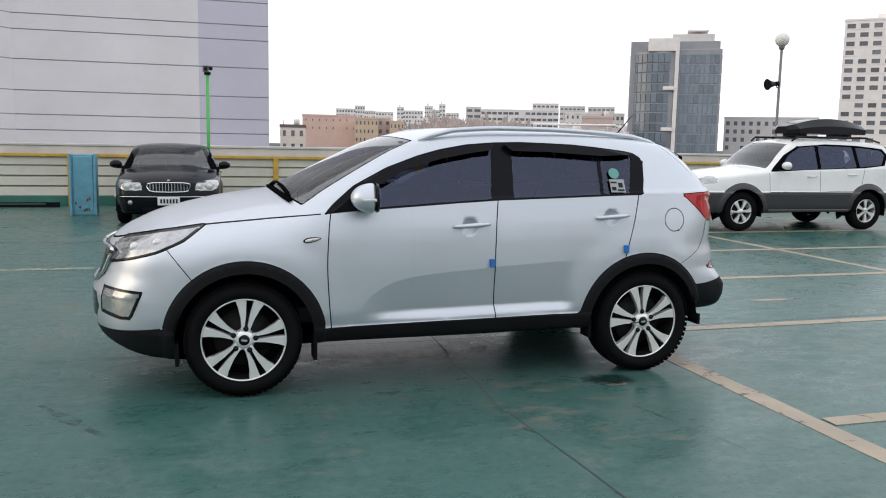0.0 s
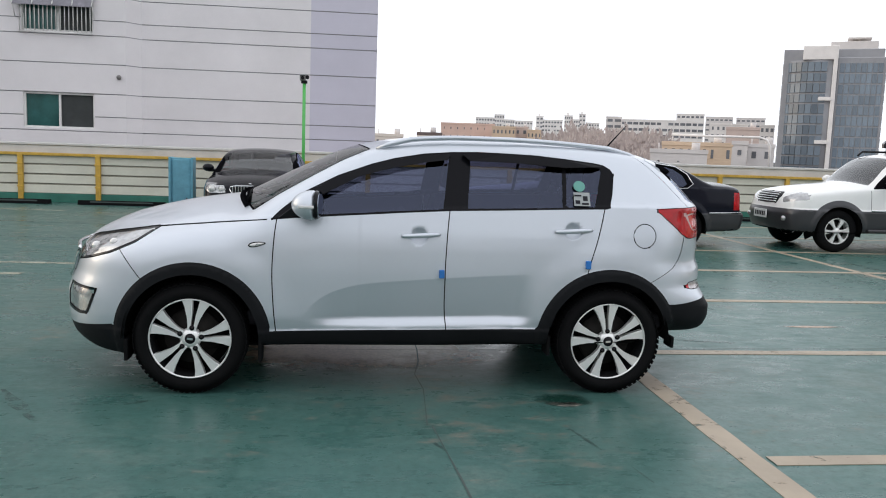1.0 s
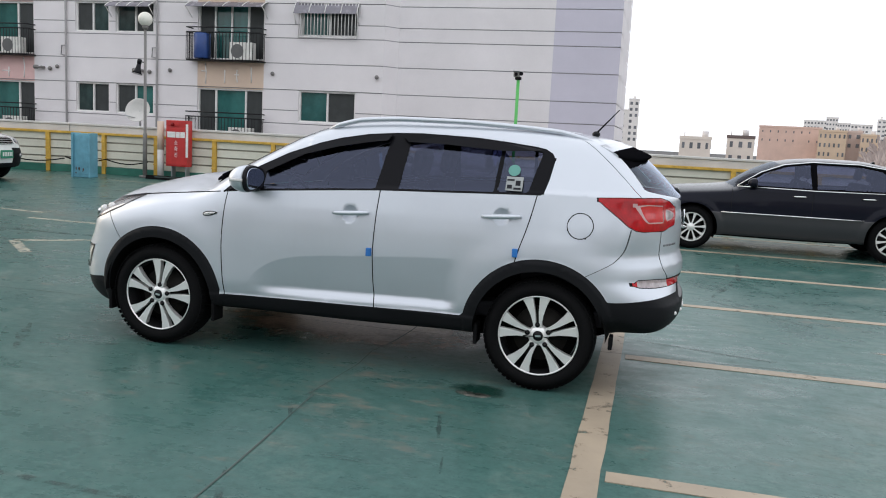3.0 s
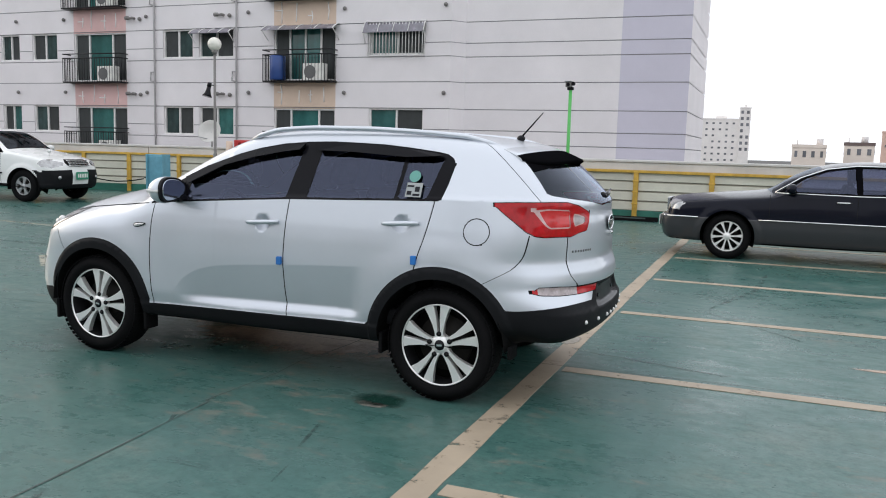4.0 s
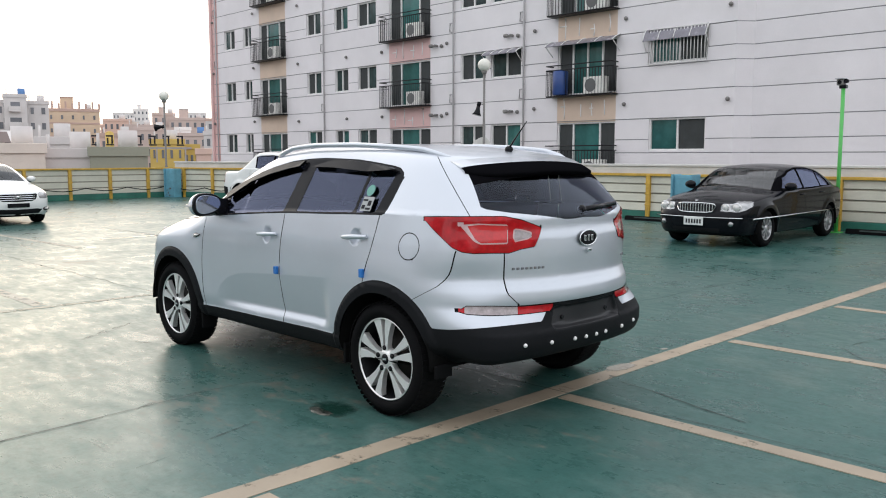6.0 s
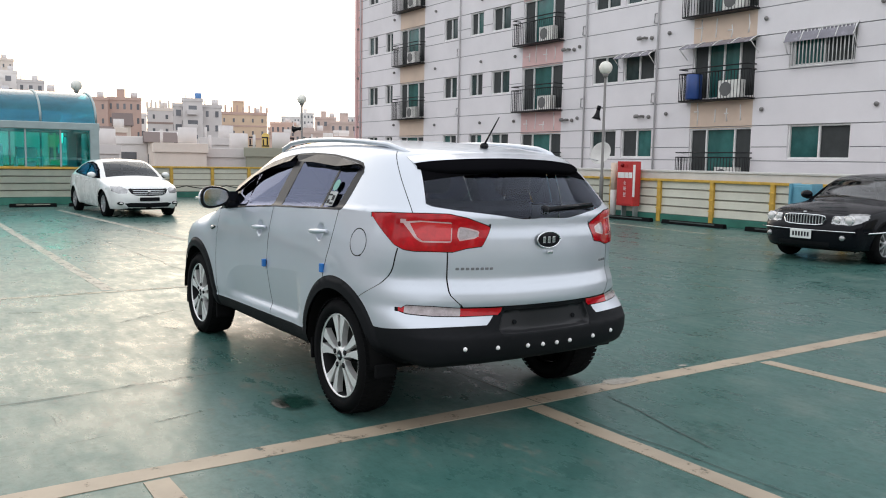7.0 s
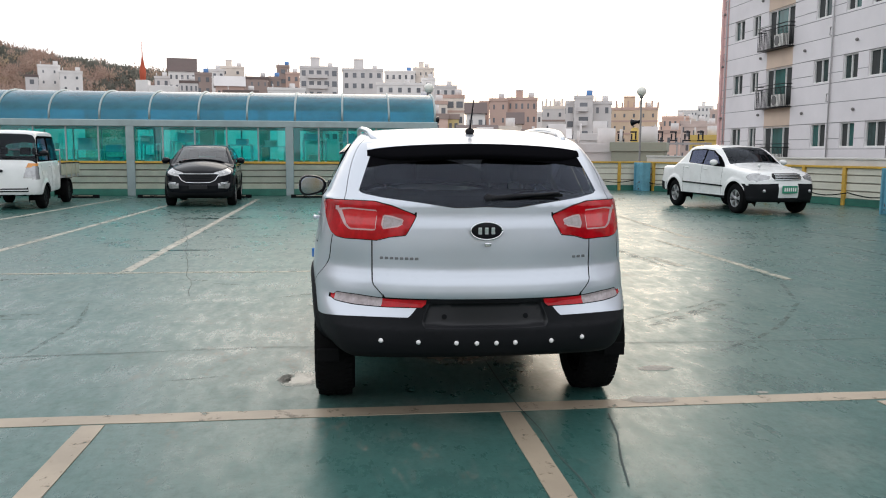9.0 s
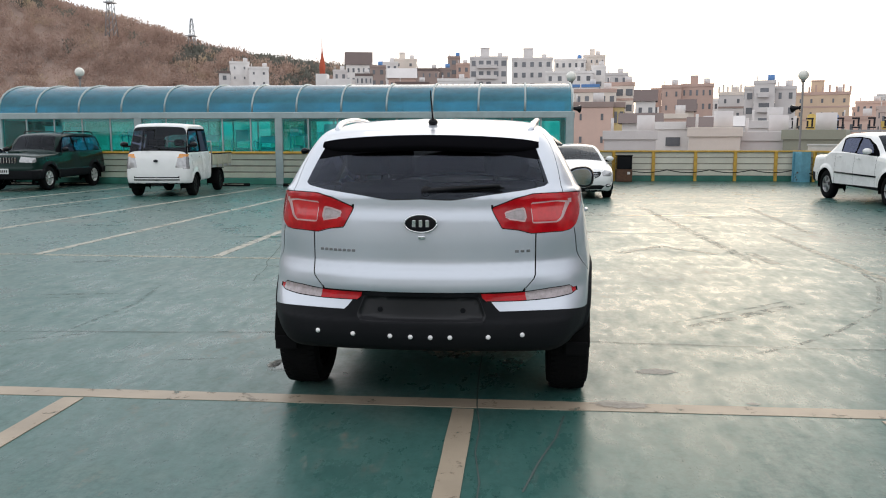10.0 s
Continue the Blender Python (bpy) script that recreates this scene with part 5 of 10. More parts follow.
def seat(parent, x, y, z, bench=0.0):
    s = new("seat")
    s.parent = parent
    w = 0.25 + bench
    part("cushion", soft_box(x - 0.25, x + 0.27, y - w, y + w, z, z + 0.17, 0.05), "interior", s)
    b = soft_box(-0.06, 0.06, y - w, y + w, 0, 0.58, 0.045)
    bmesh.ops.transform(b, matrix=Matrix.Translation((x + 0.30, 0, z + 0.10)) @ Matrix.Rotation(radians(17), 4, "Y"), verts=b.verts)
    part("backrest", b, "interior", s)
    for yy in ((y,) if not bench else (y - 0.42, y + 0.42)):
        h = soft_box(-0.045, 0.045, yy - 0.13, yy + 0.13, 0, 0.19, 0.04)
        bmesh.ops.transform(h, matrix=Matrix.Translation((x + 0.49, 0, z + 0.70)) @ Matrix.Rotation(radians(12), 4, "Y"), verts=h.verts)
        part("headrest", h, "interior", s)
        part("headrest_post", tube([(x + 0.47, yy - 0.06, z + 0.62), (x + 0.50, yy - 0.06, z + 0.74)], 0.007, 6), "chrome", s)


def suv(name, label, colour, at=(0, 0, 0), turn=0.0):
    v = thing(name, label, "car", at, turn)
    for nm, mt in (("fender", colour), ("front_door", colour), ("rear_door", colour), ("quarter_panel", colour), ("fuel_flap", colour)):
        for s in (1, -1) if nm != "fuel_flap" else (1,):
            skin_part(nm, SUV[nm], mt, v, (s,))
    for s in (1,):
        skin_part("quarter_panel", SUV["fuel_flap"], colour, v, (-1,))
    for nm, mt in (("roof", colour), ("hood", colour), ("tailgate", colour)):
        skin_part(nm, SUV[nm], mt, v, BOTH)
    for s in BOTH:
        skin_part("front_bumper", SUV["front_bumper"], colour, v, (s,))
        skin_part("rear_bumper", SUV["rear_bumper"], colour, v, (s,))
    skin_part("cladding", SUV["cladding"], "cladding", v, BOTH, 0.0, "charcoal plastic arch and sill cladding")
    skin_part("shut_line", SUV["shut_line"], "gap", v, BOTH, -0.005)
    skin_part("underbody", SUV["underbody"], "cavity", v, BOTH)
    skin_part("screen_seal", SUV["screen_seal"], "pillar_black", v, BOTH)
    skin_part("glass_band", SUV["glass_band"], "pillar_black", v, BOTH)
    skin_part("windscreen", SUV["windscreen"], "windscreen", v, BOTH)
    skin_part("rear_glass", SUV["rear_glass"], "tint_dark", v, BOTH, 0.0, "dark tinted rear window")
    skin_part("number_plate_recess", SUV["plate_recess"], "plate_panel", v, BOTH)
    skin_part("grille", SUV["grille"], "gloss_black", v, BOTH)
    for s in (1, -1):
        skin_part("window_trim", SUV["window_trim"], "visor", v, (s,), -0.002)
        for nm in ("front_window", "rear_window", "quarter_window"):
            skin_part(nm, SUV[nm], "tint", v, (s,), -0.004, "dark tinted side window")
        lamp = skin_part("tail_lamp", SUV["tail_lamp"], "lamp_red", v, (s,), 0.003, "red tail lamp wrapping the corner")
        skin_part("lamp_frame", SUV["lamp_frame"], "lamp_pink", lamp, (s,), 0.002)
        skin_part("lamp_core", SUV["lamp_core"], "lamp_bright", lamp, (s,), 0.001)
        skin_part("reverse_lens", SUV["reverse_lens"], "lamp_smoke", lamp, (s,), 0.001)
        skin_part("bumper_lamp", SUV["bumper_lamp"], "lamp_smoke", v, (s,), 0.002)
        skin_part("bumper_reflector", SUV["bumper_reflector"], "lamp_red", v, (s,), 0.002, "red bumper reflector")
        skin_part("corner_reflector", SUV["corner_reflector"], "lamp_red", v, (s,), 0.002)
        head = skin_part("headlamp", SUV["headlamp"], "lamp_grey", v, (s,), 0.0, "clear headlamp with a dark rim")
        skin_part("lamp_rim", SUV["lamp_rim"], "gloss_black", head, (s,))
        for dx, dz, rr in ((-1.93, 0.878, 0.030), (-1.80, 0.912, 0.028)):
            yy = np.linspace(0.4, 0.95, 500)
            yy = float(yy[np.argmax(suv_solid(np.stack([0 * yy + dx, -yy, 0 * yy + dz], 1)) > 0)])
            part("projector", ball((dx, -s * (yy - rr + 0.005), dz), rr, 16, 10), "lamp_clear", head)
        fog = skin_part("fog_bezel", SUV["fog_bezel"], "gloss_black", v, (s,), 0.003)
        skin_part("fog_lamp", SUV["fog_lamp"], "lamp_grey", fog, (s,), -0.004, "bright fog lamp insert")
        # acrylic rain visors over the side windows
        for shape in (VISOR_F, VISOR_R):
            out = []
            for (px, pz) in shape:
                b = float(BELT(px))
                half = float(PLAN(px) + SIDE(min(pz, b))) - max(pz - b - 0.01, 0) * 0.50 - 0.012
                out.append((px, -half, pz))
            bm = bmesh.new()
            inner = [bm.verts.new((a, s * (b + 0.004), c)) for a, b, c in out]
            outer = [bm.verts.new((a, s * (b - 0.030 + 0.016 * (i >= len(out) // 2)), c)) for i, (a, b, c) in enumerate(out)]
            bm.faces.new(outer)
            for i in range(len(out)):
                j = (i + 1) % len(out)
                bm.faces.new((inner[i], inner[j], outer[j], outer[i]))
            bmesh.ops.triangulate(bm, faces=[f for f in bm.faces if len(f.verts) > 4])
            part("rain_visor", bm, "visor", v, "smoked acrylic rain visor")
        # roof rails
        pts = []
        for i in range(25):
            px = -0.20 + i * (1.76 / 24)
            e = min(i, 24 - i)
            lift = 0.036 * min(1, e / 3.0) ** 0.7
            yy = 0.62 - 0.035 * (px - 0.2) ** 2 - (0.02 if e == 0 else 0)
            pts.append((px, -s * yy, float(TOP(px) - CROWN(px) * yy * yy) - 0.030 + lift))
        bm = bmesh.new()
        tube_into(bm, pts, [0.012] + [0.017] * 23 + [0.012], 10)
        part("roof_rail", bm, "silver" if colour == "silver" else "gloss_black", v, "silver roof rail")
        # mirrors
        mir = new("wing_mirror")
        mir.parent = v
        bm = bmesh.new()
        bmesh.ops.create_uvsphere(bm, u_segments=28, v_segments=18, radius=1.0)
        for vt in bm.verts:
            ux, uy, uz = vt.co
            flat_back = 0.30 if ux > 0 else 1.0
            vt.co = Vector((-0.585 + 0.125 * ux * flat_back + 0.015 * uy, -s * (0.995 - 0.115 * uy) , 1.195 + (0.085 - 0.018 * uy) * uz + 0.010 * uy))
        for f in bm.faces:
            f.smooth = True
        part("mirror_housing", bm, colour, mir)
        for nm, ra, rb, xo, dep, mt in (("mirror_bezel", 0.112, 0.083, -0.562, 0.020, "gloss_black"), ("mirror_glass", 0.096, 0.068, -0.543, 0.004, "mirror")):
            bm = bmesh.new()
            ring = [(abs(math.cos(k * math.tau / 32)) ** 0.8 * math.copysign(1, math.cos(k * math.tau / 32)), abs(math.sin(k * math.tau / 32)) ** 0.8 * math.copysign(1, math.sin(k * math.tau / 32))) for k in range(32)]
            base = [bm.verts.new((xo + 0.13 * a * ra, -s * (0.995 - a * ra), 1.197 + b * (rb - 0.016 * a) + 0.006 * a)) for a, b in ring]
            lid = [bm.verts.new((xo + dep + 0.13 * a * ra, -s * (0.995 - a * ra * 0.93), 1.197 + b * (rb - 0.016 * a) * 0.93 + 0.006 * a)) for a, b in ring]
            bm.faces.new(lid)
            bm.faces.new(base[::-1])
            for k in range(32):
                bm.faces.new((base[k], base[(k + 1) % 32], lid[(k + 1) % 32], lid[k])).smooth = True
            bmesh.ops.recalc_face_normals(bm, faces=bm.faces[:])
            part(nm, bm, mt, mir)
        sail = extrude_shape([(-0.80, 1.10), (-0.70, 1.175), (-0.60, 1.235), (-0.585, 1.118)], -0.87, -0.80, 0.004)
        for vt in sail.verts:
            vt.co.y *= s
        if s < 0:
            bmesh.ops.reverse_faces(sail, faces=sail.faces[:])
        part("mirror_sail", sail, "gloss_black", mir)
        part("mirror_arm", soft_box(-0.66, -0.56, min(-s * 0.92, -s * 0.82), max(-s * 0.92, -s * 0.82), 1.105, 1.165, 0.02), "gloss_black", mir)
        part("turn_signal", soft_box(-0.665, -0.575, -s * 1.108 - 0.008, -s * 1.108 + 0.008, 1.178, 1.196, 0.005), "lamp_clear", mir)
        # door handles
        for hx, hz in ((0.077, 1.014), (1.051, 1.062)):
            bm = bmesh.new()
            yy = float(PLAN(hx) + SIDE(hz))
            pts = [(hx - 0.120 + 0.24 * i / 12, -s * (yy + 0.004 + 0.020 * math.sin(math.pi * i / 12) ** 0.6), hz + 0.008 * (i - 6) / 6) for i in range(13)]
            tube_into(bm, pts, [0.010 + 0.006 * math.sin(math.pi * i / 12) for i in range(13)], 10)
            part("door_handle", bm, colour, v)
        ym = float(PLAN(-0.92) + SIDE(0.94))
        mark = None
        for nm, ra, rb, out, mt in (("side_marker", 0.053, 0.016, 0.003, "gloss_black"), ("marker_lens", 0.048, 0.012, 0.006, "lamp_clear"), ("marker_emblem", 0.014, 0.006, 0.008, "lamp_grey")):
            bm = ball((0, 0, 0), 1.0, 28, 12)
            for vt in bm.verts:
                a, b, c = vt.co
                vt.co = Vector((-0.921 + ra * a, -s * (ym - 0.006) + 0.010 * b * (out / 0.008 + 0.6), 0.938 + rb * c * (1 - 0.35 * a) + 0.008 * a))
            o = part(nm, bm, mt, mark or v)
            mark = mark or o
        # wheel housings and mud flaps
        for hx in HUBS:
            bm = lathe([(0.415, -0.90 * s), (0.425, -0.60 * s), (0.05, -0.55 * s)], seg=48)
            bmesh.ops.translate(bm, vec=(hx, 0, 0.345), verts=bm.verts)
            bmesh.ops.delete(bm, geom=[f for f in bm.faces if f.calc_center_median().z < 0.33], context="FACES")
            part("wheel_housing", bm, "cavity", v)
        for px, z0, z1 in ((-1.70, 0.205, 0.34), (-0.90, 0.20, 0.36), (0.925, 0.25, 0.38), (1.755, 0.305, 0.38)):
            part("mud_flap", soft_box(px - 0.012, px + 0.012, min(-s * 0.76, -s * 0.885), max(-s * 0.76, -s * 0.885), z0, z1, 0.006), "rubber", v)
    for hx in (-1.32, 1.32):
        for s in (-1, 1):
            wheel_parts(v, hx, s * 0.79, 0.345, 0.252, 0.215, "split", "alloy", 9 if hx < 0 else -6, s, 0)
    for nm, pts, mt in (("grille_rim", [(0.0, 0.862), (0.44, 0.864), (0.52, 0.850), (0.42, 0.70), (0.30, 0.643), (0.0, 0.633)], "chrome"),):
        ring = pts + [(-a, b) for a, b in pts[-2:0:-1]] + pts[:1]
        fine = []
        for (a0, b0), (a1, b1) in zip(ring, ring[1:]):
            fine += [(a0 + (a1 - a0) * k / 6, b0 + (b1 - b0) * k / 6) for k in range(6)]
        part(nm, tube([(float(NOSE(b)) + 0.20 * (abs(a) / 0.72) ** 2.4 + 0.004, a, b) for a, b in fine + fine[:1]], 0.012, 6), mt, v)
    # spoiler lip over the rear window
    bm = bmesh.new()
    rows = []
    for i in range(31):
        yy = -0.60 + 1.20 * i / 30
        e = abs(yy) / 0.60
        back_off = 0.10 * e**2.6
        x0, x1 = 1.69 - back_off, 1.77 - back_off
        z0, z1 = skin_z(x0, yy), skin_z(x1, yy)
        fall = min((z1 - z0) / 0.08, -0.20) * 0.9
        reach = 0.125 * (1 - 0.75 * e**5)
        sect = [(x0, z0 + 0.003), (x1, z1 + 0.010), (x1 + reach * 0.6, z1 + 0.010 + fall * reach * 0.6), (x1 + reach, z1 + 0.008 + fall * reach), (x1 + reach + 0.004, z1 - 0.004 + fall * reach),
                (x1 + reach * 0.8, z1 - 0.026 + fall * reach), (x1 + reach * 0.3, z1 - 0.040 + fall * reach * 0.6), (x0, z0 - 0.05)]
        rows.append([bm.verts.new((a, yy, b)) for a, b in sect])
    for a, b in zip(rows, rows[1:]):
        for k in range(8):
            fc = bm.faces.new((a[k], a[(k + 1) % 8], b[(k + 1) % 8], b[k]))
            fc.smooth = True
            fc.material_index = 0 if k == 0 else 1
    bm.faces.new(rows[0])
    bm.faces.new(rows[-1][::-1])
    part("spoiler", bm, (colour, "pillar_black"), v, "body colour spoiler with a gloss black lip")
    # cowl and front wipers at the foot of the windscreen
    foot = lambda yy, up: (-1.10 + up + float(WRAP(-1.05)) * yy * yy, yy, float(TOP(-1.10 + up)) - float(CROWN(-1.0)) * yy * yy)
    part("cowl", tube([(a, b, c - 0.004) for a, b, c in [foot(-0.60 + 0.1 * k, 0.0) for k in range(13)]], 0.016, 8), "pillar_black", v)
    for y0, y1 in ((-0.55, 0.02), (-0.02, 0.50)):
        arm = part("front_wiper", tube([(a, b, c + 0.010) for a, b, c in (foot(y0, 0.01), foot((y0 + y1) / 2, 0.045), foot(y1, 0.05))], [0.012, 0.010, 0.006], 6), "pillar_black", v)
        part("wiper_blade", tube([(a, b, c + 0.006) for a, b, c in (foot(y0 + 0.08, 0.035), foot((y0 + y1) / 2, 0.055), foot(y1 + 0.1, 0.06))], 0.006, 6), "rubber", arm)
    # aerial, wiper, badge, camera, lettering, sensors
    part("aerial_base", ball((1.515, 0, 1.593), 0.028, 14, 8, 0.8), "gloss_black", v)
    part("aerial", tube([(1.515, 0, 1.60), (1.66, 0.0, 1.765)], [0.007, 0.003], 8), "gloss_black", v)
    wip = new("rear_wiper")
    wip.parent = v
    part("wiper_pivot", ball((2.075, 0.02, 1.232), 0.03, 14, 8), "gloss_black", wip)
    part("wiper_arm", tube([(2.085, 0.0, 1.228), (2.085, 0.16, 1.247), (2.055, 0.40, 1.262)], [0.020, 0.014, 0.008], 8), "gloss_black", wip)
    part("wiper_blade", tube([(2.076, 0.01, 1.216), (2.072, 0.2, 1.230), (2.045, 0.42, 1.250)], 0.008, 6), "rubber", wip)
    badge = part("badge", ball((2.138, 0, 1.072), 0.086, 28, 14), "gloss_black", v, "oval black badge with a chrome rim")
    for vt in badge.data.vertices:
        vt.co.x, vt.co.z = 2.138 + (vt.co.x - 2.138) * 0.08, 1.072 + (vt.co.z - 1.072) * 0.55
    part("badge_rim", tube([(2.142, 0.082 * math.cos(a), 1.072 + 0.045 * math.sin(a)) for a in [k * math.tau / 36 for k in range(37)]], 0.0045, 6), "chrome", badge)
    for yb in (-0.034, 0.0, 0.034):
        part("emblem_bar", soft_box(2.140, 2.148, yb - 0.010, yb + 0.010, 1.055, 1.089, 0.002, 1), "chrome", badge)
    part("reversing_camera", soft_box(2.128, 2.154, -0.012, 0.024, 0.992, 1.012, 0.005), "chrome", v)
    for nm, y0, n, pitch, wide in (("model_lettering", -0.545, 8, 0.0255, 0.020), ("trim_lettering", 0.475, 3, 0.029, 0.023)):
        for k in range(n):
            yb = y0 + pitch * k
            xb = skin_x(yb + wide / 2, 0.923)
            part(nm, soft_box(xb - 0.015, xb + 0.004, yb, yb + wide, 0.917, 0.931, 0.002, 1), "letter", v)
    for yb, zb in ((-0.545, 0.505), (-0.353, 0.499), (-0.157, 0.494), (-0.051, 0.491), (0.052, 0.490), (0.152, 0.491), (0.347, 0.494), (0.520, 0.504)):
        xb = skin_x(yb, zb)
        part("bumper_stud", ball((xb, yb, zb), 0.0125, 12, 8), "white_print", v)
    for yb in (-0.215, 0.215):
        part("plate_bolt", disc((skin_x(yb, 0.622), yb, 0.622), 0, 0.014, 0.012, 0.008, 12), "gloss_black", v)
    # cabin
    cab = new("cabin")
    cab.parent = v
    for s in (-1, 1):
        seat(cab, -0.12, s * 0.38, 0.55)
    seat(cab, 0.78, 0.0, 0.58, 0.36)
    part("dashboard", soft_box(-0.98, -0.60, -0.70, 0.70, 0.70, 1.07, 0.07), "interior_grey", cab)
    part("steering_wheel", tube([(-0.48 - 0.07 * math.sin(a), -0.38 + 0.185 * math.cos(a), 1.0 + 0.17 * math.sin(a)) for a in [k * math.tau / 28 for k in range(29)]], 0.016, 8), "interior_grey", cab)
    part("cabin_floor", soft_box(-1.0, 1.9, -0.74, 0.74, 0.40, 0.50, 0.02), "interior", cab)
    part("boot_floor", soft_box(1.15, 2.0, -0.62, 0.62, 0.62, 0.70, 0.02), "interior", cab)
    part("mirror_inside", soft_box(-0.47, -0.45, -0.12, 0.12, 1.43, 1.50, 0.01), "interior_grey", cab)
    return v


car_silver = suv("silver_suv", "silver compact SUV with charcoal cladding and dark tinted windows", "silver")
for px, pz, py in ((0.213, 0.775, -0.915), (1.150, 0.849, -0.920)):
    part("door_guard", soft_box(px - 0.016, px + 0.016, py - 0.012, py + 0.012, pz - 0.026, pz + 0.026, 0.004), "blue_foam", car_silver, "blue foam door edge guard")
sy = lambda px, pz: -(float(PLAN(px) + SIDE(1.19)) - (pz - float(BELT(px)) - 0.01) * 0.50 - 0.012) - 0.002


def window_sticker(px, pz, w, h, material, round_one):
    bm = bmesh.new()
    if round_one:
        loop = [(px + w / 2 * math.cos(k * math.tau / 24), pz + h / 2 * math.sin(k * math.tau / 24)) for k in range(24)]
    else:
        loop = [(px - w / 2, pz - h / 2), (px + w / 2, pz - h / 2), (px + w / 2, pz + h / 2), (px - w / 2, pz + h / 2)]
    f = bm.faces.new([bm.verts.new((a, sy(a, b), b)) for a, b in loop])
    r = bmesh.ops.extrude_face_region(bm, geom=[f])
    bmesh.ops.translate(bm, vec=(0, -0.002, 0), verts=[e for e in r["geom"] if isinstance(e, bmesh.types.BMVert)])
    return part("window_sticker", bm, material, car_silver)


window_sticker(1.097, 1.342, 0.075, 0.068, "sticker_teal", True)
window_sticker(1.108, 1.262, 0.104, 0.084, "sticker", False)
for dx, dz, w, h in ((-0.025, 0.022, 0.045, 0.010), (0.022, 0.005, 0.030, 0.030), (-0.028, -0.018, 0.030, 0.022), (0.02, -0.028, 0.045, 0.012)):
    o = window_sticker(1.108 + dx, 1.262 + dz, w, h, "ink", False)
    o.location.y = -0.002

# ---- the other parked vehicles; each faces -x before it is turned ----
def body_of(c):
    """The solid of a car from its curves."""
    top, nose, tail, plan, belt, floor_c = c["top"], c["nose"], c["tail"], c["plan"], c["belt"], c["floor"]
    lean, crown, wrap_x, hubs, hole = c.get("lean", 0.42), c.get("crown", 0.09), c.get("wrap", 0.2), c["hubs"], c["hole"]
    wf, wr, flare = c.get("wf", 0.17), c.get("wr", 0.12), c.get("flare", 0.02)
    side = curve((0.18, -0.08), (0.32, -0.03), (0.5, 0.0), (0.7, 0.005), (0.95, -0.015), (1.3, -0.05))
    zc = c["hub_z"]

    def solid(p):
        x, y, z = p[:, 0], np.abs(p[:, 1]), p[:, 2]
        b = belt(x)
        half = plan(x) + side(np.minimum(z, b)) - np.maximum(z - b, 0) * lean - 0.015 * step(0, 0.03, z - b)
        for hx in hubs:
            half = half + flare * step(hole + 0.12, hole + 0.03, np.hypot(x - hx, z - zc))
        half = half + c.get("clad_out", 0.0) * step(c.get("clad", -1) + 0.02, c.get("clad", -1) - 0.01, z)
        w = plan(np.zeros(1))[0]
        f = smax(y - half, x - tail(z) + wr * (y / w) ** 2.6, 0.09)
        f = smax(f, nose(z) + wf * (y / w) ** 2.6 - x, 0.09)
        xe = x - wrap_x * y * y * step(0.4, -0.4, x - c["screen"][1]) 
        f = smax(f, z - top(xe) + crown * y * y, 0.06)
        if "bed" in c:
            x0, x1, zb, wb = c["bed"]
            hollow = np.maximum(np.maximum(x0 - x, x - x1), np.maximum(zb - z, y - wb))
            f = np.maximum(f, -hollow)
        return smax(f, floor_c(x) - z, 0.04)

    return solid


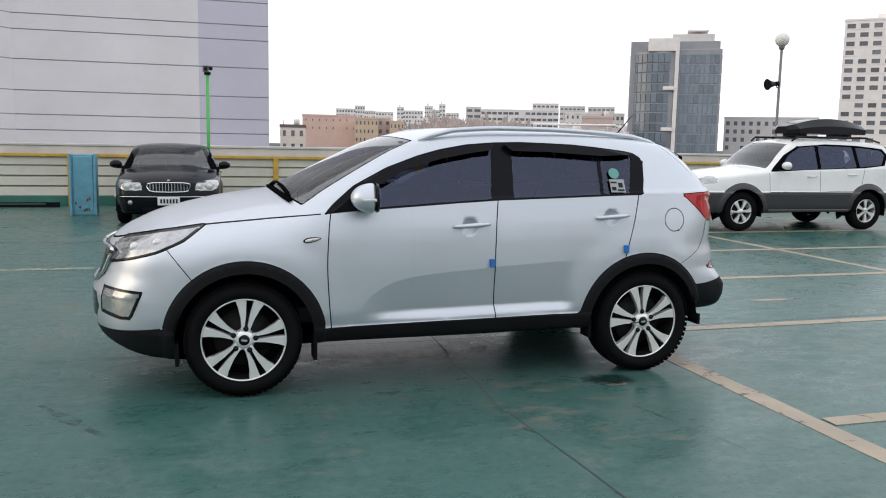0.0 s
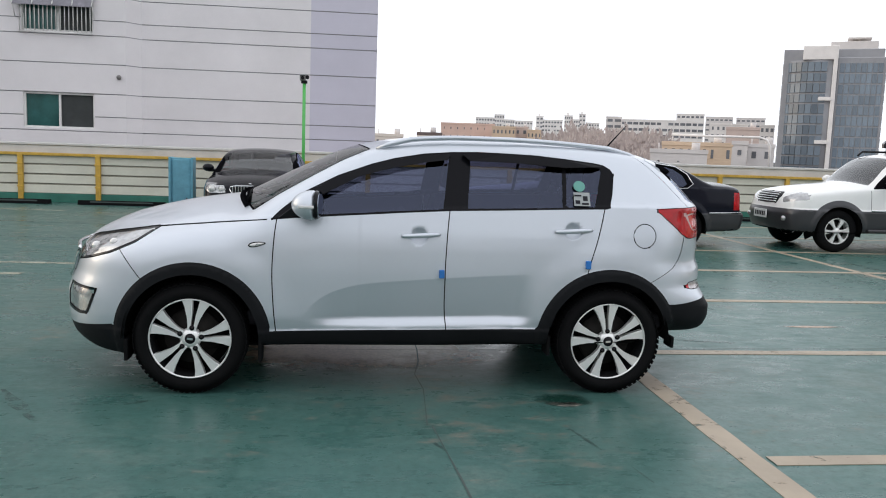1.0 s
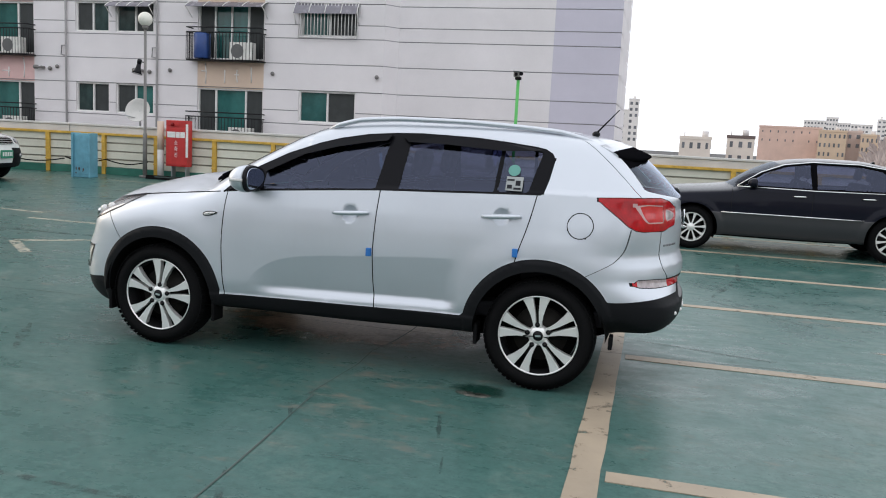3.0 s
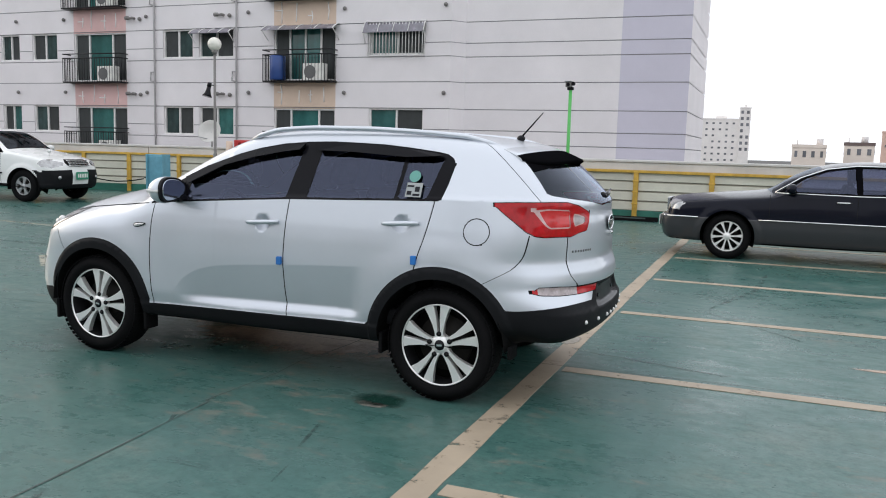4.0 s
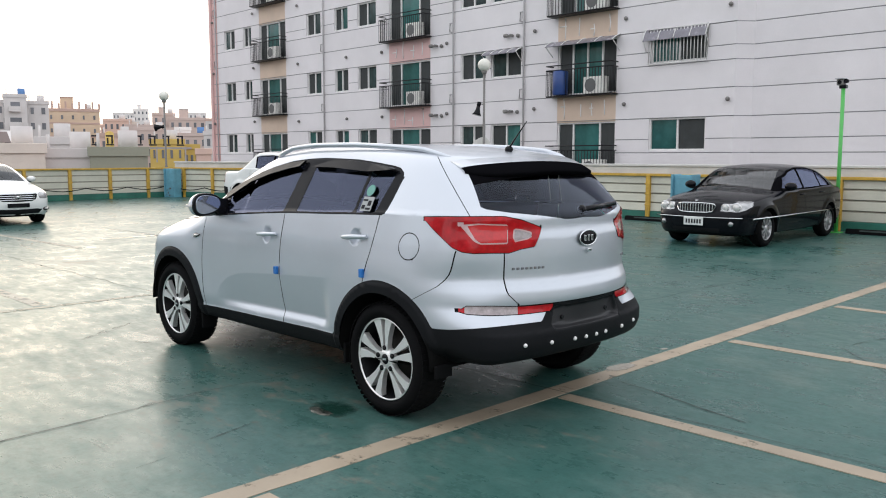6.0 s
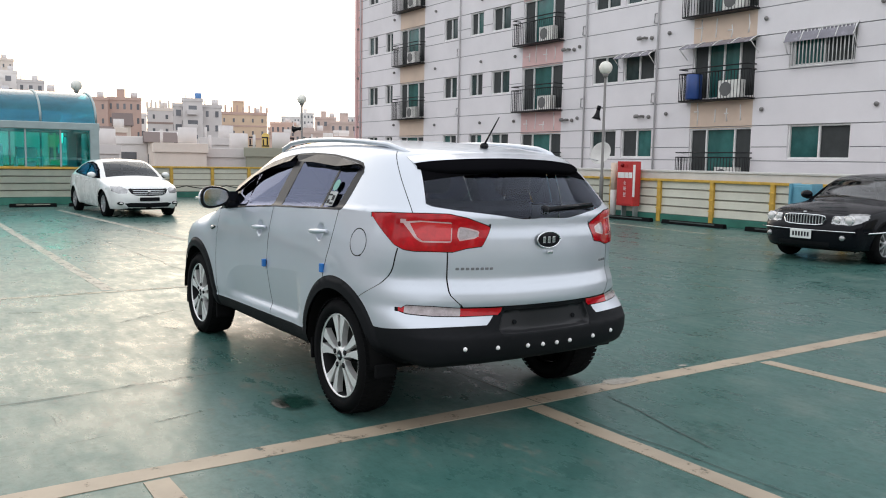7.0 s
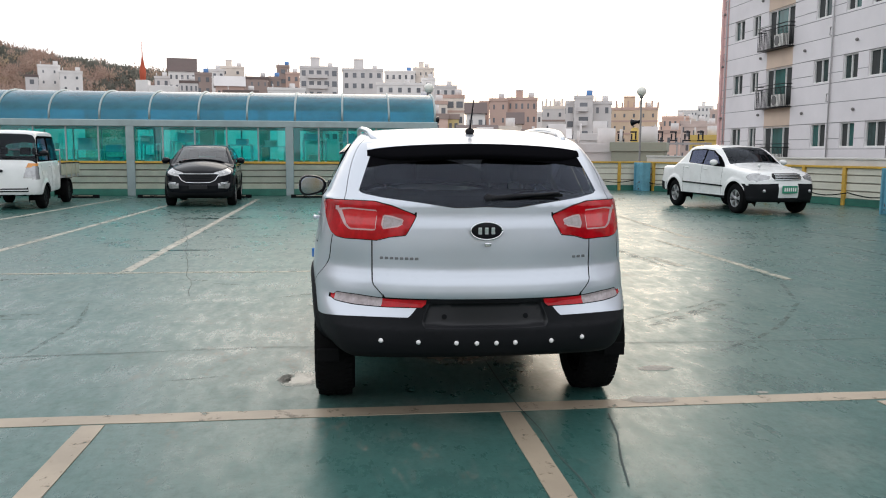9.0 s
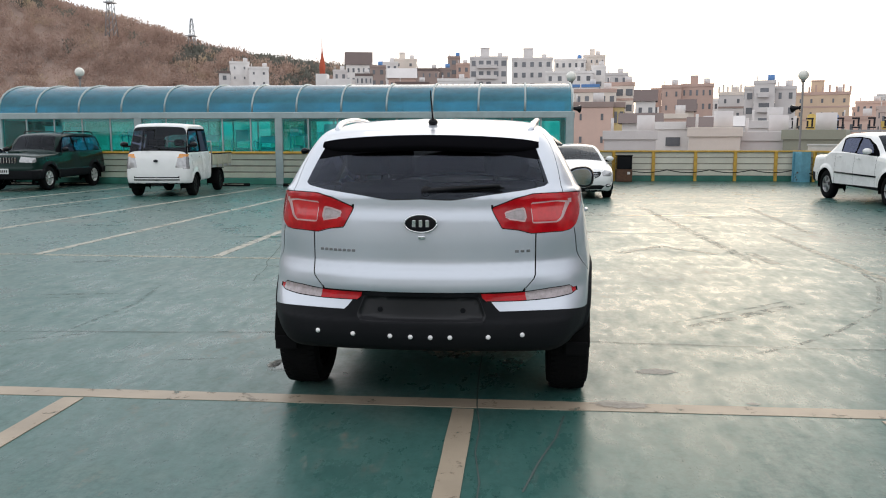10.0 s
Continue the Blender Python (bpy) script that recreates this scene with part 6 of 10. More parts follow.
def car(name, label, c, at, turn, copies=()):
    f = body_of(c)
    hubs, hole, zc = c["hubs"], c["hole"], c["hub_z"]
    side_lim = lambda p: p[:, 1] < -0.45
    front_lim = lambda p: p[:, 0] < hubs[0] + 0.1
    rear_lim = lambda p: p[:, 0] > hubs[1] - 0.1
    yz = lambda p: (np.abs(p[:, 1]), p[:, 2])
    arch = lambda p: np.where(p[:, 1] < -0.45, np.minimum(*[np.hypot(p[:, 0] - hx, p[:, 2] - zc) for hx in hubs]) - hole, 1.0)
    arch_ring = lambda p: arch(p) - c.get("arch_trim", 0.0)
    clad = lambda p: p[:, 2] - c.get("clad", -1)
    x0, x1 = c["screen"]
    s_w = c.get("screen_w", (0.70, 0.56))
    top = c["top"]

    def screen(p):
        x, y = p[:, 0], np.abs(p[:, 1])
        xe = x - c.get("wrap", 0.2) * y * y * step(0.4, -0.4, x - x1)
        return np.where(p[:, 2] > 0.8, np.maximum(np.maximum(y - (s_w[0] + (s_w[1] - s_w[0]) * (xe - x0) / (x1 - x0)), xe - x1), x0 - xe), 1.0)

    r0, r1 = c["backlight"]

    def back(p):
        x, y = p[:, 0], np.abs(p[:, 1])
        b_w = c.get("back_w", (0.56, 0.64))
        return np.where(p[:, 2] > 0.8, np.maximum(np.maximum(y - (b_w[0] + (b_w[1] - b_w[0]) * (x - r0) / (r1 - r0)), x - r1), r0 - x), 1.0)

    shut = [lambda p, a=a, b=b, e=e: p[:, 0] - (a + (p[:, 2] - 0.7) * b) - e for a, b in c.get("doors", ()) for e in (-0.004, 0.004)]
    cuts = [arch, arch_ring, clad, screen, back] + shut + [outline(c["dlo"], side_lim)] + [outline(w, side_lim) for w in c["windows"]]
    cuts += [outline(s, front_lim, 0.0, yz) for _, s in c["front"]] + [outline(s, front_lim) for _, s in c.get("front_side", ())]
    cuts += [outline(s, rear_lim, 0.0, yz) for _, s in c["rear"]] + [outline(s, rear_lim) for _, s in c.get("rear_side", ())]

    def sort(p, n):
        nm = np.full(len(p), "body", dtype=object)
        x, y, z = p[:, 0], -p[:, 1], p[:, 2]
        for a, b in c.get("doors", ()):
            nm[(np.abs(x - a - (z - 0.7) * b) < 0.004) & (y > 0.45) & (z < c["belt"](x)) & (z > 0.3)] = "shut_line"
        nm[(clad(p) < 0)] = "lower_body"
        nm[(arch_ring(p) < 0)] = "lower_body" if c.get("arch_trim", 0) else nm[(arch_ring(p) < 0)]
        d = polygon(c["dlo"], x, z)
        nm[(d < 0) & side_lim(p)] = "window_trim"
        for w in c["windows"]:
            nm[(polygon(w, x, z) < 0) & side_lim(p)] = "side_window"
        nm[screen(p) < 0] = "windscreen"
        nm[back(p) < 0] = "rear_screen"
        for key, s in c["front"]:
            nm[front_lim(p) & (polygon(s, y, z) < 0) & (n[:, 0] < -0.25)] = key
        for key, s in c.get("front_side", ()):
            nm[front_lim(p) & (polygon(s, x, z) < 0) & (y > c.get("lamp_in", 0.60))] = key
        for key, s in c["rear"]:
            nm[rear_lim(p) & (polygon(s, y, z) < 0) & (n[:, 0] > 0.25)] = key
        for key, s in c.get("rear_side", ()):
            nm[rear_lim(p) & (polygon(s, x, z) < 0) & (y > 0.60)] = key
        nm[arch(p) < 0] = "none"
        nm[(n[:, 2] < -0.75) & (z < 0.45)] = "underbody"
        return nm

    skin = panels(f, c["lo"], c["hi"], c.get("h", 0.036), cuts, sort)
    v = thing(name, label, c.get("kind", "car"), at, turn)
    mats = {"body": c["paint"], "lower_body": c.get("lower", c["paint"]), "window_trim": "pillar_black", "side_window": c.get("glass", "tint"), "windscreen": c.get("front_glass", "windscreen_dark"), "rear_screen": "tint_dark", "headlamp": "lamp_grey",
            "grille": "gloss_black", "tail_lamp": "lamp_red", "bumper_trim": "cladding", "turn_lamp": "amber", "underbody": "cavity", "fog_lamp": "lamp_grey", "chrome_trim": "chrome", "shut_line": "gap"}
    for key, src in skin.items():
        if key == "none":
            continue
        if key in ("side_window", "headlamp", "tail_lamp", "window_trim"):
            for s in (1, -1):
                skin_part(key, src, mats[key], v, (s,))
        else:
            skin_part(key, src, mats[key], v, BOTH)
    bm = bmesh.new()
    hw = float(c["plan"](0.0))
    for hx in hubs:
        for s in (1, -1):
            wheel_parts(v, hx, s * (hw - 0.13), zc, c["rim"], 0.20, c["style"], c.get("rim_mat", "alloy"), 11 * hx, s)
            b2 = lathe([(hole + 0.015, s * (hw - 0.02)), (hole + 0.015, s * (hw - 0.35)), (0.05, s * (hw - 0.38))], seg=28)
            bmesh.ops.translate(b2, vec=(hx, 0, zc), verts=b2.verts)
            bmesh.ops.delete(b2, geom=[q for q in b2.faces if q.calc_center_median().z < zc - 0.1], context="FACES")
            part("wheel_housing", b2, "cavity", v)
    # mirrors
    mx, mz = c["mirror"]
    my = float(c["plan"](mx)) + 0.06
    for s in (1, -1):
        m = ball((0, 0, 0), 1.0, 16, 10)
        for q in m.verts:
            q.co = Vector((mx + q.co.x * (0.10 if q.co.x < 0 else 0.04), s * (my + q.co.y * 0.11), mz + q.co.z * 0.075))
        mir = part("wing_mirror", m, c.get("mirror_paint", c["paint"]), v)
        part("mirror_arm", soft_box(mx - 0.04, mx + 0.03, min(s * my, s * (my - 0.2)), max(s * my, s * (my - 0.2)), mz - 0.08, mz - 0.03, 0.01, 1), "gloss_black", mir)
    for hx, hz in c.get("handles", ()):
        for s in (1, -1):
            yy = float(c["plan"](hx)) - 0.012
            part("door_handle", tube([(hx - 0.10, s * yy, hz), (hx - 0.05, s * (yy + 0.022), hz + 0.002), (hx + 0.05, s * (yy + 0.022), hz + 0.004), (hx + 0.10, s * yy, hz + 0.005)], 0.012, 8), c.get("handle_mat", c["paint"]), v)
    # cabin
    cab = new("cabin")
    cab.parent = v
    zs = float(c["belt"](0)) - 0.52
    for s in (-1, 1):
        seat(cab, x1 - 0.02, s * 0.36, zs)
    if r0 - x1 > 1.1:
        seat(cab, x1 + 0.85, 0, zs, 0.32)
    part("dashboard", soft_box(x0 + 0.05, x0 + 0.42, -hw + 0.22, hw - 0.22, zs + 0.1, zs + 0.46, 0.05), "interior_grey", cab)
    part("cabin_floor", soft_box(x0, r0, -hw + 0.15, hw - 0.15, zs - 0.12, zs - 0.05, 0.01, 1), "interior", cab)
    c["front_x"] = lambda y, z: float(c["nose"](z)) + c.get("wf", 0.17) * (abs(y) / hw) ** 2.6
    c["rear_x"] = lambda y, z: float(c["tail"](z)) - c.get("wr", 0.12) * (abs(y) / hw) ** 2.6
    return v


def bars(v, c, name, ys, z0, z1, width, material, out=0.012, label=""):
    for y in ys:
        xf = c["front_x"](y, (z0 + z1) / 2)
        part(name, soft_box(xf - out, xf + 0.03, y - width / 2, y + width / 2, z0, z1, 0.003, 1), material, v, label)


def slats(v, c, name, zs, half, height, material, out=0.012):
    for z in zs:
        pts = [(c["front_x"](half * k / 6, z) - out, half * k / 6, z) for k in range(-6, 7)]
        part(name, tube(pts, height / 2, 6), material, v)


def plate(v, x, z, material, w=0.42, h=0.16, rear=False):
    """A number plate with plain bars in place of its characters."""
    p = part("number_plate", soft_box(x - 0.008, x + 0.008, -w / 2, w / 2, z - h / 2, z + h / 2, 0.004, 1), material, v)
    face = x + (0.010 if rear else -0.010)
    for k in range(6):
        part("plate_bar", soft_box(face - 0.002, face + 0.002, -w * 0.40 + k * w * 0.14, -w * 0.40 + k * w * 0.14 + w * 0.08, z - h * 0.25, z + h * 0.25, 0, 1), "ink" if material == "plate_white" else "white_print", p)
    return p


def strip(v, name, pts, r, material, label=""):
    return part(name, tube(pts, r, 6), material, v, label)


# black mid-size saloon by the north fence
SALOON = dict(
    paint="black_paint", front_glass="windscreen", hubs=(-1.35, 1.35), hub_z=0.315, hole=0.36, rim=0.205, style="star", rim_mat="alloy_grey", screen=(-0.98, -0.30), backlight=(1.12, 1.78), lean=0.46, wf=0.20, wr=0.13,
    top=curve((-2.4, 0.62), (-2.24, 0.72), (-2.1, 0.80), (-1.6, 0.92), (-1.05, 0.99), (-0.98, 1.01), (-0.62, 1.22), (-0.30, 1.355), (0.0, 1.40), (0.4, 1.415), (0.8, 1.395), (1.12, 1.34), (1.5, 1.18), (1.78, 1.06), (2.1, 1.02), (2.4, 0.97)),
    nose=curve((0.18, -2.14), (0.30, -2.24), (0.48, -2.27), (0.58, -2.26), (0.64, -2.22), (0.76, -2.20), (0.9, -2.1)),
    tail=curve((0.2, 2.30), (0.35, 2.40), (0.6, 2.42), (0.75, 2.38), (0.95, 2.36), (1.05, 2.30)),
    plan=curve((-2.3, 0.72), (-1.9, 0.85), (-1.35, 0.90), (0, 0.91), (1.35, 0.90), (2.0, 0.84), (2.4, 0.74)),
    belt=curve((-2.2, 0.74), (-1.5, 0.86), (-0.9, 0.91), (0, 0.94), (1.2, 0.97), (2.3, 0.95)), floor=curve((-2.2, 0.2), (0, 0.2), (2.3, 0.26)),
    dlo=[(-0.92, 0.94), (-0.55, 1.17), (-0.25, 1.29), (0.1, 1.345), (0.6, 1.345), (1.0, 1.28), (1.30, 1.12), (1.42, 1.0), (0.4, 0.96)],
    windows=[[(-0.72, 0.97), (-0.5, 1.16), (-0.22, 1.265), (0.08, 1.315), (0.10, 0.975)], [(0.18, 0.98), (0.17, 1.32), (0.6, 1.32), (0.86, 1.275), (0.90, 0.995)], [(0.95, 1.0), (0.92, 1.26), (1.02, 1.235), (1.25, 1.09), (1.30, 1.005)]],
    front=[("grille", [(0, 0.755), (0.33, 0.745), (0.36, 0.70), (0.31, 0.615), (0, 0.605)]), ("headlamp", [(0.425, 0.69), (0.45, 0.64), (0.52, 0.618), (0.60, 0.628), (0.70, 0.612), (0.80, 0.655), (0.86, 0.74), (0.84, 0.80), (0.72, 0.792), (0.60, 0.755), (0.47, 0.752)]), ("bumper_trim", [(0, 0.34), (0.45, 0.34), (0.42, 0.26), (0, 0.26)])],
    front_side=[("headlamp", [(-2.3, 0.66), (-1.93, 0.70), (-1.86, 0.79), (-2.0, 0.80), (-2.3, 0.74)])],
    rear=[("tail_lamp", [(0.34, 0.88), (0.85, 0.90), (0.85, 0.72), (0.40, 0.72)])], rear_side=[("tail_lamp", [(2.02, 0.90), (2.5, 0.90), (2.5, 0.73), (2.10, 0.74)])],
    doors=((-0.78, -0.02), (0.14, 0.0), (1.0, 0.22)), handles=((0.02, 0.86), (0.92, 0.88)), mirror=(-0.66, 1.02), lo=(-2.4, -1.02, 0.1), hi=(2.5, 0, 1.5), lower="black_paint", clad=0.12)
v = car("black_saloon", "glossy black four-door saloon with a chrome barred grille", SALOON, (-2.07, 11.22, 0), 90)
bars(v, SALOON, "grille_bar", [-0.30 + 0.05 * k for k in range(13)], 0.615, 0.745, 0.014, "chrome")
rim_ = [(0.355, 0.70), (0.335, 0.742), (0.25, 0.755), (0.0, 0.760), (-0.25, 0.755), (-0.335, 0.742), (-0.355, 0.70), (-0.31, 0.620), (-0.22, 0.604), (0.0, 0.600), (0.22, 0.604), (0.31, 0.620), (0.355, 0.70)]
part("grille_rim", tube([(SALOON["front_x"](a, b) - 0.010, a, b) for a, b in rim_], 0.011, 6), "chrome", v)
slats(v, SALOON, "bumper_strip", (0.52,), 0.80, 0.016, "chrome", 0.0)
for s in (1, -1):
    for yy, rr in ((0.50, 0.062), (0.67, 0.076)):
        bowl_ = part("lamp_bowl", ball((SALOON["front_x"](yy, 0.7) + 0.058, s * yy, 0.695), rr, 16, 10), "lamp_clear", v)
        part("lamp_ring", tube([(SALOON["front_x"](yy, 0.7) + 0.012 + 0.10 * (math.cos(a) * rr) , s * (yy + rr * 0.92 * math.cos(a)), 0.695 + rr * 0.92 * math.sin(a)) for a in [k * math.tau / 24 for k in range(25)]], 0.006, 6), "chrome", bowl_)
    part("fog_lamp", ball((SALOON["front_x"](0.62, 0.42) + 0.02, s * 0.62, 0.42), 0.045, 14, 8), "lamp_grey", v)
    strip(v, "side_moulding", [(-1.9, -s * 0.885, 0.50), (-0.9, -s * 0.925, 0.51), (1.0, -s * 0.925, 0.53), (1.9, -s * 0.87, 0.54)], 0.012, "chrome")
part("emblem", ball((SALOON["front_x"](0, 0.79) - 0.01, 0, 0.80), 0.03, 12, 8, 0.4), "chrome", v)
plate(v, SALOON["front_x"](0, 0.46) - 0.02, 0.45, "plate_white", 0.36, 0.14)

# long dark saloon, two-tone, in an east bay
LIMO = dict(
    paint="navy_paint", lower="grey_paint", clad=0.60, clad_out=0.012, hubs=(-1.42, 1.42), hub_z=0.335, hole=0.385, rim=0.225, style="ten", screen=(-0.92, -0.22), backlight=(1.34, 1.92), lean=0.40, wf=0.13, wr=0.10,
    top=curve((-2.5, 0.66), (-2.36, 0.83), (-2.2, 0.885), (-1.7, 0.945), (-1.0, 1.015), (-0.92, 1.03), (-0.55, 1.25), (-0.22, 1.395), (0.1, 1.455), (0.5, 1.48), (0.95, 1.475), (1.25, 1.435), (1.55, 1.32), (1.80, 1.19), (1.98, 1.135), (2.3, 1.11), (2.52, 1.085), (2.64, 1.02), (2.75, 0.95)),
    nose=curve((0.18, -2.30), (0.30, -2.42), (0.50, -2.46), (0.58, -2.45), (0.62, -2.38), (0.86, -2.34), (0.95, -2.25)),
    tail=curve((0.2, 2.45), (0.34, 2.60), (0.58, 2.63), (0.64, 2.56), (0.95, 2.55), (1.08, 2.48)),
    plan=curve((-2.45, 0.78), (-2.0, 0.88), (-1.4, 0.92), (0, 0.925), (1.4, 0.92), (2.2, 0.86), (2.6, 0.78)),
    belt=curve((-2.4, 0.84), (-1.5, 0.92), (-0.8, 0.97), (0.3, 0.99), (1.5, 1.02), (2.6, 1.0)), floor=curve((-2.4, 0.24), (0, 0.22), (2.6, 0.30)),
    dlo=[(-0.84, 1.0), (-0.48, 1.225), (-0.15, 1.355), (0.25, 1.41), (0.9, 1.41), (1.24, 1.365), (1.44, 1.25), (1.53, 1.09), (1.44, 1.02), (0.3, 1.005)],
    windows=[[(-0.66, 1.03), (-0.42, 1.21), (-0.12, 1.33), (0.22, 1.375), (0.26, 1.03)], [(0.34, 1.03), (0.31, 1.385), (0.9, 1.382), (1.20, 1.335), (1.37, 1.225), (1.44, 1.08), (1.38, 1.045)]],
    front=[("headlamp", [(0.46, 0.70), (0.84, 0.70), (0.84, 0.83), (0.46, 0.84)]), ("grille", [(0, 0.85), (0.36, 0.85), (0.32, 0.64), (0, 0.64)])], front_side=[("headlamp", [(-2.6, 0.70), (-2.12, 0.71), (-2.08, 0.80), (-2.2, 0.835), (-2.6, 0.83)])],
    rear=[("tail_lamp", [(0.40, 0.96), (0.84, 0.96), (0.84, 0.66), (0.46, 0.68)])], rear_side=[("tail_lamp", [(2.46, 0.98), (2.7, 0.98), (2.7, 0.66), (2.50, 0.66)])],
    doors=((-0.86, 0.0), (0.28, 0.0), (1.30, 0.30)), handles=((0.10, 0.90), (1.05, 0.92)), handle_mat="chrome", mirror=(-0.56, 1.07), lo=(-2.6, -1.02, 0.1), hi=(2.75, 0, 1.56), glass="tint")
v = car("dark_saloon", "long blue-black saloon with grey lower panels and chrome strips", LIMO, (3.93, 8.33, 0), 0)
for s in (1, -1):
    strip(v, "side_moulding", [(-2.30, -s * 0.86, 0.60), (-1.84, -s * 0.932, 0.602)], 0.011, "chrome")
    strip(v, "side_moulding", [(-1.0, -s * 0.945, 0.603), (0.3, -s * 0.948, 0.605), (1.0, -s * 0.945, 0.607)], 0.011, "chrome")
    strip(v, "side_moulding", [(1.84, -s * 0.925, 0.61), (2.45, -s * 0.83, 0.62)], 0.011, "chrome")
    loop = [(-0.80, 1.012), (-0.47, 1.232), (-0.14, 1.362), (0.25, 1.417), (0.9, 1.417), (1.25, 1.370), (1.45, 1.25), (1.54, 1.09), (1.44, 1.012), (0.3, 0.997), (-0.80, 1.005)]
    strip(v, "window_surround", [(a, -s * (float(LIMO["plan"](a)) - 0.045 - max(b - float(LIMO["belt"](a)), 0) * 0.42 + 0.018), b) for a, b in loop], 0.010, "chrome")
slats(v, LIMO, "bumper_strip", (0.60,), 0.84, 0.02, "chrome", 0.01)
bars(v, LIMO, "grille_bar", [-0.28 + 0.07 * k for k in range(9)], 0.65, 0.84, 0.02, "chrome")
part("roof_fin", extrude_shape([(1.12, 1.425), (1.27, 1.42), (1.25, 1.475)], -0.015, 0.015, 0.003), "gloss_black", v)
plate(v, LIMO["front_x"](0, 0.48) - 0.02, 0.48, "plate_white")

# white off-roader with grey cladding and a roof box
ROADER = dict(
    paint="white_paint", lower="grey_paint", clad=0.72, clad_out=0.03, arch_trim=0.11, hubs=(-1.41, 1.41), hub_z=0.365, hole=0.42, rim=0.225, style="six", screen=(-0.92, -0.30), backlight=(1.95, 2.20), front_glass="windscreen", lean=0.34, wf=0.16, wr=0.08, kind="car",
    top=curve((-2.4, 0.80), (-2.28, 0.95), (-2.15, 1.03), (-1.6, 1.12), (-1.0, 1.19), (-0.92, 1.21), (-0.58, 1.48), (-0.30, 1.65), (-0.05, 1.715), (0.5, 1.745), (1.2, 1.735), (1.8, 1.69), (2.1, 1.60), (2.3, 1.4)),
    nose=curve((0.25, -2.20), (0.40, -2.30), (0.62, -2.33), (0.72, -2.30), (0.9, -2.26), (1.05, -2.15)),
    tail=curve((0.3, 2.28), (0.5, 2.36), (0.75, 2.36), (1.0, 2.32), (1.3, 2.24), (1.6, 2.12), (1.75, 2.05)),
    plan=curve((-2.3, 0.74), (-1.9, 0.86), (-1.4, 0.90), (0, 0.905), (1.4, 0.90), (2.0, 0.85), (2.3, 0.78)),
    belt=curve((-2.2, 0.96), (-1.0, 1.08), (0, 1.13), (1.0, 1.16), (2.2, 1.20)), floor=curve((-2.2, 0.32), (0, 0.34), (2.2, 0.40)),
    dlo=[(-0.80, 1.10), (-0.46, 1.42), (-0.15, 1.58), (0.5, 1.63), (1.2, 1.615), (1.85, 1.56), (1.97, 1.45), (1.85, 1.24), (1.3, 1.185), (0, 1.14)],
    windows=[[(-0.62, 1.13), (-0.36, 1.42), (-0.1, 1.56), (0.24, 1.59), (0.24, 1.16)], [(0.32, 1.165), (0.32, 1.595), (1.10, 1.585), (1.14, 1.20)], [(1.22, 1.205), (1.18, 1.58), (1.80, 1.53), (1.88, 1.44), (1.76, 1.25)]],
    front=[("headlamp", [(0.45, 0.90), (0.50, 0.82), (0.82, 0.88), (0.86, 1.00), (0.66, 1.02)]), ("grille", [(0, 1.0), (0.36, 1.0), (0.40, 0.93), (0.33, 0.80), (0, 0.79)]), ("lower_body", [(0, 0.72), (0.9, 0.72), (0.9, 0.3), (0, 0.3)])], front_side=[("headlamp", [(-2.4, 0.86), (-2.0, 0.89), (-1.92, 1.0), (-2.1, 1.02), (-2.4, 1.0)])],
    rear=[("tail_lamp", [(0.66, 1.18), (0.88, 1.18), (0.88, 0.80), (0.70, 0.80)])], doors=((-0.84, 0.0), (0.28, 0.0), (1.20, 0.25)), handles=((0.08, 1.02), (1.02, 1.06)), mirror=(-0.54, 1.22), mirror_paint="white_paint", lo=(-2.45, -1.05, 0.2), hi=(2.5, 0, 1.85))
v = car("white_off_roader", "white off-roader with grey lower cladding and roof rails", ROADER, (9.42, 8.10, 0), 0)
slats(v, ROADER, "grille_bar", (0.83, 0.87, 0.91, 0.95, 0.985), 0.34, 0.018, "chrome")
for s in (1, -1):
    part("running_board", soft_box(-0.90, 0.92, min(-s * 0.86, -s * 0.97), max(-s * 0.86, -s * 0.97), 0.36, 0.41, 0.015, 1), "grey_paint", v)
    part("roof_rail", tube([(-0.2, -s * 0.60, 1.68), (-0.1, -s * 0.62, 1.755), (1.5, -s * 0.62, 1.765), (1.85, -s * 0.60, 1.68)], 0.02, 8), "gloss_black", v)
    strip(v, "side_moulding", [(-0.86, -s * 0.935, 0.735), (1.0, -s * 0.94, 0.745)], 0.014, "chrome")
    part("fog_lamp", ball((ROADER["front_x"](0.6, 0.55) + 0.02, s * 0.60, 0.55), 0.05, 12, 8), "lamp_grey", v)
plate(v, ROADER["front_x"](0, 0.6) - 0.04, 0.60, "plate_white", 0.44, 0.15)
bm = bmesh.new()
rows = []
for i in range(17):
    k = i / 16
    w = 0.40 * min(1, 0.45 + 1.6 * math.sin(math.pi * k) ** 0.6)
    w = min(w, 0.40)
    h = 0.10 + 0.20 * math.sin(math.pi * min(max(k * 0.9 + 0.04, 0), 1)) ** 0.8
    x = 0.02 + 1.78 * k
    rows.append([bm.verts.new(p) for p in ((x, -w, 1.83), (x, -w, 1.83 + h * 0.5), (x, -w * 0.6, 1.83 + h), (x, w * 0.6, 1.83 + h), (x, w, 1.83 + h * 0.5), (x, w, 1.83))])
for a, b in zip(rows, rows[1:]):
    for k in range(6):
        bm.faces.new((a[k], a[(k + 1) % 6], b[(k + 1) % 6], b[k]))
bm.faces.new(rows[0])
bm.faces.new(rows[-1][::-1])
rb = part("roof_box", bm, "gloss_black")
rb.location = (9.42, 8.10, 0)
tagged(rb, "low black plastic roof box on the white off-roader", "roof box")
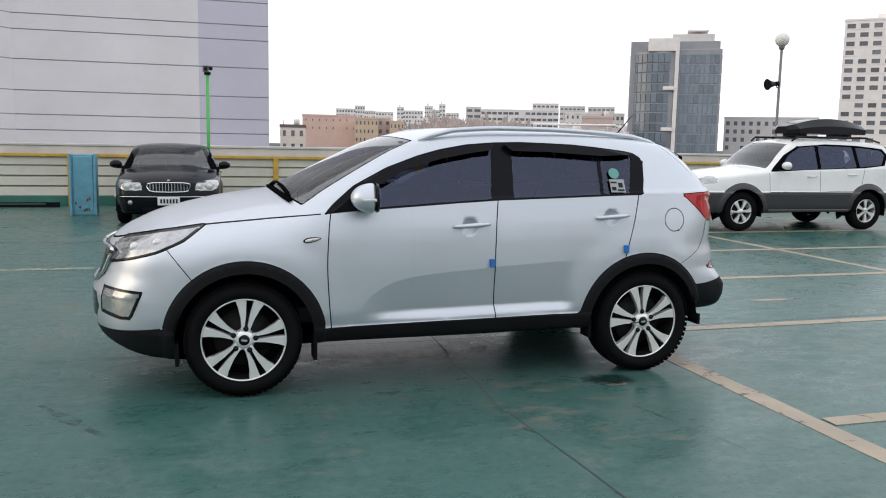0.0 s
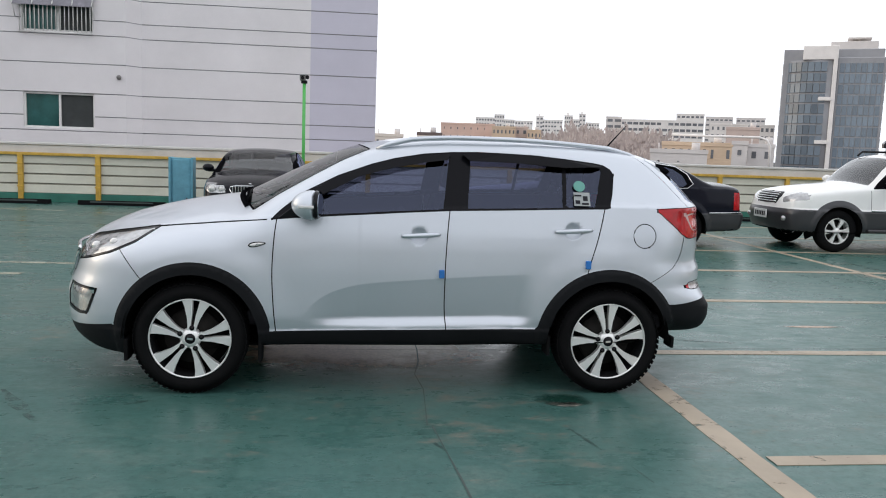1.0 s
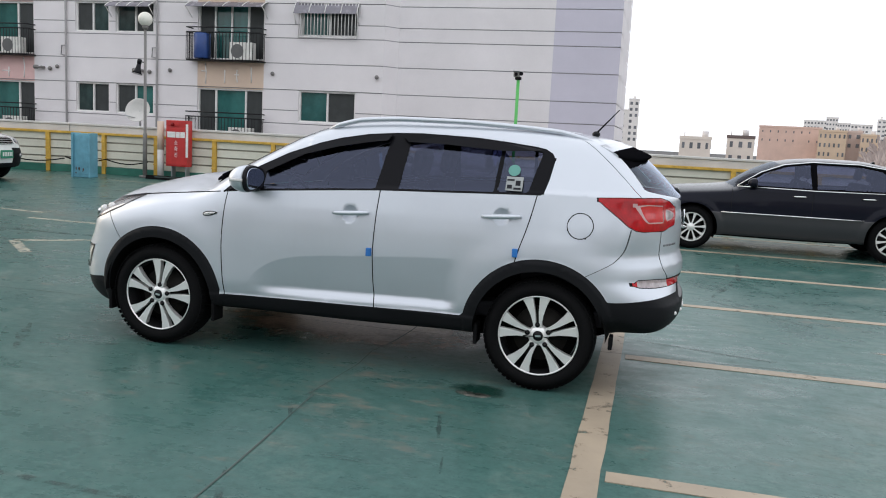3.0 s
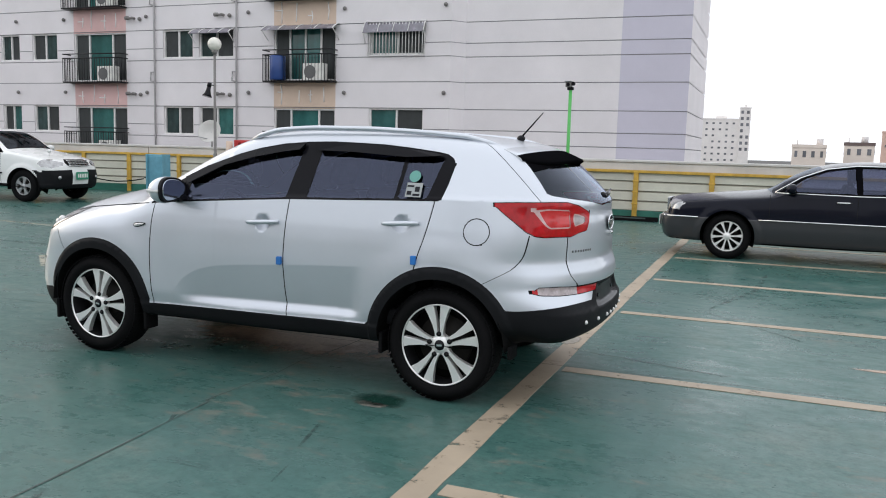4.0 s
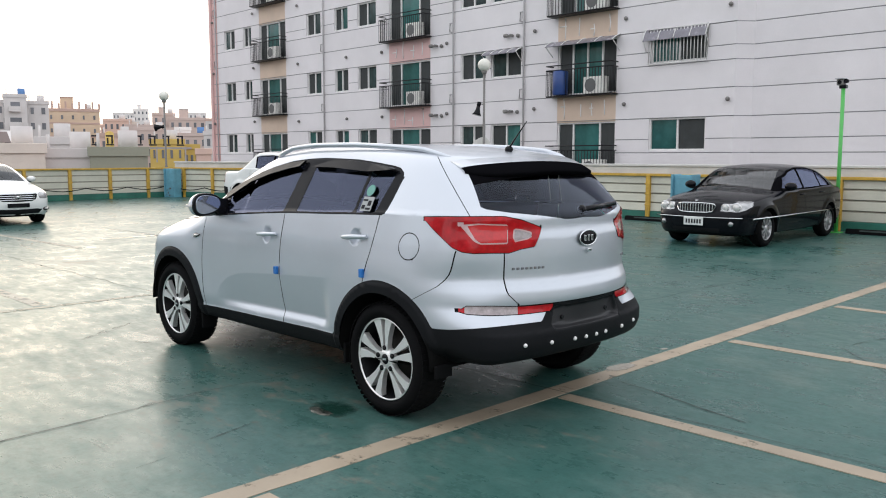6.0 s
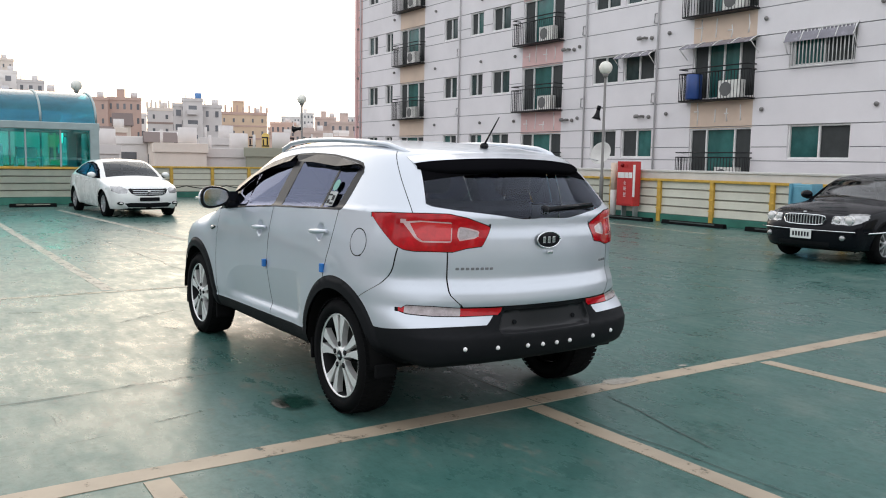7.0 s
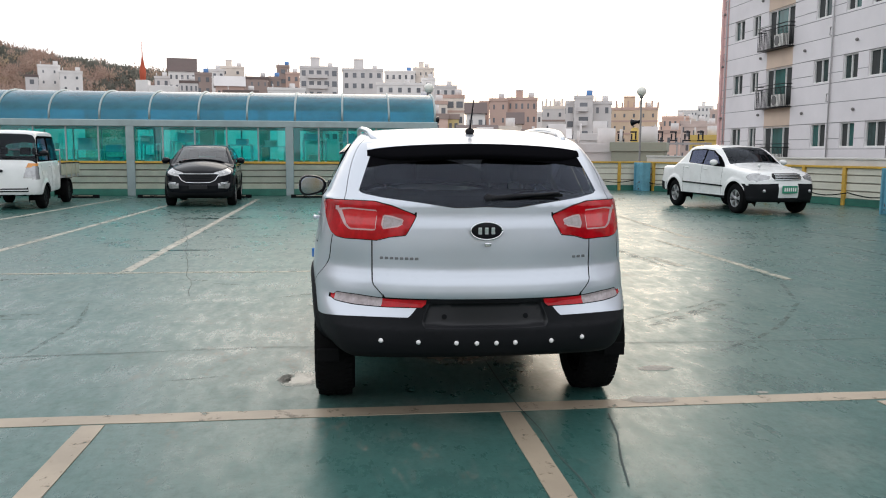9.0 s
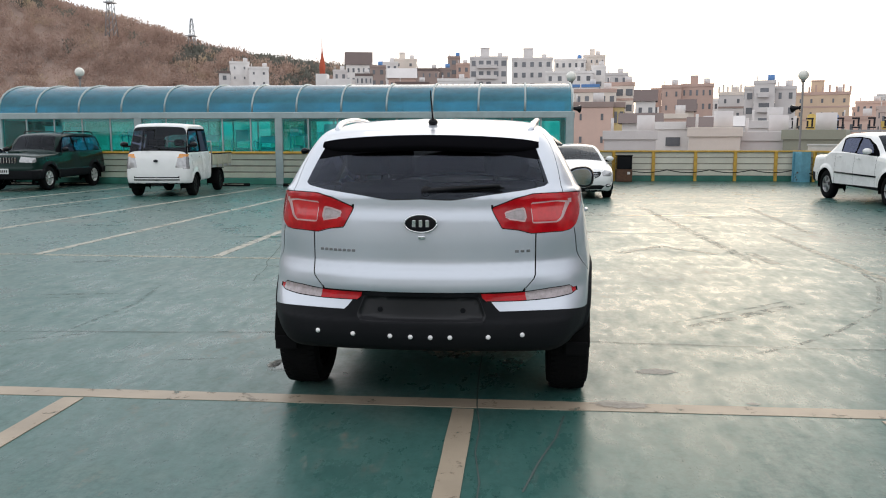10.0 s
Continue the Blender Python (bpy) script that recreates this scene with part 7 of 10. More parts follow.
for x in (0.35, 1.40):
    part("crossbar", tube([(x, -0.62, 1.765), (x, 0.62, 1.765)], 0.022, 8), "gloss_black", rb)
    part("clamp", soft_box(x - 0.05, x + 0.05, -0.3, 0.3, 1.78, 1.835, 0.01, 1), "gloss_black", rb)

# white double-cab pickup
PICKUP = dict(
    paint="white_paint", lower="cladding", clad=0.42, clad_out=0.01, hubs=(-1.53, 1.53), hub_z=0.37, hole=0.425, rim=0.215, style="five", rim_mat="alloy_grey", screen=(-1.06, -0.30), backlight=(0.98, 1.10), back_w=(0.50, 0.55), lean=0.34, wf=0.22, wr=0.06,
    top=curve((-2.5, 0.80), (-2.38, 0.93), (-2.2, 1.02), (-1.7, 1.13), (-1.15, 1.22), (-1.06, 1.24), (-0.66, 1.48), (-0.30, 1.63), (0.0, 1.68), (0.5, 1.70), (0.85, 1.69), (0.98, 1.66), (1.25, 1.44), (1.55, 1.24), (1.75, 1.17), (2.4, 1.16), (2.5, 1.12)),
    nose=curve((0.25, -2.30), (0.40, -2.38), (0.62, -2.41), (0.75, -2.38), (0.9, -2.34), (1.05, -2.22)),
    tail=curve((0.3, 2.40), (0.5, 2.50), (0.7, 2.50), (0.8, 2.46), (1.15, 2.44)),
    plan=curve((-2.4, 0.74), (-2.0, 0.86), (-1.5, 0.92), (0, 0.925), (1.5, 0.93), (2.2, 0.92), (2.5, 0.88)),
    belt=curve((-2.3, 0.96), (-1.1, 1.10), (0, 1.16), (1.0, 1.19), (2.5, 1.19)), floor=curve((-2.3, 0.30), (0, 0.36), (2.4, 0.42)), bed=(1.30, 2.38, 0.75, 0.74),
    dlo=[(-0.98, 1.12), (-0.60, 1.39), (-0.25, 1.54), (0.2, 1.58), (0.78, 1.57), (0.92, 1.53), (0.86, 1.22), (0, 1.17)],
    windows=[[(-0.72, 1.16), (-0.5, 1.39), (-0.20, 1.52), (0.05, 1.545), (0.08, 1.185)], [(0.15, 1.19), (0.14, 1.55), (0.76, 1.54), (0.84, 1.50), (0.80, 1.225)]],
    front=[("headlamp", [(0.42, 0.93), (0.46, 0.86), (0.74, 0.80), (0.84, 0.86), (0.74, 1.00)]), ("grille", [(0, 1.0), (0.34, 1.0), (0.40, 0.92), (0.34, 0.84), (0, 0.83)]), ("bumper_trim", [(0.26, 0.76), (0.95, 0.74), (0.95, 0.30), (0.26, 0.30)])], front_side=[("headlamp", [(-2.5, 0.84), (-2.02, 0.82), (-1.90, 0.90), (-2.0, 1.0), (-2.5, 1.0)]), ("bumper_trim", [(-2.5, 0.73), (-1.92, 0.70), (-1.92, 0.3), (-2.5, 0.3)])],
    rear=[("tail_lamp", [(0.76, 1.10), (0.95, 1.10), (0.95, 0.80), (0.76, 0.80)]), ("bumper_trim", [(0, 0.66), (0.95, 0.66), (0.95, 0.3), (0, 0.3)])], rear_side=[("bumper_trim", [(2.12, 0.66), (2.6, 0.72), (2.6, 0.3), (2.12, 0.3)])],
    doors=((-0.92, 0.02), (0.10, 0.0), (1.05, 0.05)), handles=((-0.08, 1.06), (0.86, 1.09)), mirror=(-0.64, 1.24), lo=(-2.55, -1.05, 0.2), hi=(2.6, 0, 1.82), kind="pickup truck", crown=0.07)
v = car("white_pickup", "white double-cab pickup with dark lower bumper and alloy wheels", PICKUP, (-14.62, 9.50, 0), 185.2)
slats(v, PICKUP, "grille_bar", (0.855, 0.895, 0.935, 0.975), 0.34, 0.022, "chrome")
for s in (1, -1):
    strip(v, "side_moulding", [(-0.98, -s * 0.938, 0.66), (1.0, -s * 0.94, 0.70)], 0.02, "cladding")
    part("fog_lamp", ball((PICKUP["front_x"](0.6, 0.58) + 0.02, s * 0.60, 0.58), 0.045, 12, 8), "lamp_grey", v)
part("hood_mirror", tube([(-1.98, 0.55, 1.02), (-2.0, 0.56, 1.15)], 0.008, 6), "chrome", v)
part("hood_mirror_head", ball((-2.0, 0.56, 1.18), 0.045, 12, 8), "white_paint", v)
plate(v, PICKUP["front_x"](0, 0.62) - 0.03, 0.62, "plate_green", 0.40, 0.18)
part("aerial", tube([(0.1, 0.3, 1.68), (0.15, 0.3, 1.98)], [0.005, 0.002], 6), "gloss_black", v)

# white saloon by the glazed shelter
SEDAN = dict(
    paint="white_paint", hubs=(-1.40, 1.40), hub_z=0.33, hole=0.375, rim=0.22, style="ten", rim_mat="alloy_grey", screen=(-1.15, -0.28), backlight=(1.05, 1.85), lean=0.46, wf=0.22, wr=0.15, clad=0.12, front_glass="screen_mid", lamp_in=0.60,
    top=curve((-2.45, 0.62), (-2.3, 0.74), (-2.1, 0.83), (-1.6, 0.94), (-1.2, 1.02), (-1.15, 1.04), (-0.7, 1.27), (-0.28, 1.41), (0.1, 1.465), (0.5, 1.47), (0.8, 1.44), (1.05, 1.385), (1.5, 1.24), (1.85, 1.13), (2.2, 1.08), (2.4, 1.02)),
    nose=curve((0.18, -2.20), (0.32, -2.32), (0.5, -2.35), (0.62, -2.33), (0.78, -2.26), (0.9, -2.12)),
    tail=curve((0.2, 2.30), (0.35, 2.42), (0.6, 2.44), (0.9, 2.40), (1.05, 2.34)),
    plan=curve((-2.35, 0.70), (-1.95, 0.85), (-1.4, 0.905), (0, 0.915), (1.4, 0.905), (2.1, 0.83), (2.45, 0.72)),
    belt=curve((-2.3, 0.76), (-1.2, 0.92), (0, 0.98), (1.2, 1.03), (2.3, 1.0)), floor=curve((-2.2, 0.19), (0, 0.2), (2.3, 0.26)),
    dlo=[(-1.0, 0.96), (-0.62, 1.19), (-0.25, 1.325), (0.2, 1.385), (0.65, 1.365), (1.05, 1.27), (1.45, 1.09), (1.2, 1.055), (0.2, 1.0)],
    windows=[[(-0.8, 0.99), (-0.55, 1.18), (-0.22, 1.30), (0.14, 1.352), (0.18, 1.02)], [(0.26, 1.025), (0.23, 1.352), (0.65, 1.335), (0.98, 1.255), (1.2, 1.15), (1.15, 1.075)]],
    front=[("headlamp", [(0.50, 0.72), (0.53, 0.62), (0.72, 0.61), (0.90, 0.71), (0.90, 0.86), (0.72, 0.83)]), ("grille", [(0, 0.735), (0.42, 0.745), (0.50, 0.72), (0.44, 0.62), (0.34, 0.565), (0, 0.55)]), ("bumper_trim", [(0, 0.375), (0.46, 0.385), (0.58, 0.36), (0.5, 0.27), (0, 0.26)])], front_side=[("headlamp", [(-2.5, 0.64), (-2.0, 0.68), (-1.72, 0.84), (-2.0, 0.83), (-2.5, 0.76)])],
    rear=[("tail_lamp", [(0.36, 0.96), (0.85, 0.98), (0.85, 0.78), (0.42, 0.80)])], doors=((-0.86, -0.02), (0.22, 0.0), (1.18, 0.2)), handles=((0.04, 0.90), (1.0, 0.95)), mirror=(-0.72, 1.05), lo=(-2.5, -1.02, 0.1), hi=(2.55, 0, 1.56))
v = car("white_saloon", "white four-door saloon with a chrome slatted grille", SEDAN, (-17.12, 1.98, 0), 184)
v.scale = (0.95, 0.95, 0.955)
slats(v, SEDAN, "grille_bar", (0.60, 0.645, 0.69), 0.40, 0.020, "chrome", 0.010)
slats(v, SEDAN, "grille_rim", (0.738,), 0.44, 0.026, "chrome", 0.014)
part("emblem", ball((SEDAN["front_x"](0, 0.67) - 0.018, 0, 0.668), 0.045, 14, 8, 0.6), "chrome", v)
part("number_plate_panel", soft_box(SEDAN["front_x"](0, 0.47) - 0.02, SEDAN["front_x"](0, 0.47), -0.25, 0.25, 0.425, 0.52, 0.006, 1), "gloss_black", v, "dark empty number plate panel")
for s in (1, -1):
    part("fog_surround", ball((SEDAN["front_x"](0.68, 0.36) + 0.035, s * 0.68, 0.37), 0.085, 14, 8, 0.5), "gloss_black", v)
    part("fog_lamp", ball((SEDAN["front_x"](0.68, 0.36) - 0.005, s * 0.68, 0.375), 0.055, 12, 8, 0.45), "lamp_clear", v)
far_one = copy_thing(v, pose(-18.8, -17.3, 0, 0, 0, 182))
tagged(far_one, "white four-door saloon parked beside the green off-roader")

# black SUV of the silver one's model
v2 = suv("black_suv", "black compact SUV parked before the glazed shelter", "black_paint", (-17.9, -4.70, 0), 184)
for z in (0.70, 0.75, 0.80):
    part("grille_bar", tube([(float(NOSE(z)) + 0.20 * (abs(k) * 0.07 / 0.72) ** 2.4 - 0.008, k * 0.06, z) for k in range(-6, 7)], 0.006, 6), "cladding", v2)
for s in (1, -1):
    for z in (0.60, 0.635):
        part("bumper_strip", tube([(float(NOSE(z)) + 0.20 * (yy / 0.72) ** 2.4 - 0.010, s * yy, z + 0.05 * (yy - 0.56)) for yy in (0.56, 0.62, 0.68, 0.74)], 0.012, 6), "chrome", v2)
part("number_plate_panel", soft_box(-2.268, -2.25, -0.23, 0.23, 0.475, 0.585, 0.006, 1), "plate_panel", v2, "dark number plate panel")

# dark green off-roader
GREEN = dict(
    paint="green_paint", lower="cladding", clad=0.62, clad_out=0.03, arch_trim=0.10, hubs=(-1.375, 1.375), hub_z=0.365, hole=0.42, rim=0.215, style="six", rim_mat="alloy", screen=(-0.86, -0.40), backlight=(2.0, 2.2), lean=0.28, wf=0.10, wr=0.06,
    top=curve((-2.4, 0.86), (-2.28, 1.02), (-2.15, 1.09), (-1.5, 1.15), (-0.95, 1.18), (-0.86, 1.22), (-0.62, 1.48), (-0.40, 1.66), (-0.15, 1.73), (0.5, 1.76), (1.3, 1.755), (1.9, 1.72), (2.15, 1.64), (2.3, 1.4)),
    nose=curve((0.25, -2.22), (0.40, -2.33), (0.66, -2.35), (0.74, -2.28), (1.0, -2.25), (1.12, -2.14)),
    tail=curve((0.3, 2.22), (0.5, 2.32), (0.75, 2.32), (1.1, 2.27), (1.6, 2.17), (1.8, 2.1)),
    plan=curve((-2.3, 0.80), (-1.9, 0.88), (-1.4, 0.90), (0, 0.90), (1.4, 0.90), (2.0, 0.87), (2.3, 0.82)),
    belt=curve((-2.2, 1.02), (-1.0, 1.10), (0, 1.13), (2.2, 1.15)), floor=curve((-2.2, 0.34), (0, 0.36), (2.2, 0.42)),
    dlo=[(-0.78, 1.13), (-0.50, 1.45), (-0.30, 1.60), (0.5, 1.65), (1.9, 1.62), (2.02, 1.52), (1.95, 1.18)],
    windows=[[(-0.6, 1.16), (-0.40, 1.45), (-0.22, 1.585), (0.18, 1.61), (0.2, 1.165)], [(0.28, 1.17), (0.28, 1.615), (1.0, 1.61), (1.02, 1.175)], [(1.10, 1.18), (1.10, 1.605), (1.86, 1.585), (1.93, 1.5), (1.88, 1.20)]],
    front=[("headlamp", [(0.44, 0.86), (0.82, 0.84), (0.88, 0.98), (0.48, 1.02)]), ("grille", [(0, 1.0), (0.40, 1.0), (0.38, 0.83), (0, 0.82)])], front_side=[("headlamp", [(-2.4, 0.85), (-2.05, 0.86), (-2.02, 0.98), (-2.4, 1.0)])],
    rear=[("tail_lamp", [(0.68, 1.12), (0.9, 1.12), (0.9, 0.80), (0.70, 0.80)])], doors=((-0.80, 0.0), (0.24, 0.0), (1.10, 0.2)), handles=((0.06, 1.03), (0.98, 1.05)), handle_mat="gloss_black", mirror=(-0.56, 1.22), mirror_paint="gloss_black", lo=(-2.45, -1.05, 0.2), hi=(2.45, 0, 1.88))
v = car("green_off_roader", "dark green off-roader with dark cladding and six-spoke wheels", GREEN, (-18.9, -14.5, 0), 181)
bars(v, GREEN, "grille_bar", [-0.34 + 0.085 * k for k in range(9)], 0.83, 0.995, 0.02, "chrome")
part("bonnet_scoop", soft_box(-1.75, -1.35, -0.18, 0.18, 1.10, 1.185, 0.03), "green_paint", v)
for s in (1, -1):
    part("roof_rail", tube([(-0.1, -s * 0.62, 1.70), (0.0, -s * 0.63, 1.775), (1.7, -s * 0.63, 1.78), (1.85, -s * 0.62, 1.70)], 0.018, 8), "gloss_black", v)
plate(v, GREEN["front_x"](0, 0.6) - 0.04, 0.60, "plate_white", 0.40, 0.15)

# white flat-bed truck with a double cab
CAB = dict(
    paint="white_paint", hubs=(-1.28, 1.28), hub_z=0.31, hole=0.36, rim=0.19, style="steel", rim_mat="rim_black", screen=(-1.87, -1.575), screen_w=(0.80, 0.72), backlight=(0.30, 0.36), back_w=(0.5, 0.5), lean=0.13, wf=0.10, wr=0.03, crown=0.05, wrap=0.14,
    top=curve((-2.1, 0.98), (-2.0, 1.10), (-1.92, 1.20), (-1.86, 1.30), (-1.72, 1.65), (-1.58, 1.92), (-1.48, 1.98), (-1.2, 2.01), (-0.2, 2.01), (0.25, 1.98), (0.4, 1.9)),
    nose=curve((0.30, -1.90), (0.40, -1.98), (0.60, -2.0), (0.80, -1.99), (1.0, -1.97), (1.2, -1.92), (1.6, -1.76)),
    tail=curve((0.3, 0.34), (1.2, 0.36), (1.9, 0.28)), plan=curve((-2.0, 0.82), (-1.7, 0.86), (-1.0, 0.87), (0.4, 0.87)),
    belt=curve((-2.0, 1.16), (-1.0, 1.18), (0.4, 1.20)), floor=curve((-2.0, 0.34), (0.4, 0.42)),
    dlo=[(-1.72, 1.20), (-1.50, 1.80), (-1.35, 1.86), (0.18, 1.86), (0.22, 1.22)],
    windows=[[(-1.62, 1.24), (-1.42, 1.78), (-0.78, 1.80), (-0.78, 1.24)], [(-0.60, 1.24), (-0.60, 1.80), (0.12, 1.80), (0.14, 1.25)]],
    front=[("headlamp", [(0.56, 1.06), (0.50, 0.80), (0.90, 0.78), (0.90, 1.08)]), ("turn_lamp", [(0.60, 1.17), (0.56, 1.06), (0.74, 1.07), (0.90, 1.10), (0.90, 1.16)]), ("bumper_trim", [(0, 0.545), (0.60, 0.545), (0.60, 0.45), (0, 0.45)])], front_side=[("headlamp", [(-2.1, 0.76), (-1.78, 0.76), (-1.76, 1.10), (-2.1, 1.08)])], rear=[], lamp_in=0.70, h=0.03, doors=((-1.55, 0.0), (-0.68, 0.0)), handles=((-0.85, 1.08), (0.02, 1.10)), mirror=(-1.66, 1.42), mirror_paint="gloss_black",
    lo=(-2.15, -1.0, 0.25), hi=(0.6, 0, 2.15), kind="truck")
v = car("white_truck", "white double-cab flat-bed truck with folding bed sides", CAB, (-16.75, -9.22, 0), 185.5)
v.scale.z = 0.975
slats(v, CAB, "grille_bar", (0.497,), 0.60, 0.03, "white_paint")
for yy in (-0.45, 0.15):
    part("wiper", tube([(CAB["front_x"](yy, 1.26) - 0.02, yy, 1.26), (CAB["front_x"](yy + 0.4, 1.30) + 0.02, yy + 0.42, 1.31)], 0.010, 6), "rubber", v)
part("emblem", ball((CAB["front_x"](0, 0.98) - 0.01, 0, 0.98), 0.06, 14, 8, 0.6), "ink", v)
for s in (1, -1):
    part("bed_side", soft_box(0.50, 2.62, s * 0.83 - 0.02, s * 0.83 + 0.02, 0.80, 1.12, 0.01, 1), "bed_paint", v)
    part("bed_rail", soft_box(0.50, 2.62, s * 0.83 - 0.03, s * 0.83 + 0.03, 1.12, 1.15, 0.006, 1), "cavity", v)
    for bx in (0.95, 1.55, 2.15):
        part("bed_stake", soft_box(bx - 0.03, bx + 0.03, s * 0.855 - 0.012, s * 0.855 + 0.012, 0.72, 1.13, 0.004, 1), "bed_paint", v)
    part("mudguard", soft_box(0.86, 1.70, s * 0.74 - 0.10, s * 0.74 + 0.10, 0.68, 0.70, 0.005, 1), "cavity", v)
    part("chassis_rail", soft_box(-0.2, 2.6, s * 0.38 - 0.04, s * 0.38 + 0.04, 0.45, 0.62, 0.01, 1), "cavity", v)
part("tail_board", soft_box(2.60, 2.64, -0.85, 0.85, 0.80, 1.12, 0.01, 1), "white_paint", v)
part("bed_floor", soft_box(0.46, 2.62, -0.83, 0.83, 0.72, 0.80, 0.01, 1), "pipe", v)
part("head_board", tube([(0.48, -0.8, 0.8), (0.48, -0.8, 1.5), (0.48, 0.8, 1.5), (0.48, 0.8, 0.8)], 0.025, 8), "pipe", v)

# ---- facade details ----
def pipe_run(x, label="grey drain pipe clipped to the facade"):
    bm = bmesh.new()
    tube_into(bm, [(x, WALL_Y - 0.07, -4), (x, WALL_Y - 0.07, 15.4)], 0.036, 8)
    for k in range(0, 5):
        z = 0.75 + STOREY * k
        tube_into(bm, [(x, WALL_Y - 0.07, z + 0.5), (x - 0.16, WALL_Y - 0.09, z + 0.5), (x - 0.18, WALL_Y - 0.09, z + 0.18), (x, WALL_Y - 0.07, z + 0.14)], 0.03, 6)
    part("drain_pipe", bm, "pipe", flat, label)


for x in (-18.95, -15.25, -27.72, -37.85):
    pipe_run(x)


def vent(x, z, long_one=False):
    if long_one:
        bm = bmesh.new()
        tube_into(bm, [(x - 0.24, WALL_Y - 0.15, z), (x - 0.10, WALL_Y - 0.15, z), (x - 0.09, WALL_Y - 0.15, z - 0.005), (x + 0.06, WALL_Y - 0.15, z - 0.01)], [0.075, 0.07, 0.04, 0.04], 8)
        tube_into(bm, [(x - 0.2, WALL_Y, z), (x - 0.2, WALL_Y - 0.14, z)], 0.035, 8)
        tube_into(bm, [(x + 0.06, WALL_Y, z), (x + 0.06, WALL_Y - 0.16, z)], 0.05, 8)
        part("flue", bm, "lamp_post", flat)
        part("vent_cap", ball((x + 0.34, WALL_Y - 0.05, z - 0.03), 0.075, 12, 8), "lamp_post", flat)
    else:
        part("vent_cap", ball((x, WALL_Y - 0.05, z), 0.07, 12, 8), "lamp_post", flat)


for k in range(0, 4):
    z = 3.32 + STOREY * k
    for x in (-7.15, -10.85, -14.75, -19.35, -23.45, -26.0, -29.9):
        vent(x, z)
    for x in (-15.9, -20.0):
        vent(x, z - 0.05, True)
    for x in (-34.0, -38.2):
        vent(x, z + 0.1)


def awning(x0, x1, z, out=0.75, drop=0.30):
    a = new("awning")
    a.location = ((x0 + x1) / 2, WALL_Y, z)
    a.parent = flat
    w = (x1 - x0) / 2
    bm = bmesh.new()
    prev = None
    for i in range(7):
        t = i / 6
        row = [bm.verts.new((s * w, -out * t, -drop * t**1.6 + e)) for e in (0.0, 0.012) for s in (-1, 1)]
        if prev:
            for q in ((0, 1), (3, 2), (1, 3), (2, 0)):
                bm.faces.new((prev[q[0]], prev[q[1]], row[q[1]], row[q[0]]))
        else:
            bm.faces.new((row[0], row[1], row[3], row[2]))
        prev = row
    part("sheet", bm, "awning", a)
    for k in range(5):
        x = -w + 2 * w * k / 4
        part("rib", tube([(x, -out * i / 6, -drop * (i / 6) ** 1.6 + 0.02) for i in range(7)], 0.018, 6), "white_frame", a)
    for s in (-1, 1):
        part("strut", tube([(s * w, -out * 0.9, -drop * 0.85), (s * w, -0.02, -drop - 0.30)], 0.014, 6), "white_frame", a)


awning(-13.92, -11.08, 5.64, 0.5, 0.22)
awning(-17.10, -15.38, 5.60, 0.40, 0.20)
awning(-10.06, -7.84, 5.66, 0.26, 0.38)
grill = new("window_guard")
grill.location = (-8.885, WALL_Y - 0.06, 4.58)
grill.parent = flat
part("guard_frame", tube([(-1.02, -0.05, -0.04), (1.02, -0.05, -0.04), (1.02, -0.05, 1.06), (-1.02, -0.05, 1.06), (-1.02, -0.05, -0.04)], 0.02, 6), "white_frame", grill)
gb = mesh_of("guard_bar", tube([(0, 0, 0), (0, 0, 1.06)], 0.016, 6), "white_frame")
for k in range(17):
    piece("guard_bar", gb, grill, (-0.96 + 0.12 * k, -0.05, 0))
# filled cracks on the coloured spandrels
rng = random.Random(8)
for x0, x1 in ((-13.7, -11.2), (-22.98, -20.36)):
    for k in range(0, 4):
        z0 = 2.86 + STOREY * k
        for j in range(4):
            x = x0 + (x1 - x0) * (0.15 + 0.23 * j) + rng.uniform(-0.1, 0.1)
            bm = bmesh.new()
            tall = rng.uniform(0.35, 0.75)
            zz = z0 + rng.uniform(0.02, 0.15)
            tube_into(bm, [(x, WALL_Y - 0.003, zz), (x + rng.uniform(-0.04, 0.04), WALL_Y - 0.003, zz + tall * 0.5), (x + rng.uniform(-0.03, 0.03), WALL_Y - 0.003, zz + tall)], 0.022, 5)
            if j % 2 == 0:
                tube_into(bm, [(x - rng.uniform(0.1, 0.35), WALL_Y - 0.003, zz + tall * 0.6), (x + 0.05, WALL_Y - 0.003, zz + tall * 0.6)], 0.02, 5)
            part("filled_crack", bm, "filler", flat)
drum = part("water_drum", lathe([(0.0, -0.42), (0.26, -0.42), (0.28, -0.38), (0.27, 0.0), (0.28, 0.38), (0.25, 0.42), (0, 0.42)], seg=20), "blue_tank")
drum.rotation_euler = (radians(90), 0, 0)
drum.location = (-13.35, WALL_Y - 0.29, 3.69 + 0.44)
tagged(drum, "blue plastic drum standing on the balcony", "drum")
dish = thing("satellite_dish", "pale grey satellite dish on a bent arm behind the parapet", "satellite dish", (-11.95, FENCE_Y + 0.25, 1.36))
bm = lathe([(0.0, 0.06), (0.12, 0.045), (0.24, 0.0), (0.33, -0.06), (0.34, -0.06), (0.25, 0.012), (0.12, 0.06), (0, 0.075)], seg=28)
bmesh.ops.transform(bm, matrix=Matrix.Translation((0, 0, 0.42)) @ Matrix.Rotation(radians(12), 4, "Z") @ Matrix.Rotation(radians(-20), 4, "X"), verts=bm.verts)
part("reflector", bm, "parapet", dish)
part("mast", tube([(0, 0.08, 0), (0, 0.08, 0.42)], 0.025, 8), "steel", dish)
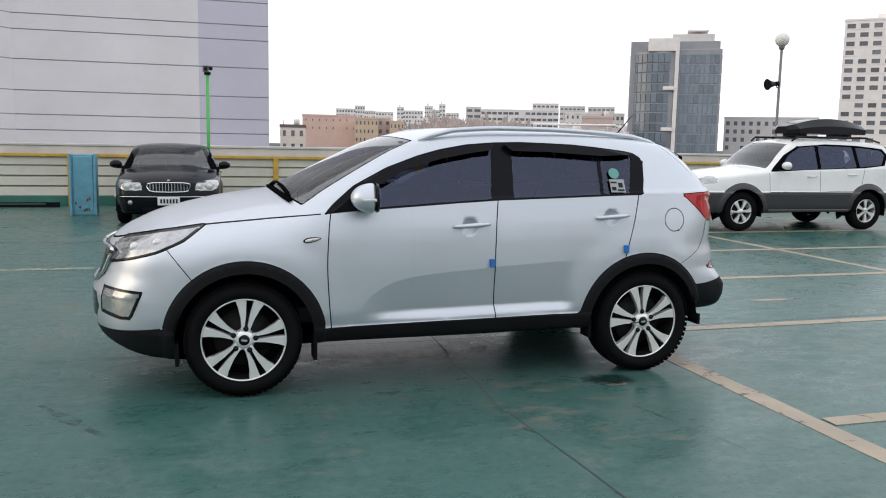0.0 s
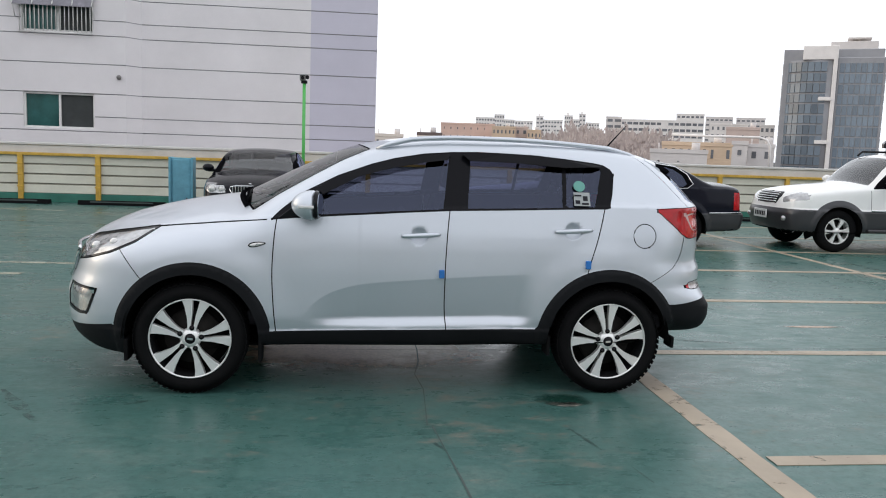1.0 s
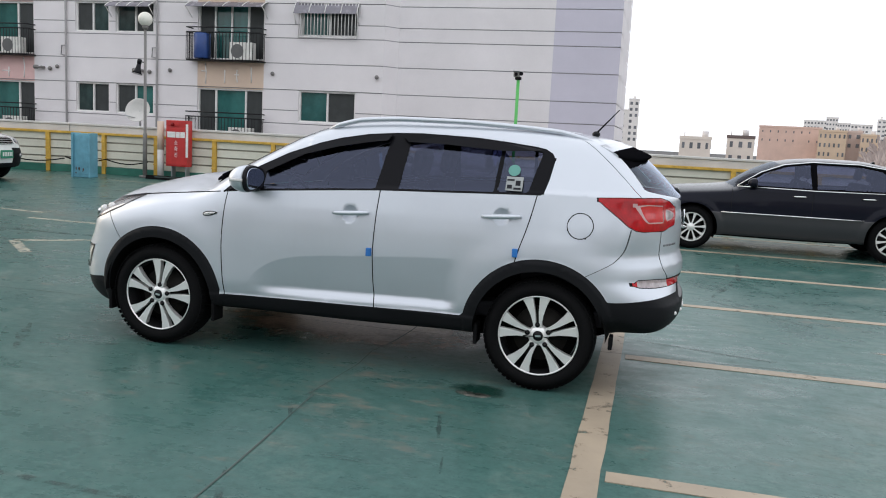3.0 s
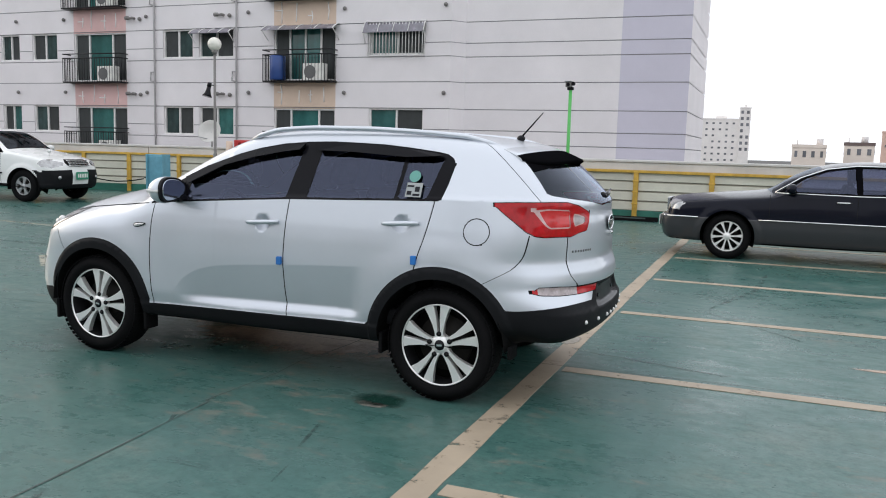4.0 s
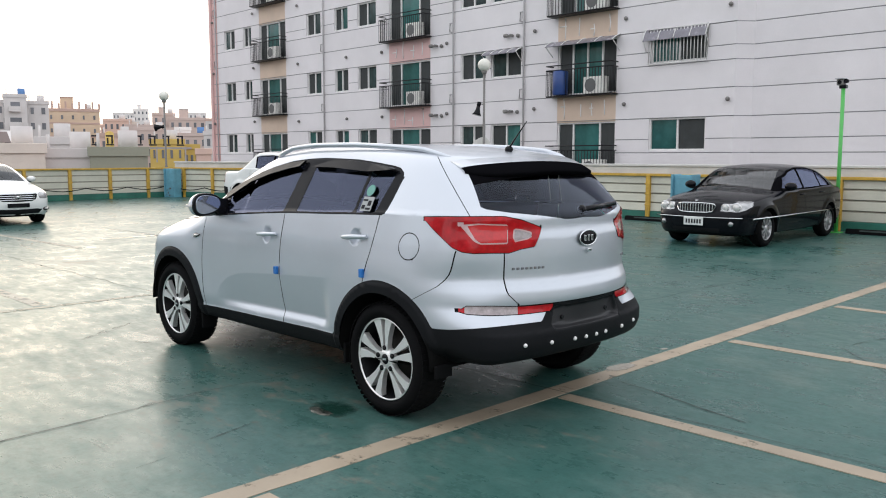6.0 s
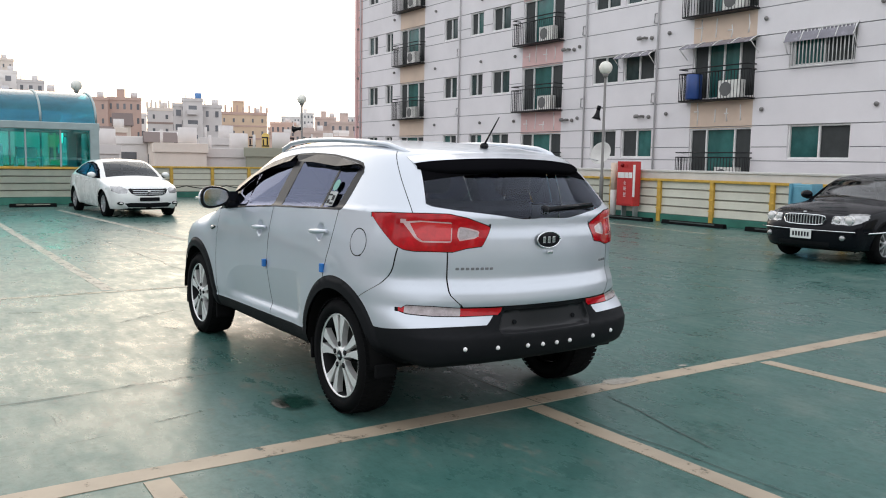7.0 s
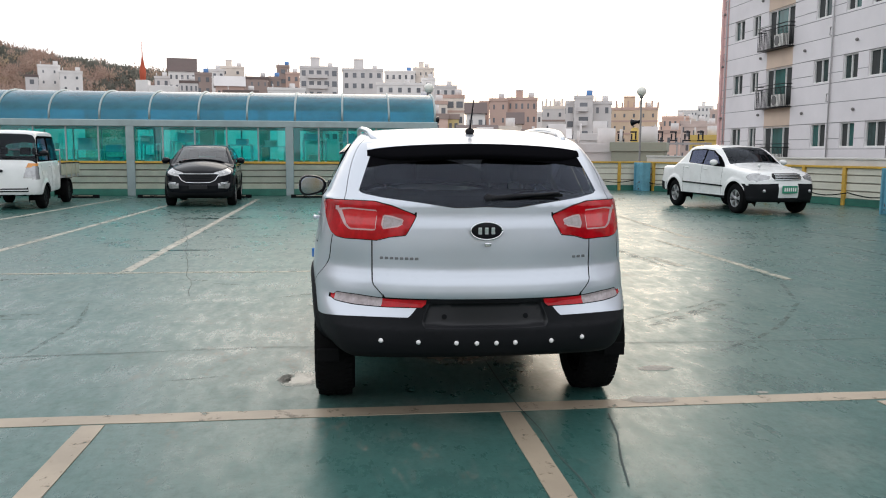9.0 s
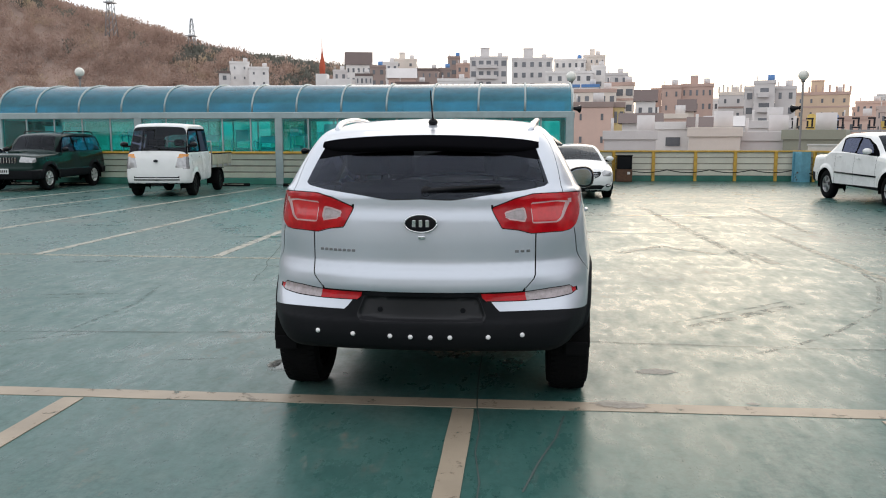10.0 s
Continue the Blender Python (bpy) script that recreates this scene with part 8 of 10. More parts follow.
part("feed_arm", tube([(0, 0.02, 0.2), (-0.2, -0.3, 0.28)], 0.014, 6), "steel", dish)

# ---- glazed shelter along the west edge ----
sh = thing("glazed_shelter", "long shelter with teal barrel roof and green glazed sides", "shelter", (WEST_X, 0, 0), kind="structure")
Y0, Y1, BACKX = -17.6, 2.25, -3.9
for x, nm in ((0.0, "front"), (BACKX, "rear")):
    posts = [Y0, -12.54, -7.60, -2.57, 2.15]
    for y in posts:
        part("post", soft_box(x - 0.10, x + 0.10, y - 0.13, y + 0.13, 0, 2.26, 0.012, 1), "shelter_frame", sh)
    part("eaves_beam", soft_box(x - 0.12, x + 0.10, Y0 - 0.1, Y1 + 0.05, 2.22, 2.44, 0.02, 1), "shelter_frame", sh)
    part("sill_rail", soft_box(x - 0.05, x + 0.09, Y0, Y1, 1.05, 1.12, 0.008, 1), "yellow", sh)
    pane = unit_box("glazing_pane", "teal_glass")
    bar = mesh_of("mullion", soft_box(-0.025, 0.025, -0.025, 0.025, 1.11, 2.22, 0.004, 1), "shelter_frame")
    for a, b in zip(posts, posts[1:]):
        n = 5
        for k in range(n):
            ya, yb = a + (b - a) * k / n, a + (b - a) * (k + 1) / n
            piece("glazing_pane", pane, sh, (x + 0.01, (ya + yb) / 2, 1.665), (0.012, yb - ya, 1.11))
            if k:
                piece("mullion", bar, sh, (x + 0.01, ya, 0))
    for k in range(4):
        bm = bmesh.new()
        z0, z1 = 0.22 + k * 0.208, 0.22 + (k + 1) * 0.208
        o = 0.03
        prof = [(o, z0), (o + 0.028, z0 + 0.012), (o + 0.022, z1 - 0.03), (o - 0.005, z1)]
        vs = [[bm.verts.new((q, y, z)) for q, z in prof] for y in (Y0, Y1)]
        for i in range(3):
            # shade colour on the folds, plain cream on the flat
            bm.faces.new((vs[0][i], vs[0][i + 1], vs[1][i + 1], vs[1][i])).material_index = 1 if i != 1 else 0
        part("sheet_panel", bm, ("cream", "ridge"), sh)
    part("kerb", soft_box(x - 0.06, x + 0.09, Y0, Y1, 0, 0.22, 0.01, 1), "green_kerb", sh, "green coated kerb strip")
ARC = [(BACKX / 2 - BACKX / 2 * math.cos(a), 2.44 + 1.01 * math.sin(a) ** 0.85) for a in [math.pi * k / 16 for k in range(17)]]
ribs = [Y0 + 0.02] + [-16.22 + 1.537 * k for k in range(12)] + [Y1 - 0.03]
rib = mesh_of("roof_rib", tube([(x, 0, z + 0.015) for x, z in ARC], 0.035, 6), "shelter_frame")
for y in ribs:
    piece("roof_rib", rib, sh, (0, y, 0))
bm = bmesh.new()
vs = [[bm.verts.new((x, y, z)) for x, z in ARC] for y in (0, 1)]
for i in range(16):
    bm.faces.new((vs[0][i], vs[0][i + 1], vs[1][i + 1], vs[1][i])).smooth = True
sheet = mesh_of("roof_sheet", bm, "teal_sheet")
for a, b in zip(ribs, ribs[1:]):
    piece("roof_sheet", sheet, sh, (0, a, 0), (1, b - a, 1))
for a in (4, 8, 12):
    x, z = ARC[a]
    part("purlin", tube([(x, Y0, z - 0.03), (x, Y1, z - 0.03)], 0.025, 6), "shelter_frame", sh)
for y in (Y0, Y1):
    bm = bmesh.new()
    bm.faces.new([bm.verts.new((x, y, z)) for x, z in ARC])
    part("end_glazing", bm, "teal_glass", sh)
    bm = bmesh.new()
    box_into(bm, BACKX, 0, y - 0.006, y + 0.006, 1.08, 2.26)
    part("end_glazing", bm, "teal_glass", sh)
    part("end_panel", soft_box(BACKX, 0, y - 0.03, y + 0.03, 0, 1.08, 0.005, 1), "cream", sh)
    part("end_rail", soft_box(BACKX, 0, y - 0.05, y + 0.05, 2.20, 2.44, 0.01, 1), "shelter_frame", sh)
rng = random.Random(21)
for k in range(14):
    y = -16.6 + 1.32 * k + rng.uniform(-0.3, 0.3)
    h = rng.uniform(1.4, 1.9)
    w = rng.uniform(0.4, 0.9)
    st = thing("storage_rack", "pale storage rack standing inside the glazed shelter", "rack", (WEST_X - rng.uniform(1.2, 3.2), y, 0), group="racks in the shelter")
    for sx in (-0.25, 0.25):
        for sy2 in (-w / 2, w / 2):
            part("upright", soft_box(sx - 0.02, sx + 0.02, sy2 - 0.02, sy2 + 0.02, 0, h, 0.003, 1), "white_frame", st)
    for z in (0.4, 0.9, h - 0.05):
        part("shelf", soft_box(-0.27, 0.27, -w / 2, w / 2, z, z + 0.03, 0.003, 1), "white_frame", st)
    for j, z in enumerate((0.93, h - 0.02)):
        cw, ch = rng.uniform(0.2, 0.42) * w, rng.uniform(0.16, 0.38)
        cb = thing("carton", "pale carton stored on a rack in the shelter", "box", st.location + Vector((0, rng.uniform(-0.15, 0.15), z)), group="cartons in the shelter")
        part("body", soft_box(-0.2, 0.2, -cw, cw, 0, ch, 0.01, 1), ("ac", "far_white", "cream")[(k + j) % 3], cb)
        part("lid", soft_box(-0.21, 0.21, -cw - 0.01, cw + 0.01, ch, ch + 0.03, 0.006, 1), "parapet", cb)
fence_run("fence_west_end", -25.3, -17.6, -25.3, -30.0, [1.8 * k for k in range(1, 7)], LABEL)

# ---- things standing on the deck ----
def lamp_post(x, y, h, horn=True, turn=0.0, hang=False):
    p = thing("lamp_post", "grey steel lamp post with an opal globe" + (" and black loudspeaker" if horn else ""), "lamp post", (x, y, 0), turn, "globe lamps")
    part("pole", tube([(0, 0, 0), (0, 0, 1.15), (0, 0, 1.2), (0, 0, h - 0.42)], [0.058, 0.058, 0.040, 0.034], 12), "lamp_post", p)
    part("base", soft_box(-0.12, 0.12, -0.12, 0.12, 0, 0.06, 0.01, 1), "lamp_post", p)
    part("collar", tube([(0, 0, h - 0.44), (0, 0, h - 0.34)], [0.06, 0.09], 12), "lamp_post", p)
    part("globe", ball((0, 0, h - 0.18), 0.185, 24, 16), "globe", p, "opal white globe")
    if horn:
        hs = new("loudspeaker")
        hs.parent = p
        z = h - 1.35
        if hang:
            part("horn", tube([(-0.16, 0, z + 0.02), (-0.18, 0, z - 0.08), (-0.20, 0, z - 0.18), (-0.22, 0, z - 0.26)], [0.05, 0.06, 0.09, 0.14], 18), "gloss_black", hs)
            part("driver", tube([(-0.14, 0, z + 0.12), (-0.16, 0, z + 0.02)], [0.055, 0.06], 14), "gloss_black", hs)
            part("bracket", tube([(0.0, 0, z + 0.05), (-0.08, 0, z + 0.06), (-0.15, 0, z + 0.05)], 0.014, 6), "gloss_black", hs)
            return p
        part("horn", tube([(-0.10, 0, z), (-0.20, 0, z - 0.01), (-0.30, 0, z - 0.02), (-0.38, 0, z - 0.03)], [0.05, 0.07, 0.10, 0.15], 18), "gloss_black", hs)
        part("driver", tube([(-0.02, 0, z + 0.01), (-0.12, 0, z)], [0.065, 0.06], 14), "gloss_black", hs)
        part("bracket", tube([(0.0, 0, z - 0.1), (-0.08, 0, z - 0.09), (-0.12, 0, z)], 0.014, 6), "gloss_black", hs)
    return p


lamp_post(-11.40, 13.72, 4.34, turn=55, hang=True)
lamp_post(-25.5, 10.83, 4.04, turn=40)
lamp_post(13.52, 13.45, 4.62, turn=0)
lamp_post(-25.5, 2.42, 4.05, turn=-70)
lamp_post(-26.0, -17.1, 4.39, horn=False)

post = thing("camera_post", "slim green post carrying a small security camera", "camera post", (-1.36, 13.45, 0))
part("pole", tube([(0, 0, 0), (0, 0, 2.92)], 0.038, 10), "green_post", post)
part("base_plate", soft_box(-0.11, 0.11, -0.11, 0.11, 0, 0.02, 0.004, 1), "green_post", post)
cm = new("camera_head")
cm.parent = post
part("bracket", soft_box(-0.07, 0.07, -0.05, 0.05, 2.90, 2.97, 0.008, 1), "gloss_black", cm)
part("housing", soft_box(-0.10, 0.03, -0.12, 0.06, 2.96, 3.08, 0.02), "lamp_post", cm)
part("lens", disc((-0.035, -0.13, 3.02), 1, 0.04, 0.038, 0.02, 16), "gloss_black", cm)
part("lamp", disc((0.07, -0.08, 3.04), 1, 0.045, 0.04, 0.08, 16), "gloss_black", cm)
part("hood", soft_box(-0.115, 0.045, -0.16, 0.06, 3.08, 3.10, 0.006, 1), "steel", cm)


def steel_box(x, y, w, d, h, turn=0):
    b = thing("steel_cabinet", "blue painted steel cabinet, chipped and rusted near its foot", "cabinet", (x, y, 0), turn, "blue cabinets")
    part("body", soft_box(-w / 2, w / 2, -d / 2, d / 2, 0.0, h, 0.012, 2), "blue_box", b)
    for e in (-1, 1):
        part("side_flange", soft_box(e * w / 2 - 0.022, e * w / 2 + 0.022, -d / 2 - 0.07, d / 2 - 0.02, 0.0, h + 0.01, 0.004, 1), "blue_box", b)
    part("door", soft_box(-w / 2 + 0.04, w / 2 - 0.04, -d / 2 - 0.012, -d / 2 + 0.01, 0.08, h - 0.04, 0.008, 1), "blue_box", b)
    part("hinge_strip", soft_box(w / 2 - 0.03, w / 2 + 0.02, -d / 2 - 0.015, -d / 2 + 0.04, 0.0, h, 0.006, 1), "blue_box", b)
    r = random.Random(int(x * 10))
    for k in range(7):
        zx, zz = r.uniform(-w / 2 + 0.06, w / 2 - 0.08), r.uniform(0.08, 0.42)
        bm = bmesh.new()
        loop = [(zx + r.uniform(0.008, 0.03) * math.cos(a), zz + r.uniform(0.015, 0.05) * math.sin(a)) for a in [j * math.tau / 8 for j in range(8)]]
        bm.faces.new([bm.verts.new((p, -d / 2 - 0.0145, q)) for p, q in loop])
        part("rust_patch", bm, "rust", b)
    return b


steel_box(-3.72, 11.62, 0.44, 0.30, 1.17)
steel_box(-12.35, 12.55, 0.46, 0.34, 1.12, 8)
steel_box(-24.7, 10.70, 0.46, 0.34, 1.08, 20)

hyd = thing("hydrant_cabinet", "red fire hydrant cabinet with white notices, fixed to the fence", "hydrant cabinet", (-10.39, FENCE_Y - 0.22, 0.36))
hyd.scale.x = 0.84
part("body", soft_box(-0.37, 0.37, -0.13, 0.13, 0, 1.21, 0.012, 2), "red_box", hyd)
part("door", soft_box(-0.33, 0.33, -0.145, -0.12, 0.04, 1.0, 0.008, 1), "red_box", hyd)
part("alarm_lamp", ball((-0.13, -0.14, 1.10), 0.055, 14, 8), "lamp_red_dark", hyd)
part("alarm_bell", disc((-0.28, -0.15, 1.10), 1, 0.05, 0.045, 0.03, 16), "red_box", hyd)
part("push_button", disc((0.02, -0.15, 1.10), 1, 0.05, 0.045, 0.03, 16), "red_box", hyd)
for x0, x1 in ((-0.31, -0.02), (0.0, 0.13), (0.15, 0.31)):
    nt = part("notice", soft_box(x0, x1, -0.152, -0.146, 0.76, 0.91, 0.001, 1), "white_print", hyd)
    for j in range(3):
        part("notice_line", soft_box(x0 + 0.02, x1 - 0.03, -0.155, -0.152, 0.79 + 0.035 * j, 0.80 + 0.035 * j, 0, 1), "ac", nt)
for z, ch in ((0.62, "\uc18c"), (0.46, "\ud654"), (0.30, "\uc804")):
    part("letter_block", soft_box(-0.055, 0.055, -0.150, -0.146, z - 0.055, z + 0.055, 0.001, 1), "red_box", hyd)
    cu = bpy.data.curves.new("character", "FONT")
    cu.body, cu.size, cu.align_x, cu.align_y, cu.extrude = ch, 0.135, "CENTER", "CENTER", 0.002
    tmp = bpy.data.objects.new("character", cu)
    scene.collection.objects.link(tmp)
    shape = bpy.data.meshes.new_from_object(tmp.evaluated_get(bpy.context.evaluated_depsgraph_get()))
    bpy.data.objects.remove(tmp)
    shape.materials.clear()
    shape.materials.append(M["white_print"])
    o = new("character", shape)
    o.parent = hyd
    o.location = (0, -0.153, z)
    o.rotation_euler = (radians(90), 0, 0)
part("latch", soft_box(0.335, 0.40, -0.15, -0.10, 0.25, 1.12, 0.01, 1), "white_print", hyd)
for sx in (-0.25, 0.25):
    part("leg", soft_box(sx - 0.02, sx + 0.02, -0.02, 0.16, -0.36, 0.0, 0.004, 1), "steel", hyd)
bol = thing("pipe_bollard", "cream and grey wrapped pipe bollard beside the hydrant cabinet", "bollard", (-10.93, FENCE_Y - 0.24, 0))
part("lower_sleeve", tube([(0, 0, 0), (0, 0, 0.78)], 0.085, 14), "parapet", bol)
part("upper_sleeve", tube([(0, 0, 0.78), (0, 0, 1.53)], 0.088, 14), "tan", bol)


def wheel_stop(x, y, along_x=True, length=1.9):
    s = thing("wheel_stop", "black rubber wheel stop with yellow bands on the deck", "wheel stop", (x, y, 0), 0 if along_x else 90, "wheel stops")
    bm = bmesh.new()
    prof = [(-0.075, 0), (-0.055, 0.10), (0.055, 0.10), (0.075, 0)]
    ends = [[bm.verts.new((e * length / 2, a, b)) for a, b in prof] for e in (-1, 1)]
    for i in range(4):
        bm.faces.new((ends[0][i], ends[0][(i + 1) % 4], ends[1][(i + 1) % 4], ends[1][i]))
    bm.faces.new(ends[0])
    bm.faces.new(ends[1][::-1])
    part("block", bm, "rubber", s)
    part("band", soft_box(-length * 0.36, length * 0.36, -0.070, -0.050, 0.055, 0.085, 0.002, 1), "crack" if along_x else "line_old", s)


for x in (-10.2, -7.9, -5.4, -0.2, 4.6, 9.2):
    wheel_stop(x, 13.45)
for y in (-16.2, -14.2, -11.8, -8.9, -6.55, -4.3, -1.87, 0.26, 1.8):
    wheel_stop(WEST_X + 1.2, y, False, 1.2)
crate = thing("storage_box", "dark storage box with a brown lower half beside the west fence", "box", (-24.45, 4.32, 0))
part("body", soft_box(-0.24, 0.24, -0.27, 0.27, 0.46, 0.92, 0.02), "gloss_black", crate)
part("lower_half", soft_box(-0.25, 0.25, -0.28, 0.28, 0.0, 0.45, 0.02), "rust", crate, "rust-brown lower half")
part("lid", soft_box(-0.26, 0.26, -0.29, 0.29, 0.92, 0.97, 0.012), "gloss_black", crate)
part("notice", soft_box(0.251, 0.255, 0.10, 0.20, 0.27, 0.36, 0.001, 1), "white_print", crate)
for x0, y0, x1, y1, z, n in ((-24.8, 4.5, -25.0, 10.6, 0.42, 4), (-24.9, 10.9, -14.0, 13.82, 0.38, 7), (-14.0, 13.85, -11.4, 13.85, 0.42, 2)):
    pts = []
    for i in range(n * 6 + 1):
        t = i / (n * 6)
        sag = -0.10 * math.sin(math.pi * ((t * n) % 1.0))
        pts.append((x0 + (x1 - x0) * t + 0.06, y0 + (y1 - y0) * t - 0.09, z + sag))
    tagged(part("cable", tube(pts, 0.018, 6), "rubber"), "black cable slung along the fence posts", "cable")
# damp stains, patches and chips on the coating, and painted glare under the SUV
M["damp"] = soft_stain("damp_oil_stain", (0.014, 0.050, 0.038), 0.10, 0.9)
M["patch"] = soft_stain("pale_worn_patch", (0.40, 0.37, 0.32), 0.6, 0.75, 9.0, 0.3)
# dusty brown, brightened to stand in for lit floor reflecting the cream fence
M["dust"] = soft_stain("brown_dust_and_floor_glare", (0.42, 0.31, 0.23), 0.4, 0.95, 2.6, 0.5)


def blot(x, y, rx, ry, material, label, seed, lift=0.0022, jag=0.3):
    r = random.Random(seed)
    bm = bmesh.new()
    n = 46
    ph = [r.uniform(0, 6.28) for _ in range(5)]
    loop = []
    for i in range(n):
        a = i * math.tau / n
        k = 1 + jag * (0.5 * math.sin(2 * a + ph[0]) + 0.35 * math.sin(5 * a + ph[1]) + 0.3 * math.sin(9 * a + ph[2]) + 0.2 * math.sin(15 * a + ph[3])) + r.uniform(-0.06, 0.06)
        loop.append(bm.verts.new((x + rx * k * math.cos(a), y + ry * k * math.sin(a), lift)))
    c = bm.verts.new((x, y, lift))
    for i in range(n):
        bm.faces.new((c, loop[i], loop[(i + 1) % n]))
    return tagged(part("floor_stain", bm, material), label, "stain", "floor stains", "structure")


blot(1.0, -1.03, 0.17, 0.17, "damp", "dark damp oil stain on the green deck", 3)
# paints the bright floor seen beneath the car, over worn concrete
blot(-0.25, 0.25, 1.25, 0.62, "dust", "brown worn concrete showing under the silver SUV", 5, 0.0018)
ribbon("tyre_mark", [(1.66, -1.12), (1.80, -1.0), (1.86, -0.92)], 0.10, "tyre_mark", TYRE, 0.0052)
blot(0.98, -1.12, 0.12, 0.05, "patch", "pale worn patch in the deck coating", 12)
blot(1.68, 1.08, 0.07, 0.20, "patch", "pale worn patch in the deck coating", 13, 0.0056)
blot(0.97, 1.38, 0.08, 0.14, "patch", "pale worn patch in the deck coating", 17)
blot(1.59, 1.84, 0.03, 0.04, "patch", "pale worn patch in the deck coating", 19)
blot(4.0, 1.2, 0.35, 0.05, "dust", "brown scuffed streak on the deck", 23)
blot(-10.5, 3.5, 0.14, 1.4, "damp", "dark wet streak on the deck", 27)
blot(-7.4, 2.2, 0.12, 0.9, "damp", "dark wet streak on the deck", 29)
blot(-12.0, -3.6, 0.12, 1.0, "damp", "dark wet streak on the deck", 31)
blot(-6.2, -3.2, 0.10, 0.7, "damp", "dark wet streak on the deck", 33)

# ---- the city beyond the deck ----
EYE0 = Vector((6.4, 0.45, 1.49))
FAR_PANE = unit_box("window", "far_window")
FAR_GLASS = unit_box("window", "curtain_wall")
FAR_BAND = {}


def far_block(label, material, x, y, w, top, yaw, k=1.8, depth=0.8, rows=4, cols=4, roof="", glass=False, base=-16.0, size=(0.5, 0.5), stair=True, band=""):
    """A far building at k times its listed distance, with its long face turned to the deck."""
    c = EYE0 + k * (Vector((x, y, top)) - EYE0)
    w, d = w * k, w * k * depth
    b = thing("far_building", label, "building", (c.x, c.y, 0), yaw)
    part("wall", soft_box(-w / 2, w / 2, 0, d, base, c.z, 0.05 * k, 1), material, b)
    part("parapet", soft_box(-w / 2 - 0.15, w / 2 + 0.15, -0.15, d + 0.15, c.z - 0.5, c.z + 0.15, 0.03, 1), roof or material, b)
    if stair:
        part("stair_tower", soft_box(-w * 0.10, w * 0.14, d * 0.3, d * 0.6, c.z, c.z + 1.4 * k, 0.05, 1), material, b)
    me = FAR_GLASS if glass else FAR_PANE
    floor_h = 2.9
    n = rows or max(2, int((c.z + 4) / floor_h))
    for r in range(n):
        z = c.z - 2.2 - r * floor_h
        if band:
            part("storey_band", soft_box(-w / 2 - 0.06, w / 2 + 0.06, -0.08, 0.0, z - 1.15, z - 0.85, 0, 1), band, b)
        for q in range(cols):
            if not glass and (q * 7 + r * 3) % 11 == 5:
                continue
            xx = -w / 2 + w * (q + 0.5) / cols
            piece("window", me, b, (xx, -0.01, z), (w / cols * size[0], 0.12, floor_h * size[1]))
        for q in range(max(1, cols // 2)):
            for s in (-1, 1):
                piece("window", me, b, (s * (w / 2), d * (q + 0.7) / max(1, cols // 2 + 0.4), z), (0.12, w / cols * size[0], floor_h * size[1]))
    return b

